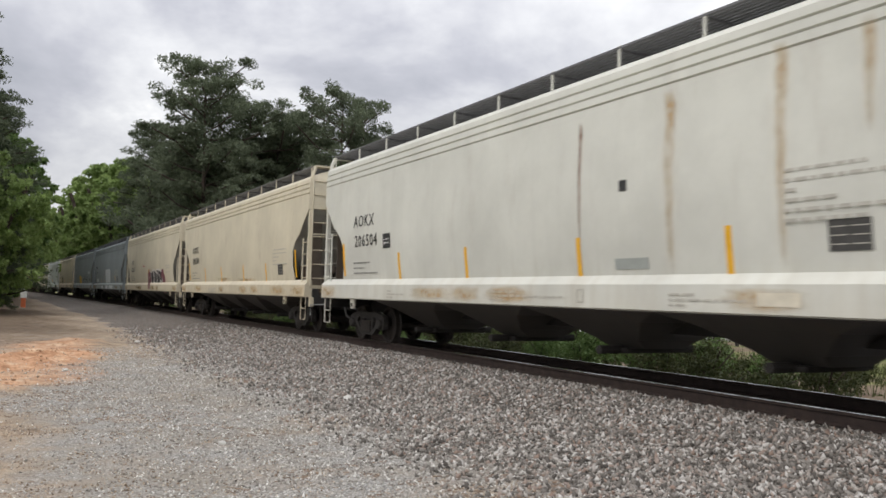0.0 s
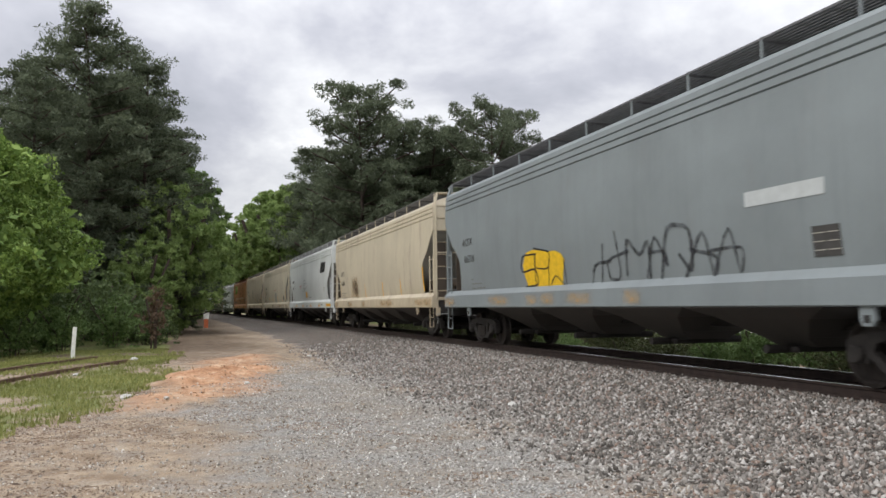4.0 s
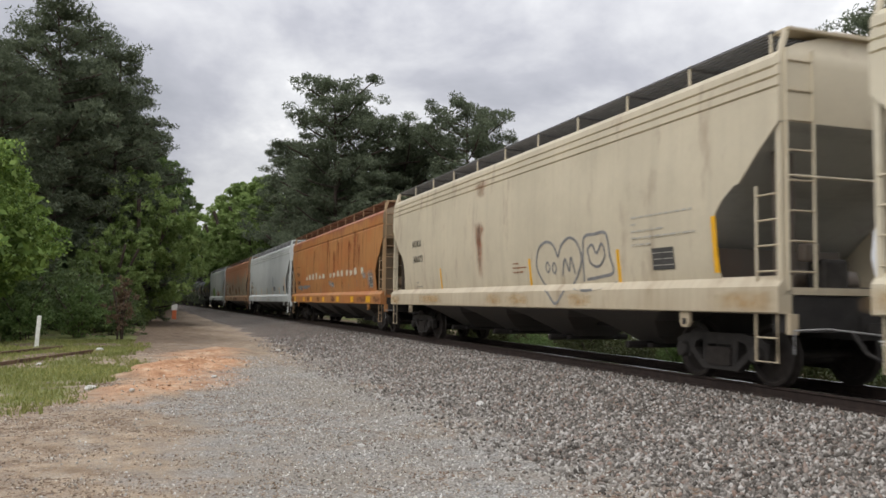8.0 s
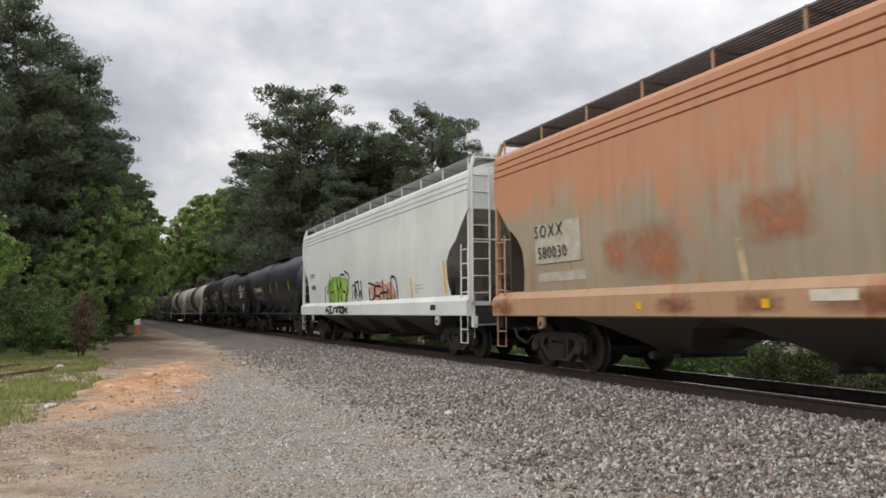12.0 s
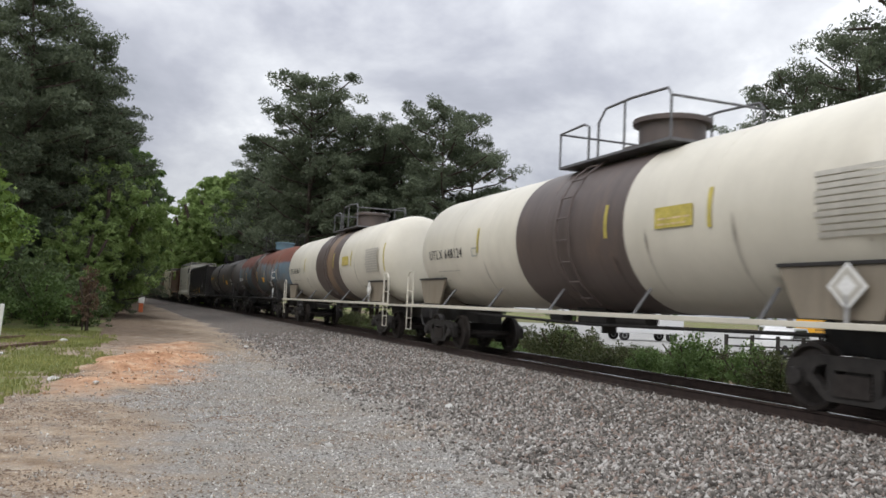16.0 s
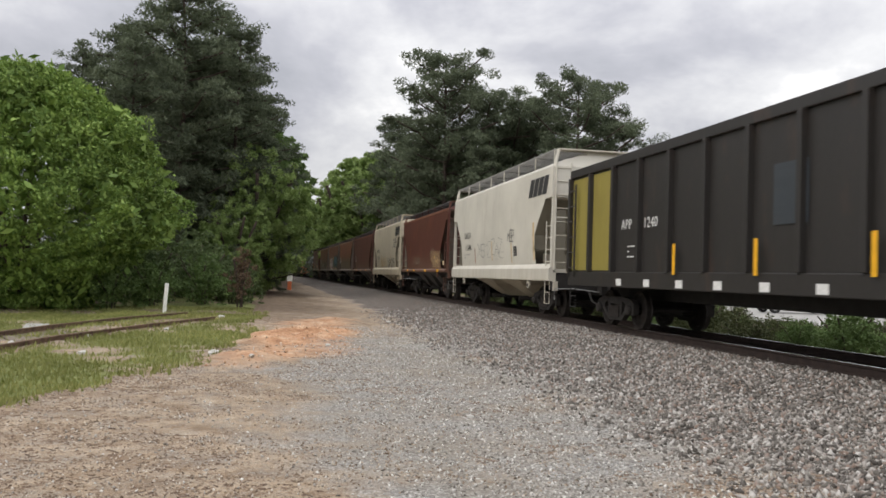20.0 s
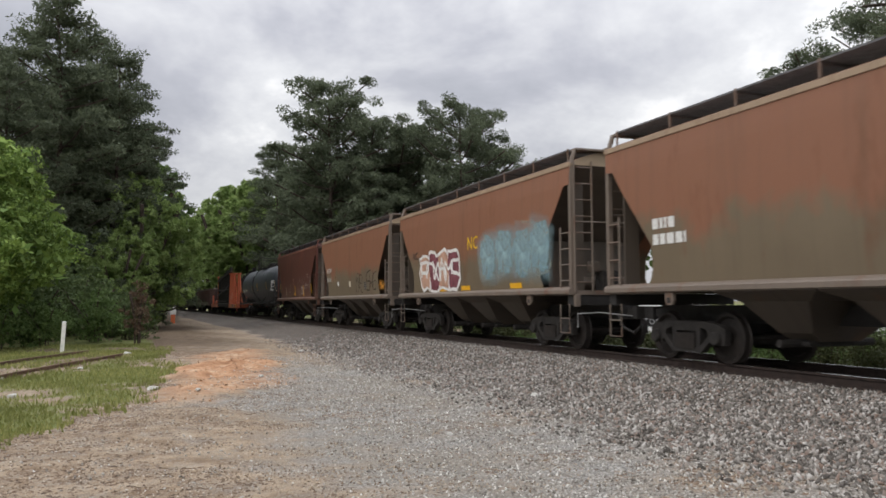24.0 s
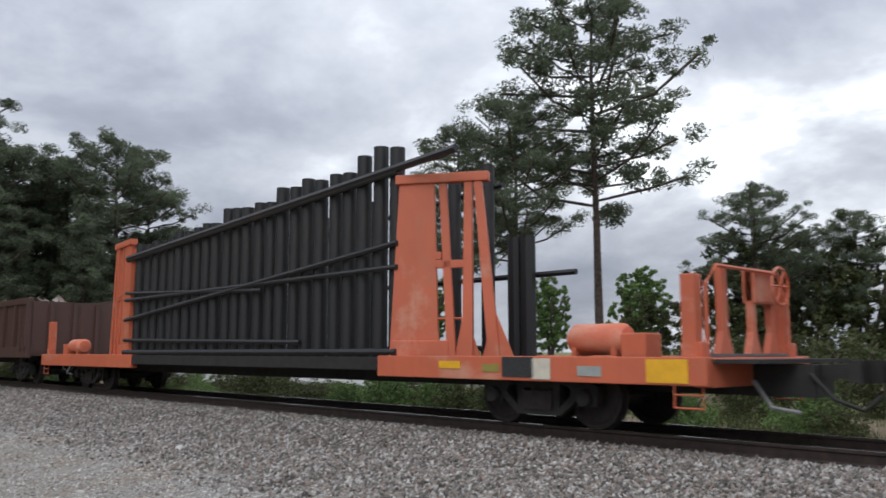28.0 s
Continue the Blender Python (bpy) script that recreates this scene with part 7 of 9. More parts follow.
# places of the gaps between the cars along the track, in metres, as the clip starts
LINES = [1.6, 22.48, 42.9, 63.8, 85.08, 105.8, 126.5, 147.2, 168.06, 188.8, 211.4, 234.38, 257.5, 278.6, 294.4, 310.0, 324.8, 344.6, 365.1, 384.0, 403.2,
         422.0, 436.8, 451.3, 465.5, 480.6, 495.4, 509.9, 523.9, 538.2, 559.7, 586.0, 604.0, 622.0, 640.0, 658.0, 676.0, 694.0, 712.0]
COUPLING = 1.5
TRAIN = []


def travelled(t):
    """Metres that the train has gone after t seconds: it slows a little near the end."""
    return SPEED * min(t, 24.0) + 19.2 * max(0.0, t - 24.0)


def add(made):
    k = len(TRAIN)
    TRAIN.append((made[0], (LINES[k] + LINES[k + 1]) / 2))
    return made


def length_of(k):
    return LINES[k + 1] - LINES[k] - COUPLING


class Side:
    """Places marks on a car's near side by the distance from its rear end."""

    def __init__(self, made, length):
        self.car, self.w, self.h = made[0], made[1], length / 2

    def y(self, u):
        return self.h - u

    def word(self, text, u, z, size, mat=M_LETTER, space=1.05):
        return word(self.car, self.w, text, self.y(u), z, size, mat, space)

    def bar(self, u, z, high=0.60, wide=0.10, mat=M_YELLOW, turn=0.0):
        """A strip that follows the curve of the sheet."""
        bm = bmesh.new()
        last = None
        for k in range(9):
            f = k / 8 - 0.5
            zz, yy = z + high * f, self.y(u) + high * f * math.tan(radians(turn))
            row = [bm.verts.new((-self.w(zz) - o, yy + d, zz)) for o, d in ((0.001, wide / 2), (0.006, wide / 2), (0.006, -wide / 2), (0.001, -wide / 2))]
            if last:
                for j in range(3):
                    bm.faces.new((last[j], last[j + 1], row[j + 1], row[j]))
            last = row
        bmesh.ops.recalc_face_normals(bm, faces=bm.faces[:])
        return part("reflector", bm, mat, self.car)

    def plate(self, u, z, a, b, mat, name="marking", off=0.004):
        return plate(self.car, self.w, self.y(u), z, a, b, mat, name, off=off)

    def print(self, u, z, wide, lines, mat=M_LETTER, seed=0, step=0.10, h=0.03):
        return small_print(self.car, self.w, self.y(u), z, wide, lines, mat, step, seed + int(u * 10), h)

    def scrawl(self, u, z, wide, high, mat, seed, strokes=5, r=0.03):
        return scrawl(self.car, self.w, self.y(u), z, wide, high, mat, seed, strokes, r)

    def fill(self, u, z, wide, high, mat, seed, off=0.0065):
        return fill_shape(self.car, self.w, self.y(u), z, wide, high, mat, seed, off=off)

    def streak(self, u, z0, z1, wide, mat, seed):
        """Rust run down the sheet, ragged along its edges."""
        rnd = random.Random(seed)
        bm = bmesh.new()
        fade = bm.verts.layers.float_color.new("fade")
        n = max(6, int((z1 - z0) / 0.2))
        rows = []
        for k in range(n + 1):
            z = z0 + (z1 - z0) * k / n
            wa = wide * (0.5 + 0.6 * k / n) * rnd.uniform(0.8, 1.15)
            c = rnd.uniform(-0.1, 0.1) * wide
            f = 0.35 + 0.65 * k / n if 0 < k < n else 0.0
            row = []
            for dy, v in ((-wa, 0.0), (-wa * 0.3, f), (wa * 0.3, f), (wa, 0.0)):
                q = bm.verts.new((-self.w(z) - 0.005, self.y(u) + dy + c, z))
                q[fade] = (v, v, v, 1)
                row.append(q)
            rows.append(row)
        for ra, rb in zip(rows, rows[1:]):
            for j in range(3):
                bm.faces.new((ra[j], ra[j + 1], rb[j + 1], rb[j]))
        mat = {"running_rust": SOFTRUST, "pale_running_rust": SOFTPALE}.get(mat.name, mat)
        return part("rust_run", bm, mat, self.car)

    def line(self, pts, r, mat):
        """A sprayed line that runs smoothly through (u, z) places on the sheet."""
        p = [Vector(q) for q in pts]
        p = [2 * p[0] - p[1]] + p + [2 * p[-1] - p[-2]]
        way = []
        for a, b, c, d in zip(p, p[1:], p[2:], p[3:]):
            for k in range(6):
                f = k / 6
                way.append(0.5 * (2 * b + (c - a) * f + (2 * a - 5 * b + 4 * c - d) * f * f + (3 * b - a - 3 * c + d) * f ** 3))
        way.append(p[-2])
        bm = bmesh.new()
        last = None
        for k, q in enumerate(way):
            d = way[min(k + 1, len(way) - 1)] - way[max(k - 1, 0)]
            n = Vector((-d.y, d.x)).normalized() * r
            pair = [bm.verts.new((-self.w(v.y) - 0.008, self.y(v.x), v.y)) for v in (q + n, q - n)]
            if last:
                bm.faces.new((last[0], last[1], pair[1], pair[0]))
            last = pair
        return part("graffiti", bm, mat, self.car, "sprayed graffiti line")

    def box_mark(self, u, z, a, b, mat=M_LETTER, t=0.03):
        bm = bmesh.new()
        box(bm, -a / 2, a / 2, b / 2 - t, b / 2, 0, 0.003)
        box(bm, -a / 2, a / 2, -b / 2, -b / 2 + t, 0, 0.003)
        box(bm, -a / 2, -a / 2 + t, -b / 2 + t, b / 2 - t, 0, 0.003)
        box(bm, a / 2 - t, a / 2, -b / 2 + t, b / 2 - t, 0, 0.003)
        return part("stencil_box", bm, mat, self.car, "", on_side(self.w, self.y(u), z))

    def data_panel(self, u, z, a=0.62, b=0.42):
        """A black panel ruled in two columns."""
        a, b = a * 0.82, b * 0.82
        p = self.plate(u, z, a, b, PANELDARK, "data_panel")
        for q in (-1, 1):
            bm = bmesh.new()
            for k in range(3):
                box(bm, -a * 0.2, a * 0.2, -b * 0.3 + k * b * 0.28, -b * 0.3 + k * b * 0.28 + 0.012, 0, 0.003)
            part("panel_text", bm, PRINTGREY, self.car, "", on_side(self.w, self.y(u) - q * a * 0.25, z, 0.009))

    def emblem(self, u, z, wide, high, mat=M_LETTER):
        """Four slanted black blocks."""
        for k in range(4):
            bm = bmesh.new()
            a = wide / 4 * 0.86
            s = high * 0.16
            out = [(-a / 2 - s, -high / 2), (a / 2 - s, -high / 2), (a / 2 + s, high / 2), (-a / 2 + s, high / 2)]
            prism(bm, out, "z", 0, 0.003)
            part("emblem_block", bm, mat, self.car, "", on_side(self.w, self.y(u) - (k - 1.5) * wide / 4, z))


def hop(k, label, body, **kw):
    return Side(add(hopper(label, length_of(k), body, **kw)), length_of(k))


def tnk(k, label, body, **kw):
    return Side(add(tank(label, length_of(k), body, **kw)), length_of(k))


def gon(k, label, body, **kw):
    return Side(add(gondola(label, length_of(k), body, **kw)), length_of(k))


def reporting(s, mark, number, u=2.85, z=3.03, size=0.42, mat=M_LETTER, gap=0.50):
    s.word(mark, u, z, size, mat, 1.15)
    s.word(number, u + 0.15, z - gap, size, mat, 1.15)


def load_lines(s, u=2.9, z=2.0, mat=M_LETTER):
    s.print(u, z, 1.5, 3, mat, 5, 0.13)


def five_bars(s, us=(4.9, 7.95, 11.5, 14.5), z=1.88, turn=0.0, tall=(1.5, 17.8)):
    for u in us:
        s.bar(u, z, 0.60, 0.10, turn=turn)
    for u in tall:
        s.bar(u, 2.10, 0.85, 0.11)


BR = dict(rows=FLAT_ROWS, bays=3, grooves=0, eave=4.27, sill_h=(1.30, 1.45), board_up=0.37, board_in=0.72)
GX2 = dict(rows=SHORT_ROWS, bays=2, grooves=0, eave=4.48, board_up=0.50, board_mat=M_STEEL, slope=ENDPALE, end=ENDPALE)

# pale grey hopper
s = hop(0, "pale grey covered hopper with rust streaks and yellow reflectors", PALE)
reporting(s, "AOKX", "206504")
s.plate(4.26, 2.48, 0.42, 0.34, M_LETTER, "code_plate")
s.print(4.26, 2.52, 0.30, 2, M_LETTERW, 1, 0.09)
five_bars(s)
load_lines(s)
s.print(16.1, 2.75, 1.5, 6, PRINTGREY, 2, 0.115, 0.04)
s.data_panel(16.15, 1.98, 0.62, 0.42)
s.plate(12.7, 1.75, 0.7, 0.16, PATCHGREY)
for u, z, a in ((4.9, 1.3, 0.9), (10.1, 1.32, 2.2), (14.2, 1.32, 1.3)):
    s.print(u, z, a, 3, PRINTGREY, 3, 0.07, 0.03)
s.plate(15.3, 1.27, 0.6, 0.16, CREAMPLATE)
s.box_mark(11.65, 1.28, 0.16, 0.2, PRINTGREY, 0.02)
s.streak(11.55, 1.5, 4.0, 0.06, RUSTMARK, 1)
s.streak(13.5, 1.5, 4.1, 0.13, RUSTPALE, 2)
s.streak(15.3, 1.6, 4.3, 0.11, RUSTPALE, 3)
s.streak(16.4, 3.0, 4.3, 0.10, RUSTPALE, 4)
s.plate(12.57, 2.88, 0.16, 0.16, M_LETTER)

s = hop(1, "cream covered hopper with grimy lower side", CREAM)
reporting(s, "AOKX", "206580")
five_bars(s)
load_lines(s)
s.streak(8.2, 1.45, 1.75, 1.2, RUSTPALE, 5)
s.streak(12.0, 1.45, 1.7, 1.6, RUSTPALE, 6)
s.data_panel(16.2, 1.95)
s.print(16.2, 2.6, 1.5, 5, PRINTGREY, 4, 0.12)
s.print(6.8, 1.3, 1.5, 3, PRINTGREY, 3, 0.07, 0.03)

s = hop(2, "cream covered hopper with bold dark graffiti", CREAM)
reporting(s, "IVLX", "206727", 3.3, 2.95)
load_lines(s, 3.4, 2.0)
for k, (u, z, a, b) in enumerate(((9.75, 1.95, 0.32, 0.62), (10.1, 2.12, 0.36, 0.55), (10.15, 1.6, 0.7, 0.5), (10.55, 1.9, 0.5, 0.8), (10.6, 1.4, 0.9, 0.5))):
    s.fill(u, z, a, b, SPRAYPLUM, 700 + k)
s.fill(9.85, 2.25, 0.22, 0.34, SPRAYYELLOW, 7, 0.008)
s.fill(10.35, 2.3, 0.3, 0.3, SPRAYPINK, 8, 0.008)
s.print(8.8, 2.62, 2.2, 1, M_LETTERR, 9, 0.1, 0.07)
s.fill(14.9, 1.65, 1.2, 1.4, SPRAYPLUM, 2)
for k, u in enumerate((11.3, 12.3, 13.2, 14.1)):
    s.fill(u, 1.72, 1.15, 1.35 + 0.1 * (k % 2), SPRAYWHITE, 3 + k, 0.008)
    s.fill(u, 1.72, 0.98, 1.18 + 0.1 * (k % 2), SPRAYBLACK, 3 + k, 0.0095)
s.scrawl(12.7, 1.75, 3.6, 1.0, SPRAYWHITE, 9, 6, 0.035)
s.print(16.5, 2.5, 1.4, 4, PRINTGREY, 4, 0.12)

s = hop(3, "blue-grey covered hopper with repainted pale patches", GREY)
reporting(s, "ACFX", "66689", 2.2, 3.0, 0.31)
for u, z, a, b in ((10.3, 2.17, 3.2, 1.12), (7.1, 1.25, 1.2, 0.22), (10.2, 1.25, 1.3, 0.28), (12.9, 1.26, 2.2, 0.26)):
    s.plate(u, z, a, b, PATCHPALE, "repainted_patch")
s.plate(2.6, 1.85, 2.0, 0.3, PATCHPALE, "repainted_patch")
load_lines(s, 2.6, 1.9)
for u in (5.2, 7.7, 11.55, 14.7):
    s.bar(u, 1.88, 0.62, 0.11, RUSTPALE if u < 8 else M_YELLOW, 6)
s.print(15.65, 2.6, 1.8, 5, PRINTGREY, 5, 0.12)
s.data_panel(16.15, 1.9, 0.75, 0.55)
s.box_mark(9.4, 1.75, 0.3, 0.25)

s = hop(4, "blue-grey covered hopper with yellow and outline graffiti", GREY)
reporting(s, "ACFX", "66710", 2.2, 3.0, 0.31)
s.fill(7.5, 1.85, 2.6, 1.25, SPRAYYELLOW, 21)
s.scrawl(7.5, 1.85, 2.2, 0.9, SPRAYBLACK, 22, 3, 0.02)
s.scrawl(12.4, 1.98, 4.6, 0.9, FADEDBLACK, 23, 7, 0.035)
s.data_panel(16.45, 1.94, 0.6, 0.5)
s.plate(15.7, 2.66, 1.6, 0.22, PATCHPALE, "repainted_patch")
s.bar(18.0, 2.1, 0.8, 0.1, RUSTPALE)
s.print(3.2, 1.9, 1.6, 3, M_LETTER, 5, 0.13)

s = hop(5, "cream covered hopper with rust stains and a scrubbed patch", CREAM2)
reporting(s, "ACFX", "66381", 2.3, 2.85, 0.31)
s.box_mark(3.45, 2.56, 0.3, 0.3, PRINTGREY, 0.02)
s.fill(5.6, 2.05, 2.4, 1.6, SOFTPALE, 31)
s.fill(5.5, 2.1, 1.9, 1.2, SOFTDIRT, 32, 0.012)
s.fill(5.9, 2.0, 1.2, 0.9, SOFTDIRT, 33, 0.014)
s.bar(1.6, 2.1, 0.9, 0.12, RUSTPALE, 6)
s.bar(4.5, 1.84, 0.6, 0.14, RUSTPALE, 6)
load_lines(s, 2.5, 1.85)
s.box_mark(4.13, 1.27, 0.35, 0.2)
five_bars(s, (7.9, 11.5, 14.6), tall=(17.9,))
s.print(12.0, 2.3, 1.6, 3, PRINTGREY, 3, 0.12)

s = hop(6, "clean white covered hopper with a black block emblem", WHITE, board_mat=M_STEEL)
reporting(s, "GACX", "64538", 2.35, 3.05, 0.31)
s.emblem(16.2, 3.58, 1.75, 0.62)
s.print(8.65, 3.0, 1.5, 8, M_LETTER, 7, 0.11)
s.print(6.4, 2.66, 0.9, 4, M_LETTERR, 8, 0.11)
s.print(10.5, 2.58, 1.9, 1, M_LETTERR, 9, 0.12, 0.05)
s.plate(9.15, 1.98, 0.75, 0.42, M_YELLOW, "warning_plate")
s.print(9.15, 2.06, 0.6, 3, M_LETTER, 3, 0.10)
s.print(10.6, 1.9, 1.3, 2, M_LETTER, 3, 0.10)
s.print(16.7, 2.32, 0.6, 3, PRINTGREY, 5, 0.10, 0.035)
load_lines(s, 2.6, 1.95)
s.print(3.4, 2.95, 0.3, 4, M_LETTER, 6, 0.12)
for u in (4.4, 7.8, 11.5, 15.0):
    s.plate(u, 1.22, 0.62, 0.11, M_YELLOW, "reflector")
    s.plate(u + 0.1, 1.33, 0.12, 0.1, M_YELLOW, "reflector")
s.plate(18.4, 1.25, 1.6, 0.14, M_YELLOW, "reflector")
s.print(9.9, 1.26, 0.9, 2, M_LETTER, 4, 0.07)
s.plate(16.1, 1.28, 0.3, 0.1, M_LETTER)

s = hop(7, "cream covered hopper with a grey repainted square", CREAM)
reporting(s, "AOKX", "206345", 2.7, 3.02, 0.31)
s.plate(10.7, 2.02, 1.1, 0.85, PATCHGREY, "repainted_patch")
five_bars(s, (5.0, 8.0, 11.85, 15.3))
s.print(16.45, 2.75, 2.0, 5, PRINTGREY, 5, 0.13)
s.data_panel(16.46, 1.95, 0.75, 0.45)
s.print(10.3, 2.7, 1.8, 1, M_LETTERR, 4, 0.1, 0.045)
load_lines(s, 3.2, 1.85)
s.streak(17.3, 1.45, 1.75, 0.5, RUSTMARK, 7)
for u in (6.0, 9.8, 13.5, 16.0):
    s.print(u, 1.3, 1.2, 2, PRINTGREY, 3, 0.08, 0.03)
s.streak(12.0, 1.5, 3.6, 0.03, RUSTPALE, 8)
s.streak(15.9, 1.5, 3.6, 0.03, RUSTPALE, 9)

s = hop(8, "cream covered hopper with outlined graffiti and a rust run", CREAM2)
reporting(s, "AOKX", "206073", 2.9, 3.04, 0.31)
s.streak(8.35, 1.75, 3.3, 0.34, SOFTRED, 10)
s.streak(8.35, 2.0, 3.25, 0.16, SOFTDARKRUST, 12)
s.streak(8.4, 3.9, 4.4, 0.5, RUSTMARK, 11)
s.line([(12.75, 2.15), (12.55, 2.42), (12.2, 2.50), (11.85, 2.36), (11.72, 2.0), (11.95, 1.66), (12.4, 1.40), (12.75, 1.18), (13.1, 1.42), (13.5, 1.72), (13.75, 2.05), (13.62, 2.38), (13.3, 2.52), (12.95, 2.40), (12.75, 2.15)], 0.030, SPRAYGREY)
for u, z in ((12.25, 1.95), (12.55, 1.92)):
    s.line([(u, z - 0.12), (u + 0.09, z), (u, z + 0.12), (u - 0.09, z), (u, z - 0.12)], 0.022, SPRAYGREY)
s.line([(12.9, 1.75), (13.05, 2.1), (13.2, 1.85), (13.32, 2.12), (13.45, 1.78)], 0.028, SPRAYGREY)
s.line([(13.78, 1.62), (13.82, 2.1), (13.9, 2.48), (14.3, 2.52), (14.72, 2.50), (14.82, 2.1), (14.9, 1.78), (14.45, 1.70), (13.9, 1.66)], 0.030, SPRAYGREY)
s.line([(14.0, 2.25), (14.2, 2.32), (14.35, 2.15), (14.55, 2.32), (14.65, 2.1), (14.4, 1.9), (14.1, 1.98), (14.0, 2.25)], 0.026, SPRAYGREY)
s.line([(13.5, 1.5), (14.0, 1.44), (14.6, 1.50), (15.0, 1.58)], 0.026, SPRAYGREY)
five_bars(s, (5.2, 11.35, 15.1), tall=(17.85,))
s.data_panel(16.5, 1.95, 0.75, 0.45)
s.print(16.5, 2.7, 1.8, 5, PRINTGREY, 5, 0.12)
s.print(10.8, 2.1, 0.7, 3, RUSTMARK, 5, 0.1)
s.print(3.7, 1.8, 1.8, 3, M_LETTER, 5, 0.13)

# rusty orange hopper
def letter_top(s, u, z, a, b, kind):
    """The upper half of a large painted letter, worn away below."""
    bm = bmesh.new()
    out = (((-a / 2, 0), (a / 2, 0.03), (a * 0.36, b * 0.75), (0, b), (-a * 0.36, b * 0.7)),
           ((-a / 2, -0.02), (-a * 0.1, 0.05), (a * 0.1, -0.03), (a / 2, 0.02), (a / 2, b), (-a / 2, b)),
           ((-a / 2, 0), (a * 0.2, 0.0), (a / 2, b * 0.5), (a * 0.45, b), (-a * 0.42, b * 0.9)),
           ((-a * 0.4, -0.06), (-a * 0.2, 0.0), (a * 0.3, 0.04), (a / 2, b * 0.95), (-a * 0.46, b)))[kind]
    prism(bm, list(out), "z", 0, 0.003)
    part("worn_letter", bm, CREAMPLATE, s.car, "", on_side(s.w, s.y(u), z, 0.007))


def slash(s, u, z, b, seed):
    """A thin dark scrape in the paint."""
    rnd = random.Random(seed)
    bm = bmesh.new()
    t = rnd.uniform(0.03, 0.07)
    prism(bm, [(-t, -b / 2), (t * 0.4, -b * 0.4), (t * 1.6, b / 2), (t * 0.2, b * 0.3)], "z", 0, 0.002)
    part("scrape", bm, FADEDBLACK if seed % 2 else SPRAYGREY, s.car, "", on_side(s.w, s.y(u), z, 0.007))


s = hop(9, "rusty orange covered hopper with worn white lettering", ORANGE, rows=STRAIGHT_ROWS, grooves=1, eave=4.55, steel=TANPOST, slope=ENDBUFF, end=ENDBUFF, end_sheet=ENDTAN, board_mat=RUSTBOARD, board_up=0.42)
reporting(s, "UTCX", "46446", 2.25, 2.66, 0.33, gap=0.46)
s.plate(1.35, 1.28, 0.52, 0.34, M_YELLOW, "reflector")
s.plate(1.35, 1.08, 0.52, 0.07, M_LETTERW, "reflector_edge")
s.print(2.2, 3.12, 1.2, 1, FADEDBLACK, 8, 0.10)
s.print(2.6, 1.72, 1.5, 3, FADEDBLACK, 5, 0.10)
for k, (u, z) in enumerate(((2.6, 1.92), (3.5, 1.98), (4.4, 1.88), (5.2, 1.95))):
    s.scrawl(u, z, 1.0, 0.10, SPRAYGREY, 230 + k, 1, 0.05)
us = [5.1 + 0.95 * k for k in range(6)] + [11.6 + 0.85 * k for k in range(4)] + [15.2, 16.0, 16.8, 18.0]
rw = random.Random(77)
for k, u in enumerate(us):
    letter_top(s, u, 2.30, rw.uniform(0.40, 0.58), rw.uniform(0.20, 0.34), k % 4)
    if k % 3 != 2:
        slash(s, u + rw.uniform(-0.2, 0.25), rw.uniform(1.7, 1.95), rw.uniform(0.2, 0.45), 120 + k)
for u in (4.4, 6.65, 10.1, 13.5, 16.4, 19.2):
    s.plate(u, 1.26, 0.55 if u < 18 else 0.7, 0.24, M_YELLOW, "reflector")
s.fill(19.3, 2.05, 1.3, 0.9, SOFTGREY, 139, 0.006)
s.plate(19.35, 1.95, 0.47, 0.43, CREAMPLATE, "panel_border", 0.001)
s.data_panel(19.35, 1.95, 0.5, 0.45)
for k, u in enumerate((7.2, 10.8, 12.4, 13.3, 15.5, 16.6, 17.4)):
    s.streak(u, 2.5 - 0.2 * (k % 3), (3.9, 4.25, 3.6, 4.1)[k % 4], 0.18 + 0.13 * (k % 3), SOFTRED, 140 + k)
    s.streak(u + 0.35 + 0.12 * (k % 4), 2.9 - 0.3 * (k % 2), (4.3, 3.8, 4.15)[k % 3], 0.08 + 0.03 * (k % 3), SOFTRED, 150 + k)
for u, z in ((3.2, 1.85), (11.4, 2.05), (12.0, 1.95), (18.3, 2.25)):
    s.fill(u, z, 0.95, 0.34, SOFTGREY, int(u * 10), 0.012)
s.plate(12.0, 1.95, 0.26, 0.2, PANELDARK)

s = hop(10, "clean white covered hopper with yellow reflectors", WHITE, board_mat=M_STEEL)
reporting(s, "UTCX", "49507", 2.15, 2.58, 0.27, gap=0.38)
s.print(2.8, 1.95, 1.5, 3, M_LETTER, 5, 0.13)
s.box_mark(4.8, 2.21, 0.36, 0.34, PATCHGREY)
five_bars(s, (4.3, 7.85, 10.95, 13.95, 17.2), 1.74, 0.0, (1.82,))
s.fill(14.4, 2.45, 0.75, 0.9, PATCHPALE, 51)
s.plate(14.9, 1.97, 0.75, 0.28, M_LETTER, "panel_text")
s.plate(19.2, 1.97, 0.42, 0.34, M_LETTER, "panel_text")
s.bar(19.6, 2.1, 1.15)
s.print(14.9, 2.04, 0.7, 3, M_LETTERW, 5, 0.08)
s.print(11.5, 2.02, 0.5, 4, M_LETTER, 5, 0.09)
for u in (4.3, 7.9, 12.6):
    s.print(u, 1.27, 1.1, 2, PRINTGREY, 4, 0.08)
    s.plate(u, 1.36, 0.12, 0.08, M_YELLOW, "reflector")

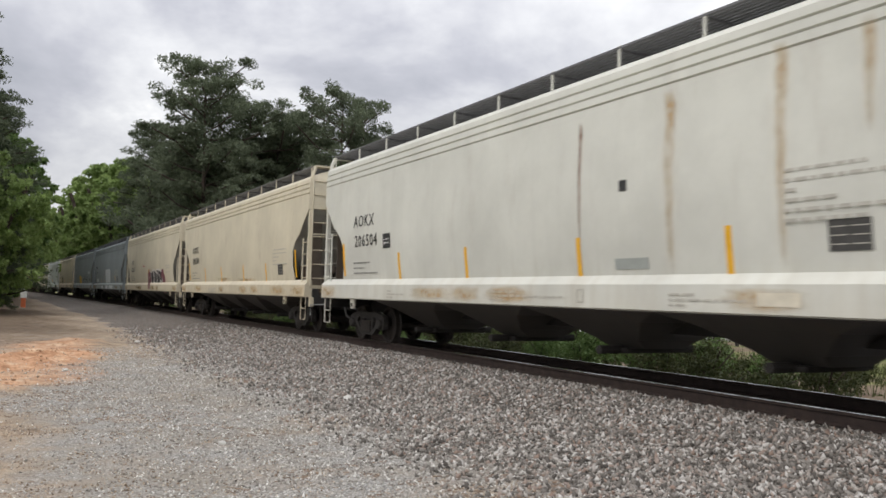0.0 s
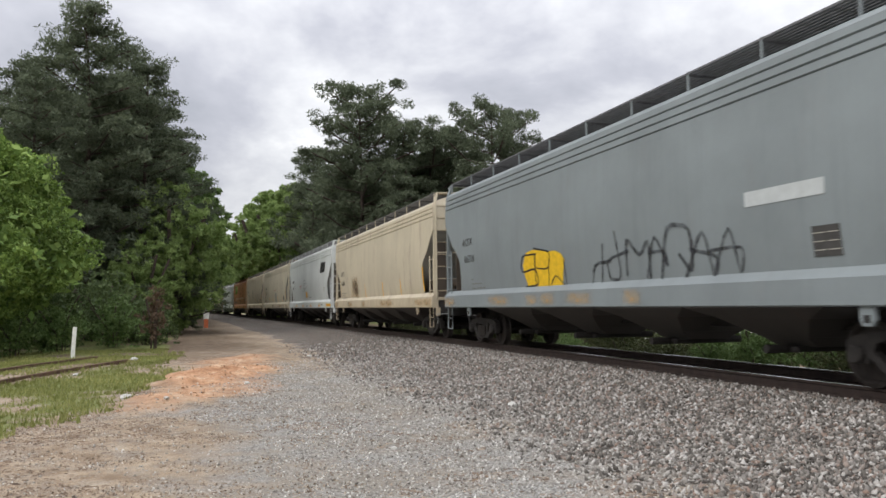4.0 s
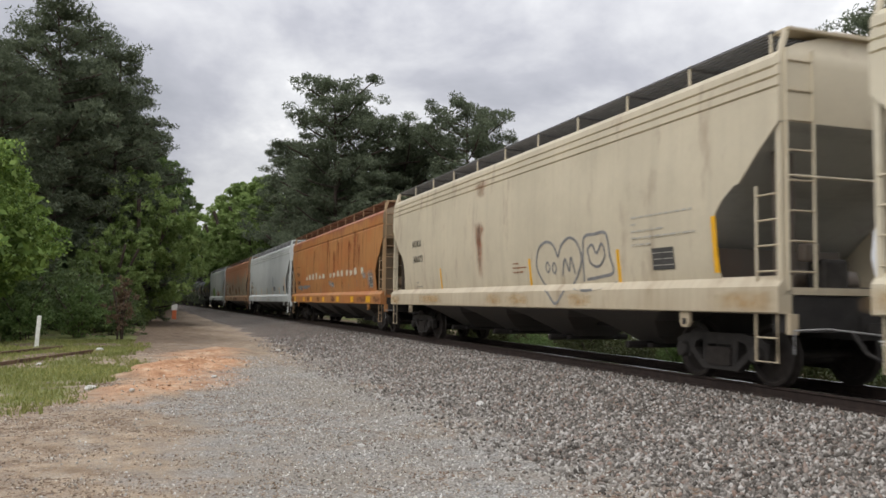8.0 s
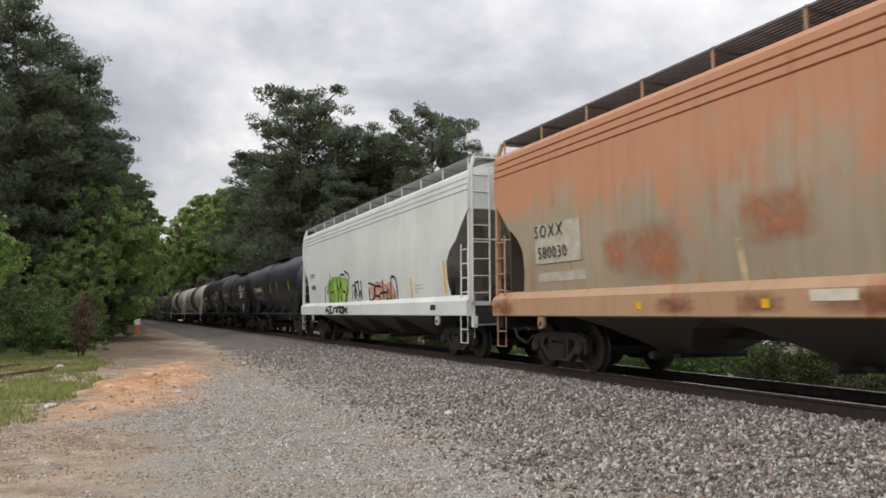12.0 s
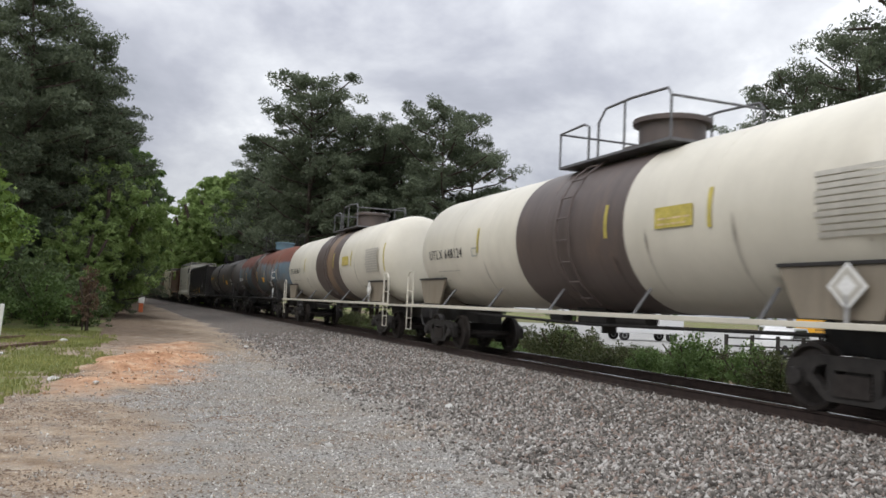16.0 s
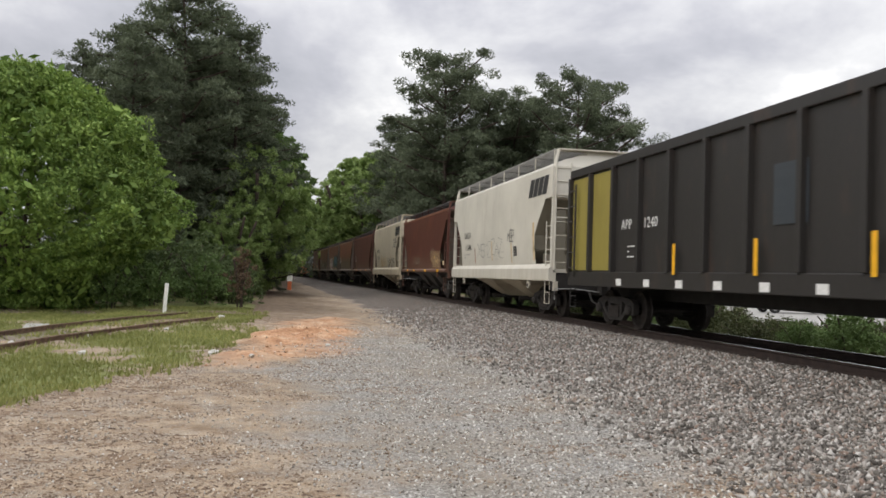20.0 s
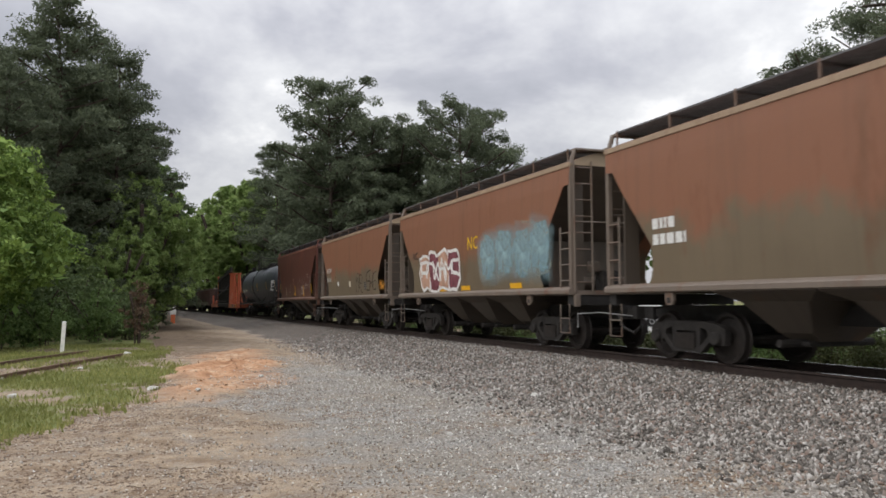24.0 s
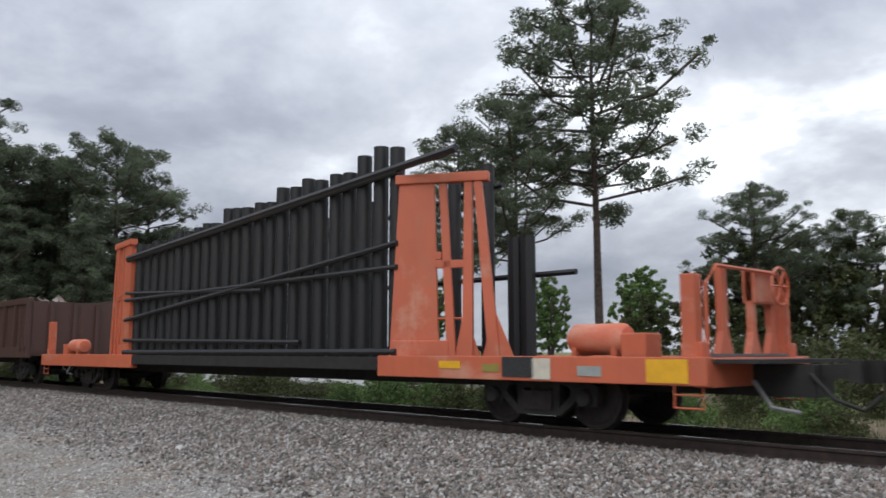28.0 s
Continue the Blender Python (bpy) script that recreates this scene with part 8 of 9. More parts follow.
s = hop(11, "faded salmon covered hopper with grey worn patches", SALMON, sill=SALMONTRIM, steel=SALMONTRIM, slope=ENDGRIMESHADE, end_sheet=ENDTAN)
s.plate(2.9, 2.52, 1.75, 0.78, WORNPLATE, "number_plate")
word(s.car, s.w, "SOXX", s.y(2.6), 2.76, 0.36, M_LETTER, 1.3, off=0.032)
word(s.car, s.w, "580030", s.y(2.72), 2.33, 0.34, M_LETTER, 1.15, off=0.032)
s.plate(2.95, 1.86, 1.8, 0.18, WORNPLATE, "number_plate")
s.bar(7.9, 1.87, 0.62, 0.12, RUSTPALE, 5)
s.plate(9.5, 1.36, 0.7, 0.14, CREAMPLATE)
s.data_panel(17.85, 1.96, 0.4, 0.5)
s.plate(16.3, 1.84, 0.4, 0.25, CREAMPLATE)
for u in (5.6, 8.4):
    s.plate(u, 1.27, 0.14, 0.12, M_YELLOW, "reflector")
for k, (u, z, a, b) in enumerate(((6.0, 2.1, 1.4, 0.8), (8.6, 2.4, 1.2, 0.6), (11.8, 2.0, 1.8, 0.6), (14.5, 2.1, 1.2, 0.7), (4.9, 2.2, 0.8, 0.6))):
    s.fill(u, z, a * 1.3, b * 1.5, SOFTSALMON, 160 + k, 0.012)

s = hop(12, "white covered hopper with green and pink graffiti", WHITE, board_mat=M_STEEL)
reporting(s, "UTCX", "49488", 2.3, 2.75, 0.28)
s.fill(6.6, 2.0, 3.8, 1.25, SPRAYGREEN, 61)
s.scrawl(6.6, 2.0, 3.8, 1.2, SPRAYBLACK, 62, 6, 0.035)
s.scrawl(9.4, 1.9, 1.2, 0.7, SPRAYBLACK, 63, 4, 0.03)
s.fill(12.5, 1.62, 3.0, 1.15, SPRAYPINK, 64)
s.scrawl(12.5, 1.62, 3.0, 1.15, SPRAYBLACK, 65, 5, 0.035)
s.scrawl(6.6, 1.26, 3.4, 0.25, SPRAYBLACK, 66, 7, 0.04)
five_bars(s, (15.3,), 1.89, 0, (18.0,))
s.print(16.0, 1.95, 0.7, 3, PRINTGREY, 4, 0.1)
s.plate(17.3, 1.3, 0.4, 0.14, M_LETTER)

# grime and rust along the sills and lower sheets of the long hoppers
sill_rnd = random.Random(61)
for k, (car, _) in enumerate(TRAIN):
    if k in (6, 10, 12):
        continue
    sd = Side((car, lambda z: 1.627), length_of(k))
    for j in range(5):
        sd.fill(sill_rnd.uniform(1.0, 2 * sd.h - 1.0), 1.27, sill_rnd.uniform(0.8, 2.6), 0.34, SOFTPALE if k not in (9, 11) else SOFTRUST, 300 + 10 * k + j, 0.004)
    for e in (0.5, 2 * sd.h - 0.7):
        sd.fill(e, 1.26, 1.5, 0.36, SOFTRUST if k in (9, 11) else SOFTPALE, 400 + k, 0.006)

# tank cars
def tank_marks(s, number, us=(), z=2.55, mat=M_LETTERW, mark="CAOX", u=2.75, size=0.34):
    s.word(mark + " " + number, u, z, size, mat, 1.08)
    s.print(u + 0.1, z - 0.45, 1.6, 3, mat, 5, 0.13)
    for q in us:
        s.bar(q, 2.55, 0.55, 0.09)


def placard(s, u, z, mat=M_LETTERW, a=0.32):
    p = part("placard", plate_mesh(a, a), mat, s.car, "white diamond placard", on_side(lambda q: 1.44, s.y(u), z, 0.012) @ pose(0, 0, 0, 0, 0, 45))
    part("placard_holder", tubed([(-1.46, s.y(u), 1.15), (-1.45, s.y(u), z - 0.1)], 0.03, 5), M_STEEL, s.car)


s = tnk(13, "glossy black tank car with yellow reflectors", TANKBLACK, dome_y=-0.3, over=0.12, radius=1.53, zc=2.76)
tank_marks(s, "200214", (1.2, 4.3, 7.0, 9.0, 12.2))
s = tnk(14, "glossy black tank car with white chemical lettering", TANKBLACK, dome_y=-0.4, over=0.12, radius=1.5, zc=2.68)
tank_marks(s, "209318", (4.25, 7.0, 9.0))
for u in (1.15, 12.25):
    s.bar(u, 2.6, 1.0, 0.13)
for k, tx in enumerate(("SODIUM", "HYDROXIDE", "SOLUTION")):
    s.word(tx, 10.15, 2.78 - 0.25 * k, 0.20, M_LETTERW)
s.print(10.2, 2.98, 0.8, 1, M_LETTERW, 3, 0.1, 0.14)
s.print(11.5, 2.82, 1.35, 7, M_LETTERW, 6, 0.095, 0.06)
placard(s, 11.75, 1.6, M_LETTERW, 0.42)
s.plate(5.05, 1.66, 0.75, 0.30, M_YELLOW, "warning_plate")
s.plate(5.6, 1.90, 0.42, 0.5, M_LETTERW, "paper_panel")
s.print(7.0, 1.9, 0.8, 4, M_LETTERW, 6, 0.1)
s.plate(12.5, 1.88, 0.45, 0.42, M_LETTERW, "paper_panel")
s = tnk(15, "black tank car with a yellow warning panel", TANKBLACK, dome_y=-0.85, over=0.12, radius=1.56, zc=2.84, manway=(0.52, 0.62, 0.52))
tank_marks(s, "300385", (5.15, 7.65, 9.6), 2.54, M_LETTERW, "CAOX", 3.3)
for u in (1.3, 12.5):
    s.bar(u, 2.75, 1.0, 0.13)
s.plate(9.0, 2.58, 0.62, 0.46, M_YELLOW, "warning_plate")
s.print(9.0, 2.66, 0.45, 3, M_LETTER, 4, 0.1)
s.print(11.6, 2.95, 1.1, 7, M_LETTERW, 6, 0.1, 0.05)
s.print(8.5, 2.05, 1.1, 3, M_LETTERW, 6, 0.12)
s.print(9.8, 2.3, 1.6, 1, M_LETTERW, 8, 0.12)
placard(s, 11.35, 1.85, M_LETTERW)
for k, (tx, sz) in enumerate((("CAOX 300385", 0.20), ("CAPT", 0.10), ("CAPT", 0.10), ("CAPT", 0.10))):
    part("head_lettering", words_mesh(tx, sz), M_LETTERW, s.car, "", pose(-0.2 if not k else -0.5, -s.h - 0.07, 3.30 - 0.16 * k - 0.02, 90, 0, 0))
s.plate(12.4, 2.0, 0.2, 0.5, M_LETTERW, "paper_panel")
for k, num in ((16, "648124"), (17, "648117")):
    s = tnk(k, "white tank car with a brown stained centre band", TANKWHITE, dome_y=-1.95, plat=(-1.3, 2.5), radius=1.53, zc=2.74, manway=(0.62, 0.60, 0.74), dome=TANKBAND, saddle_mat=BOLSTER, rail=M_GRATE, bar=TANKWHITE, ladder_mat=TANKBAND,
            bands=[(-2.7, -0.2, TANKBAND, "stained_band"), (0.1, 1.45, TANKBAND, "stained_band"), (-0.2, 0.1, TANKBAND, "stained_band")] if k == 16 else [(-2.75, -1.6, TANKBAND, "stained_band"), (-1.6, -0.6, TANBAND, "stained_band"), (-0.6, 1.45, TANKBAND, "stained_band")])
    s.word("UTLX " + num, 3.45, 2.53, 0.36, M_LETTER, 1.15)
    s.print(3.5, 2.1, 1.5, 3, PRINTGREY, 5, 0.13)
    s.plate(13.25, 2.73, 0.95, 0.34, OLIVEMARK, "warning_plate")
    s.print(13.25, 2.8, 0.8, 3, RUSTPALE, 4, 0.09)
    for u in (5.6, 11.3, 14.1):
        s.bar(u, 2.8, 0.6, 0.09, OLIVEMARK)
    s.bar(18.3, 2.7, 0.95, 0.12, OLIVEMARK)
    for j in range(10):
        s.plate(16.8 + 0.02 * (j % 2), 3.02 - 0.085 * j, 1.5 - 0.06 * (j % 3), 0.066, PRINTGREY, "panel_line")
    for u, z0, z1, wd in ((12.5, 1.45, 2.6, 0.05), (14.6, 1.4, 2.7, 0.06), (15.3, 1.42, 1.8, 0.35), (5.9, 1.45, 2.3, 0.07), (2.2, 1.45, 1.9, 0.3), (11.5, 1.5, 2.2, 0.1)):
        s.streak(u, z0, z1, wd, SOFTDIRT, 500 + int(10 * u))
    placard(s, 16.5, 1.62, M_LETTERW, 0.42)
    part("placard_face", plate_mesh(0.34, 0.34), PRINTGREY, s.car, "", on_side(lambda q: 1.44, s.y(16.5), 1.62, 0.018) @ pose(0, 0, 0, 0, 0, 45))
    part("placard_symbol", plate_mesh(0.2, 0.2), M_LETTERW, s.car, "", on_side(lambda q: 1.44, s.y(16.5), 1.62, 0.024) @ pose(0, 0, 0, 0, 0, 45))
    s.box_mark(5.4, 2.52, 0.3, 0.22, PATCHGREY)
s = tnk(18, "worn blue tank car with a rust-red top", TANKBLUE, dome_y=-2.1, rail_up=0.18, dome=DOMEBLUE, radius=1.52, zc=2.73, manway=(0.58, 0.48, 0.62), bands=[(0.1, 1.25, TANKRUST, "rust_band"), (-0.35, 0.1, TANKBAND, "stained_band"), (-0.95, -0.35, BANDGREY, "stained_band")], ladder_mat=TANKBAND)
tank_marks(s, "48054", (), 2.36, M_LETTERW, "TELX", 2.6, 0.3)
s.print(15.9, 2.75, 1.1, 6, M_LETTERW, 6, 0.11, 0.06)
placard(s, 15.6, 1.55, M_LETTERW)
for u in (5.2, 9.9, 12.6, 16.7):
    s.bar(u, 2.5, 0.6, 0.1, RUSTPALE if u > 12 else M_YELLOW)
s.plate(12.1, 2.25, 0.55, 0.3, M_YELLOW, "warning_plate")
s.plate(14.4, 2.0, 0.5, 0.3, M_LETTERW, "paper_panel")
for k, (u, z, a, b) in enumerate(((4.5, 1.9, 3.0, 1.0), (9.5, 2.2, 1.2, 2.2), (14.5, 1.9, 4.0, 1.1), (17.5, 2.6, 1.5, 1.5))):
    s.fill(u, z, a, b, SOFTDIRT, 210 + k, 0.03)
for k, u in enumerate((4.2, 6.4, 9.4, 11.0, 13.3, 15.2, 17.2)):
    s.streak(u, 2.0, 3.5, 0.22 + 0.1 * (k % 3), RUSTMARK, 220 + k)
s = tnk(19, "sooty grey tank car with scrawled white paint", TANKGREY, dome_y=-0.45, bands=[(-7.0, -5.5, GONBLACK, "tarred_band")])
s.word("UTLX 661117", 3.3, 2.7, 0.32, M_YELLOW, 1.1)
s.print(3.4, 2.3, 1.2, 3, SPRAYGREY, 4, 0.13)
s.bar(7.0, 2.68, 0.6, 0.1)
s.bar(11.2, 2.6, 0.5, 0.1)
s.scrawl(5.9, 2.0, 0.9, 0.7, SPRAYWHITE, 81, 4, 0.02)
s.scrawl(8.0, 2.2, 0.9, 0.6, SPRAYGREY, 82, 2, 0.02)
s.plate(13.1, 2.25, 0.75, 0.34, M_YELLOW, "warning_plate")
s.plate(15.9, 2.25, 0.6, 0.4, M_LETTERW, "paper_panel")
s.plate(15.9, 2.25, 0.36, 0.24, M_LETTER, "panel_text", 0.01)

# black gondola with its olive bay at the rear
s = gon(20, "black ribbed gondola with an olive yellow end panel", GONBLACK, z0=1.12, z1=4.0, rib=1.42, end=GONBLACK)
for a, b in ((0.12, 1.35), (1.5, 2.9)):
    part("olive_panel", boxed(-0.004, 0.004, s.y(b), s.y(a), 1.4, 3.85), OLIVE, s.car, "faded olive paint", pose(-1.516, 0, 0))
s.word("APP", 3.62, 2.45, 0.33, M_LETTERW)
s.word("1240", 4.85, 2.44, 0.33, M_LETTERW)
s.print(4.0, 1.95, 0.6, 3, M_LETTERW, 4, 0.12)
for u in (6.1, 8.95, 11.7):
    plate(s.car, lambda z: 1.636, s.y(u + 0.05), 1.62, 0.11, 0.62, M_YELLOW, "reflector")
for k in range(10):
    plate(s.car, lambda z: 1.592, s.y(3.4 + 1.45 * k), 1.12, 0.28, 0.16, M_LETTERW, "reflector")
s.plate(9.75, 2.64, 0.9, 1.0, TANKSLATE, "repainted_patch")
s.plate(13.4, 2.1, 0.7, 0.4, M_LETTERW, "paper_panel")

def small_cream(k, number, seed, label):
    s = hop(k, label, WHITISH if k == 21 else CREAM2, bay_mat=CREAM, **GX2)
    reporting(s, "GACX", number, 2.75, 2.82, 0.36)
    s.emblem(12.0 if k == 21 else 11.75, 3.98, 1.8, 0.56)
    s.print(2.7, 2.05, 0.9, 2, M_LETTER, 5, 0.12)
    return s


s = small_cream(21, "11646", 5, "cream two-bay covered hopper with a black block emblem")
s.scrawl(9.1, 2.58, 0.7, 0.4, M_PRINT, 91, 3, 0.02)
s.bar(9.15, 2.0, 0.7, 0.1, RUSTPALE)
s.bar(6.6, 2.12, 0.7, 0.1, RUSTPALE)
s.bar(11.6, 2.3, 1.2, 0.16, RUSTPALE)
s.bar(4.0, 2.0, 0.6, 0.08, RUSTMARK)
s.data_panel(9.6, 2.05, 0.45, 0.4)
s.print(7.7, 2.05, 1.3, 3, PRINTGREY, 5, 0.12)
s.scrawl(6.3, 2.2, 3.6, 0.6, FADEDGREY, 92, 7, 0.013)
s = hop(22, "red-brown covered hopper with scraped graffiti", BROWN2, slope=ENDGRIMESHADE, edge=BRICKEDGE, **BR)
s.scrawl(5.0, 1.9, 2.2, 0.5, FADEDCREAM, 93, 6, 0.02)
s.fill(10.4, 1.95, 3.2, 1.2, SOFTPALE, 94, 0.02)
s.scrawl(10.4, 1.95, 2.8, 0.9, FADEDCREAM, 95, 5, 0.03)
for u in (2.4, 4.6, 8.0, 11.3):
    plate(s.car, lambda z: 1.63, s.y(u), 1.38, 0.5, 0.11, M_YELLOW, "reflector")
s.plate(12.2, 1.75, 0.4, 0.2, RUSTPALE, "reflector")
s = small_cream(23, "13010", 6, "cream two-bay covered hopper with scrawled graffiti")
s.scrawl(9.2, 1.9, 3.0, 0.62, FADEDBLACK, 97, 8, 0.03)
s.scrawl(5.6, 1.9, 2.4, 0.5, RUSTPALE, 96, 6, 0.03)
s.scrawl(5.0, 2.0, 1.6, 0.8, RUSTPALE, 98, 4, 0.04)
s.scrawl(10.9, 3.2, 1.5, 0.7, SPRAYBLACK, 99, 4, 0.03)
for u in (4.1, 6.6, 9.0, 11.5):
    s.bar(u, 2.0, 0.8, 0.1, RUSTPALE)
s = hop(24, "red-brown covered hopper with dusty sides", BROWN, slope=ENDGRIMESHADE, edge=BRICKEDGE, **BR)
s.print(2.2, 2.6, 1.0, 2, PRINTGREY, 4, 0.3, 0.2)
for u in (3.5, 7, 10.5):
    plate(s.car, lambda z: 1.63, s.y(u), 1.38, 0.5, 0.11, M_YELLOW, "reflector")
s = hop(25, "rusty tan covered hopper with dusty lower side", TAN, sill=TANTRIM, steel=TANTRIM, bay_mat=DARKBAY, end=ENDGRIMESHADE, slope=ENDGRIMESHADE, end_sheet=ENDTAN, edge=EDGEDUST, **BR)
s.print(2.2, 2.6, 1.0, 2, M_LETTERW, 4, 0.3, 0.2)
s = hop(26, "rusty orange-brown covered hopper with white and blue graffiti", TAN, sill=TANTRIM, steel=TANTRIM, bay_mat=DARKBAY, end=ENDGRIMESHADE, slope=ENDGRIMESHADE, end_sheet=ENDTAN, edge=EDGEDUST, **BR)
s.word("NC", 1.9, 2.75, 0.36, M_LETTER)
for k, u in enumerate((2.9, 3.8, 4.7, 5.6)):
    s.fill(u, 2.15, 1.25, 1.45, SPRAYWHITE, 170 + k)
    s.fill(u, 2.15, 1.05, 1.22, SPRAYPLUM if k % 2 else SPRAYPINK, 170 + k, 0.008)
s.scrawl(4.3, 2.05, 3.5, 1.0, SPRAYWHITE, 175, 6, 0.06)
s.word("NC", 7.2, 2.85, 0.55, SPRAYYELLOW)
for k, u in enumerate((8.3, 9.4, 10.5, 11.5)):
    s.fill(u, 2.4 + 0.1 * (k % 2), 1.9, 1.9, SOFTBLUE, 180 + k, 0.012 + 0.002 * k)
    s.fill(u, 2.4 + 0.1 * (k % 2), 1.0, 1.3, FADEDBLUE, 190 + k, 0.008)
s.scrawl(9.9, 2.45, 4.2, 1.2, FADEDCREAM, 185, 6, 0.035)
for u in (4.5, 6.5, 10.0):
    s.plate(u, 1.56, 0.7, 0.14, M_YELLOW, "reflector")
s = hop(27, "rusty tan covered hopper with dark outline graffiti", TAN, sill=TANTRIM, steel=TANTRIM, bay_mat=DARKBAY, end=ENDGRIMESHADE, slope=ENDGRIMESHADE, end_sheet=ENDTAN, edge=EDGEDUST, **BR)
s.word("NCUX", 1.95, 2.75, 0.32, M_LETTERW)
s.print(1.95, 2.3, 0.9, 1, PRINTGREY, 5, 0.12, 0.2)
s.scrawl(7.9, 2.05, 1.0, 0.7, FADEDBLACK, 190, 3, 0.022)
s.scrawl(9.95, 2.1, 1.4, 0.75, FADEDBLACK, 191, 3, 0.024)
s.fill(11.5, 1.85, 1.1, 0.5, SOFTOCHRE, 194, 0.01)
s.streak(3.3, 2.0, 2.5, 0.12, SOFTPALE, 198)
s.data_panel(8.9, 1.87, 0.5, 0.4)
s.plate(3.85, 2.06, 0.3, 0.2, M_LETTERW)
s.plate(6.2, 2.0, 0.3, 0.25, CREAMPLATE)
s = hop(28, "dark red covered hopper with white scrawls", BROWN2, bay_mat=DARKBAY, slope=ENDGRIMESHADE, edge=BRICKEDGE, **BR)
for u, z in ((1.3, 2.15), (6.55, 1.9), (9.2, 1.85), (11.5, 2.0)):
    s.bar(u, z, 0.6, 0.1)
s.line([(11.35, 2.65), (11.25, 2.47), (11.2, 2.29), (11.14, 2.08), (10.99, 2.05), (10.93, 2.2)], 0.017, SPRAYPALE)
for way in (((7.62, 2.39), (7.58, 2.16), (7.68, 1.91), (7.85, 1.74), (7.97, 1.65), (7.92, 1.55), (7.86, 1.48)), ((7.97, 1.65), (8.06, 1.68), (8.15, 1.66)),
            ((8.02, 2.45), (8.10, 2.59), (8.17, 2.34), (8.22, 2.11), (8.30, 2.08)), ((8.85, 2.71), (8.70, 2.66), (8.66, 2.54), (8.72, 2.34), (8.82, 2.16)),
            ((9.12, 2.65), (9.15, 2.45), (9.25, 2.25), (9.42, 2.11), (9.60, 2.0), (9.75, 2.01), (9.90, 2.14), (10.1, 2.18), (10.28, 2.2)),
            ((9.62, 2.74), (9.66, 2.54), (9.80, 2.36), (9.88, 2.14)), ((10.45, 2.85), (10.6, 2.65), (10.75, 2.57)), ((10.2, 2.0), (10.35, 2.12), (10.6, 2.15)),
            ((4.95, 2.47), (5.0, 2.25), (5.07, 2.04)), ((4.35, 1.98), (4.5, 2.0), (4.55, 1.85), (4.75, 1.83), (5.05, 1.92)), ((6.05, 2.3), (6.03, 2.55), (6.2, 2.62))):
    s.line(way, 0.016, SPRAYPALE)
s.box_mark(8.8, 1.88, 0.45, 0.42, M_LETTERW)
s.plate(6.4, 1.7, 0.3, 0.14, M_YELLOW, "reflector")
s.bar(3.4, 1.9, 0.5, 0.07, CREAMPLATE)
s = tnk(29, "slate grey tank car with white scrawl", TANKSLATE, dome_y=-0.2, plat=(-1.2, 1.75), radius=1.46, zc=2.65, manway=(0.34, 0.36, 0.36))
s.word("205780", 3.95, 2.24, 0.31, M_LETTERW, 1.05)
s.emblem(2.65, 2.24, 0.85, 0.26, M_LETTERW)
s.line([(9.45, 2.35), (9.40, 2.75), (9.6, 2.95), (9.72, 2.65), (9.8, 3.0), (9.98, 3.08), (10.05, 2.7), (10.15, 3.05), (10.35, 3.0), (10.3, 2.6), (10.5, 2.75), (10.62, 2.5), (10.4, 2.15), (10.1, 2.0), (9.75, 2.02), (9.5, 2.2), (9.45, 2.35)], 0.016, SPRAYGREY)
s.line([(9.75, 2.5), (9.95, 2.62), (10.1, 2.45), (9.9, 2.3), (9.75, 2.5)], 0.014, SPRAYGREY)
s.line([(9.9, 1.95), (9.95, 1.75), (10.1, 1.85), (10.2, 1.7)], 0.014, SPRAYGREY)
s.scrawl(6.0, 2.15, 2.2, 0.5, FADEDGREY, 202, 5, 0.02)
s.print(18.7, 2.75, 1.3, 6, SPRAYWHITE, 6, 0.13, 0.07)
for u in (5.0, 7.9):
    s.bar(u, 2.45, 0.55, 0.08, RUSTPALE)
s.bar(10.85, 2.45, 0.62, 0.11)
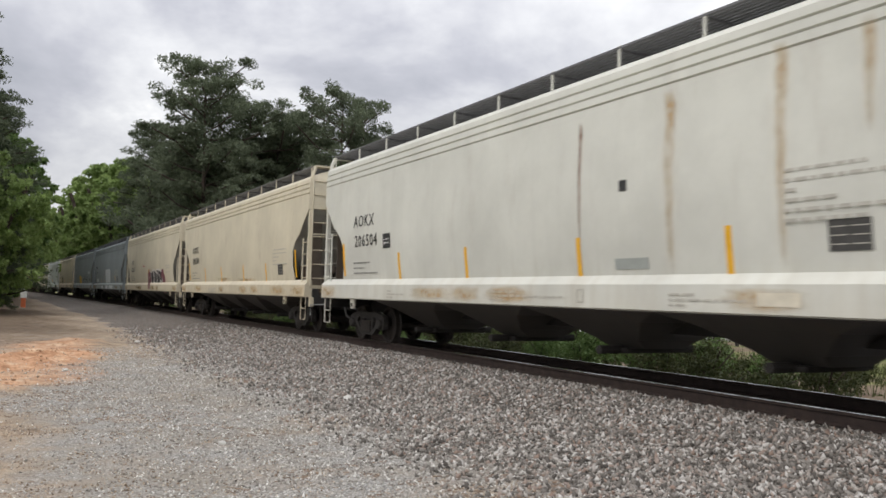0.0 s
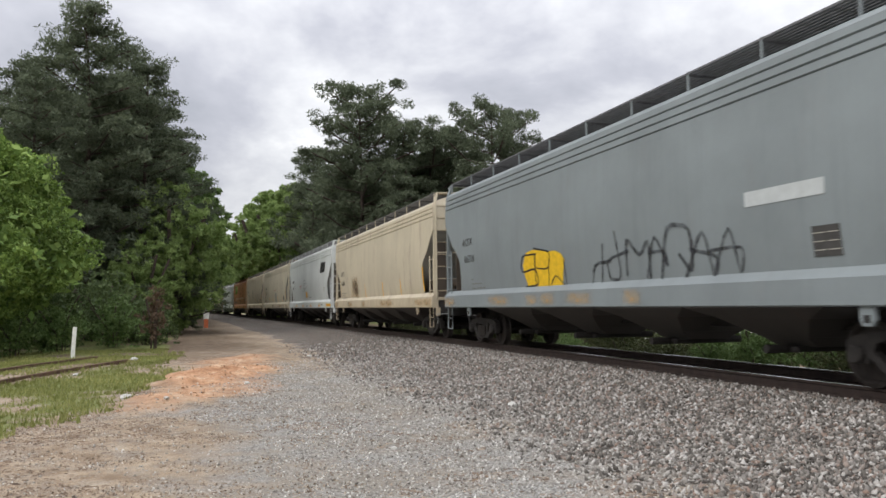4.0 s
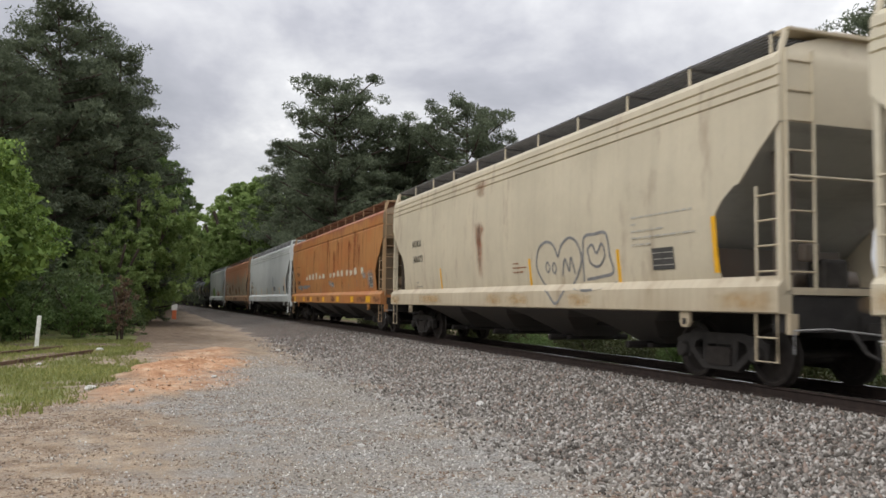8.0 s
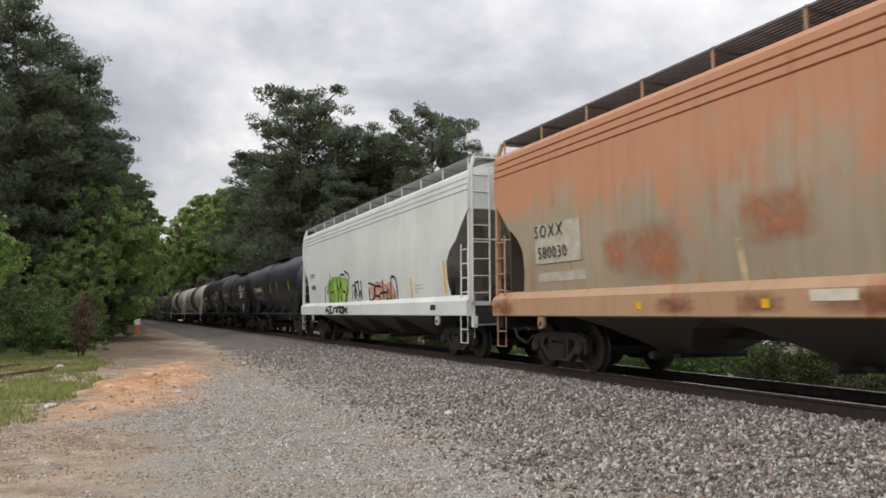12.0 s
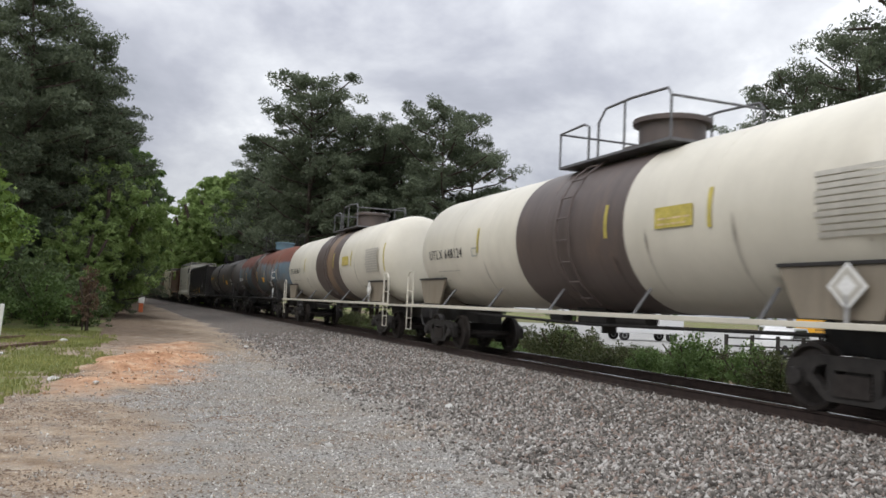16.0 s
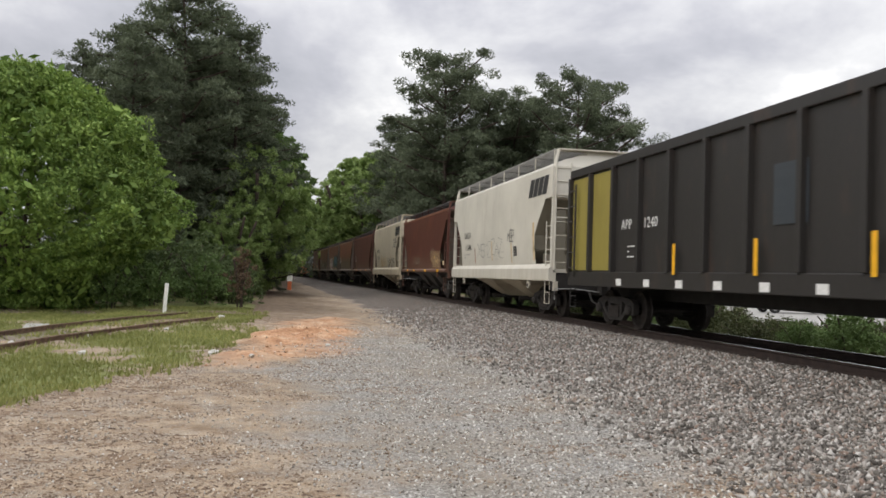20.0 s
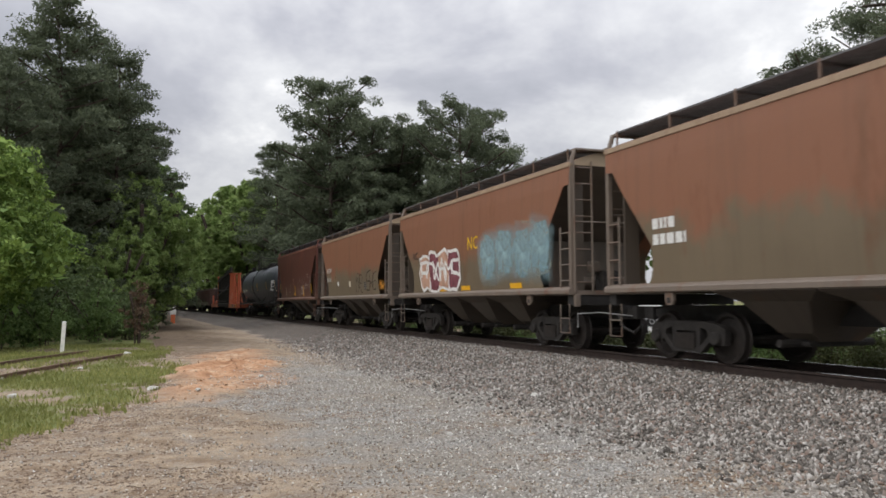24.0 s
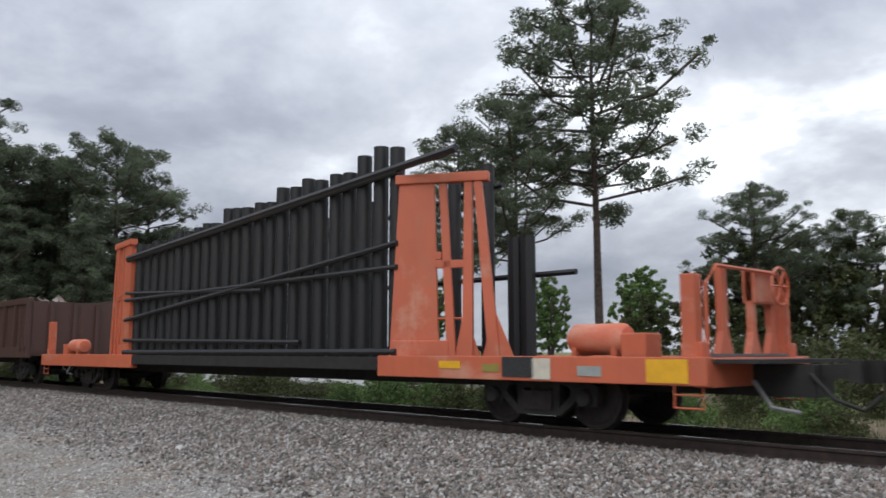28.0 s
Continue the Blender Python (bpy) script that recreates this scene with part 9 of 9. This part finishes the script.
s.print(12.2, 2.45, 1.6, 3, FADEDGREY, 7, 0.16, 0.05)
for u in (1.2, 15.6):
    s.bar(u, 2.45, 0.6, 0.1)
s.bar(19.6, 2.4, 0.8, 0.12, RUSTPALE)

# bulkhead flat car
s = Side(add(bulkhead_flat("orange bulkhead flat car loaded with tarred poles", length_of(30), FLATORANGE, POLE)), length_of(30))
n_ = length_of(30)
s.plate(n_ - 0.8 - 0.55, 0.88, 0.6, 0.30, M_YELLOW, "reflector")
s.plate(n_ - 0.8 - 3.05, 0.90, 0.62, 0.30, M_LETTER, "data_panel")
s.plate(n_ - 0.8 - 2.6, 0.88, 0.34, 0.30, CREAMPLATE, "marking")
s.plate(n_ - 0.8 - 1.75, 0.86, 0.4, 0.14, PATCHGREY, "marking")
s.plate(n_ - 5.3, 0.92, 0.5, 0.12, M_YELLOW, "reflector")
s.plate(n_ - 4.4, 0.88, 0.35, 0.12, OLIVE, "marking")
s = gon(31, "rusty gondola heaped with scrap iron", GONRUST, z1=2.9, load=SCRAP)
for k in range(32, 38):
    gon(k, "rusty brown gondola with ribbed sides" if k % 2 else "black gondola with ribbed sides", GONRUST if k % 2 else GONBLACK, z1=3.3)


# ---- what moves ----
def motions():
    for car, s0 in TRAIN:
        rows = []
        for k in range(29):
            x, y, a = track_point(s0 - travelled(k))
            rows.append((float(k), pose(x, y, RAIL_Z, 0, 0, math.degrees(a))))
        walk(car, rows)
    place = dict((car.name, s0) for car, s0 in TRAIN)
    for car, sets in WHEELSETS:
        mid = place[car.name] / SPEED
        f0, f1 = max(0, int((mid - 1.6) * FPS)), min(int(28 * FPS), int((mid + 0.6) * FPS))
        if f1 - f0 < 2:
            continue
        for ws, y in sets:
            rows = [(0.0, pose(0, y, 0.457))] if f0 > 0 else []
            for f in range(f0, f1 + 1):
                rows.append((f / FPS, pose(0, y, 0.457, math.degrees((travelled(f / FPS) - travelled(f0 / FPS)) / 0.457), 0, 0)))
            if f1 < 28 * FPS:
                rows.append((28.0, rows[-1][1]))
            walk(ws, rows)


motions()
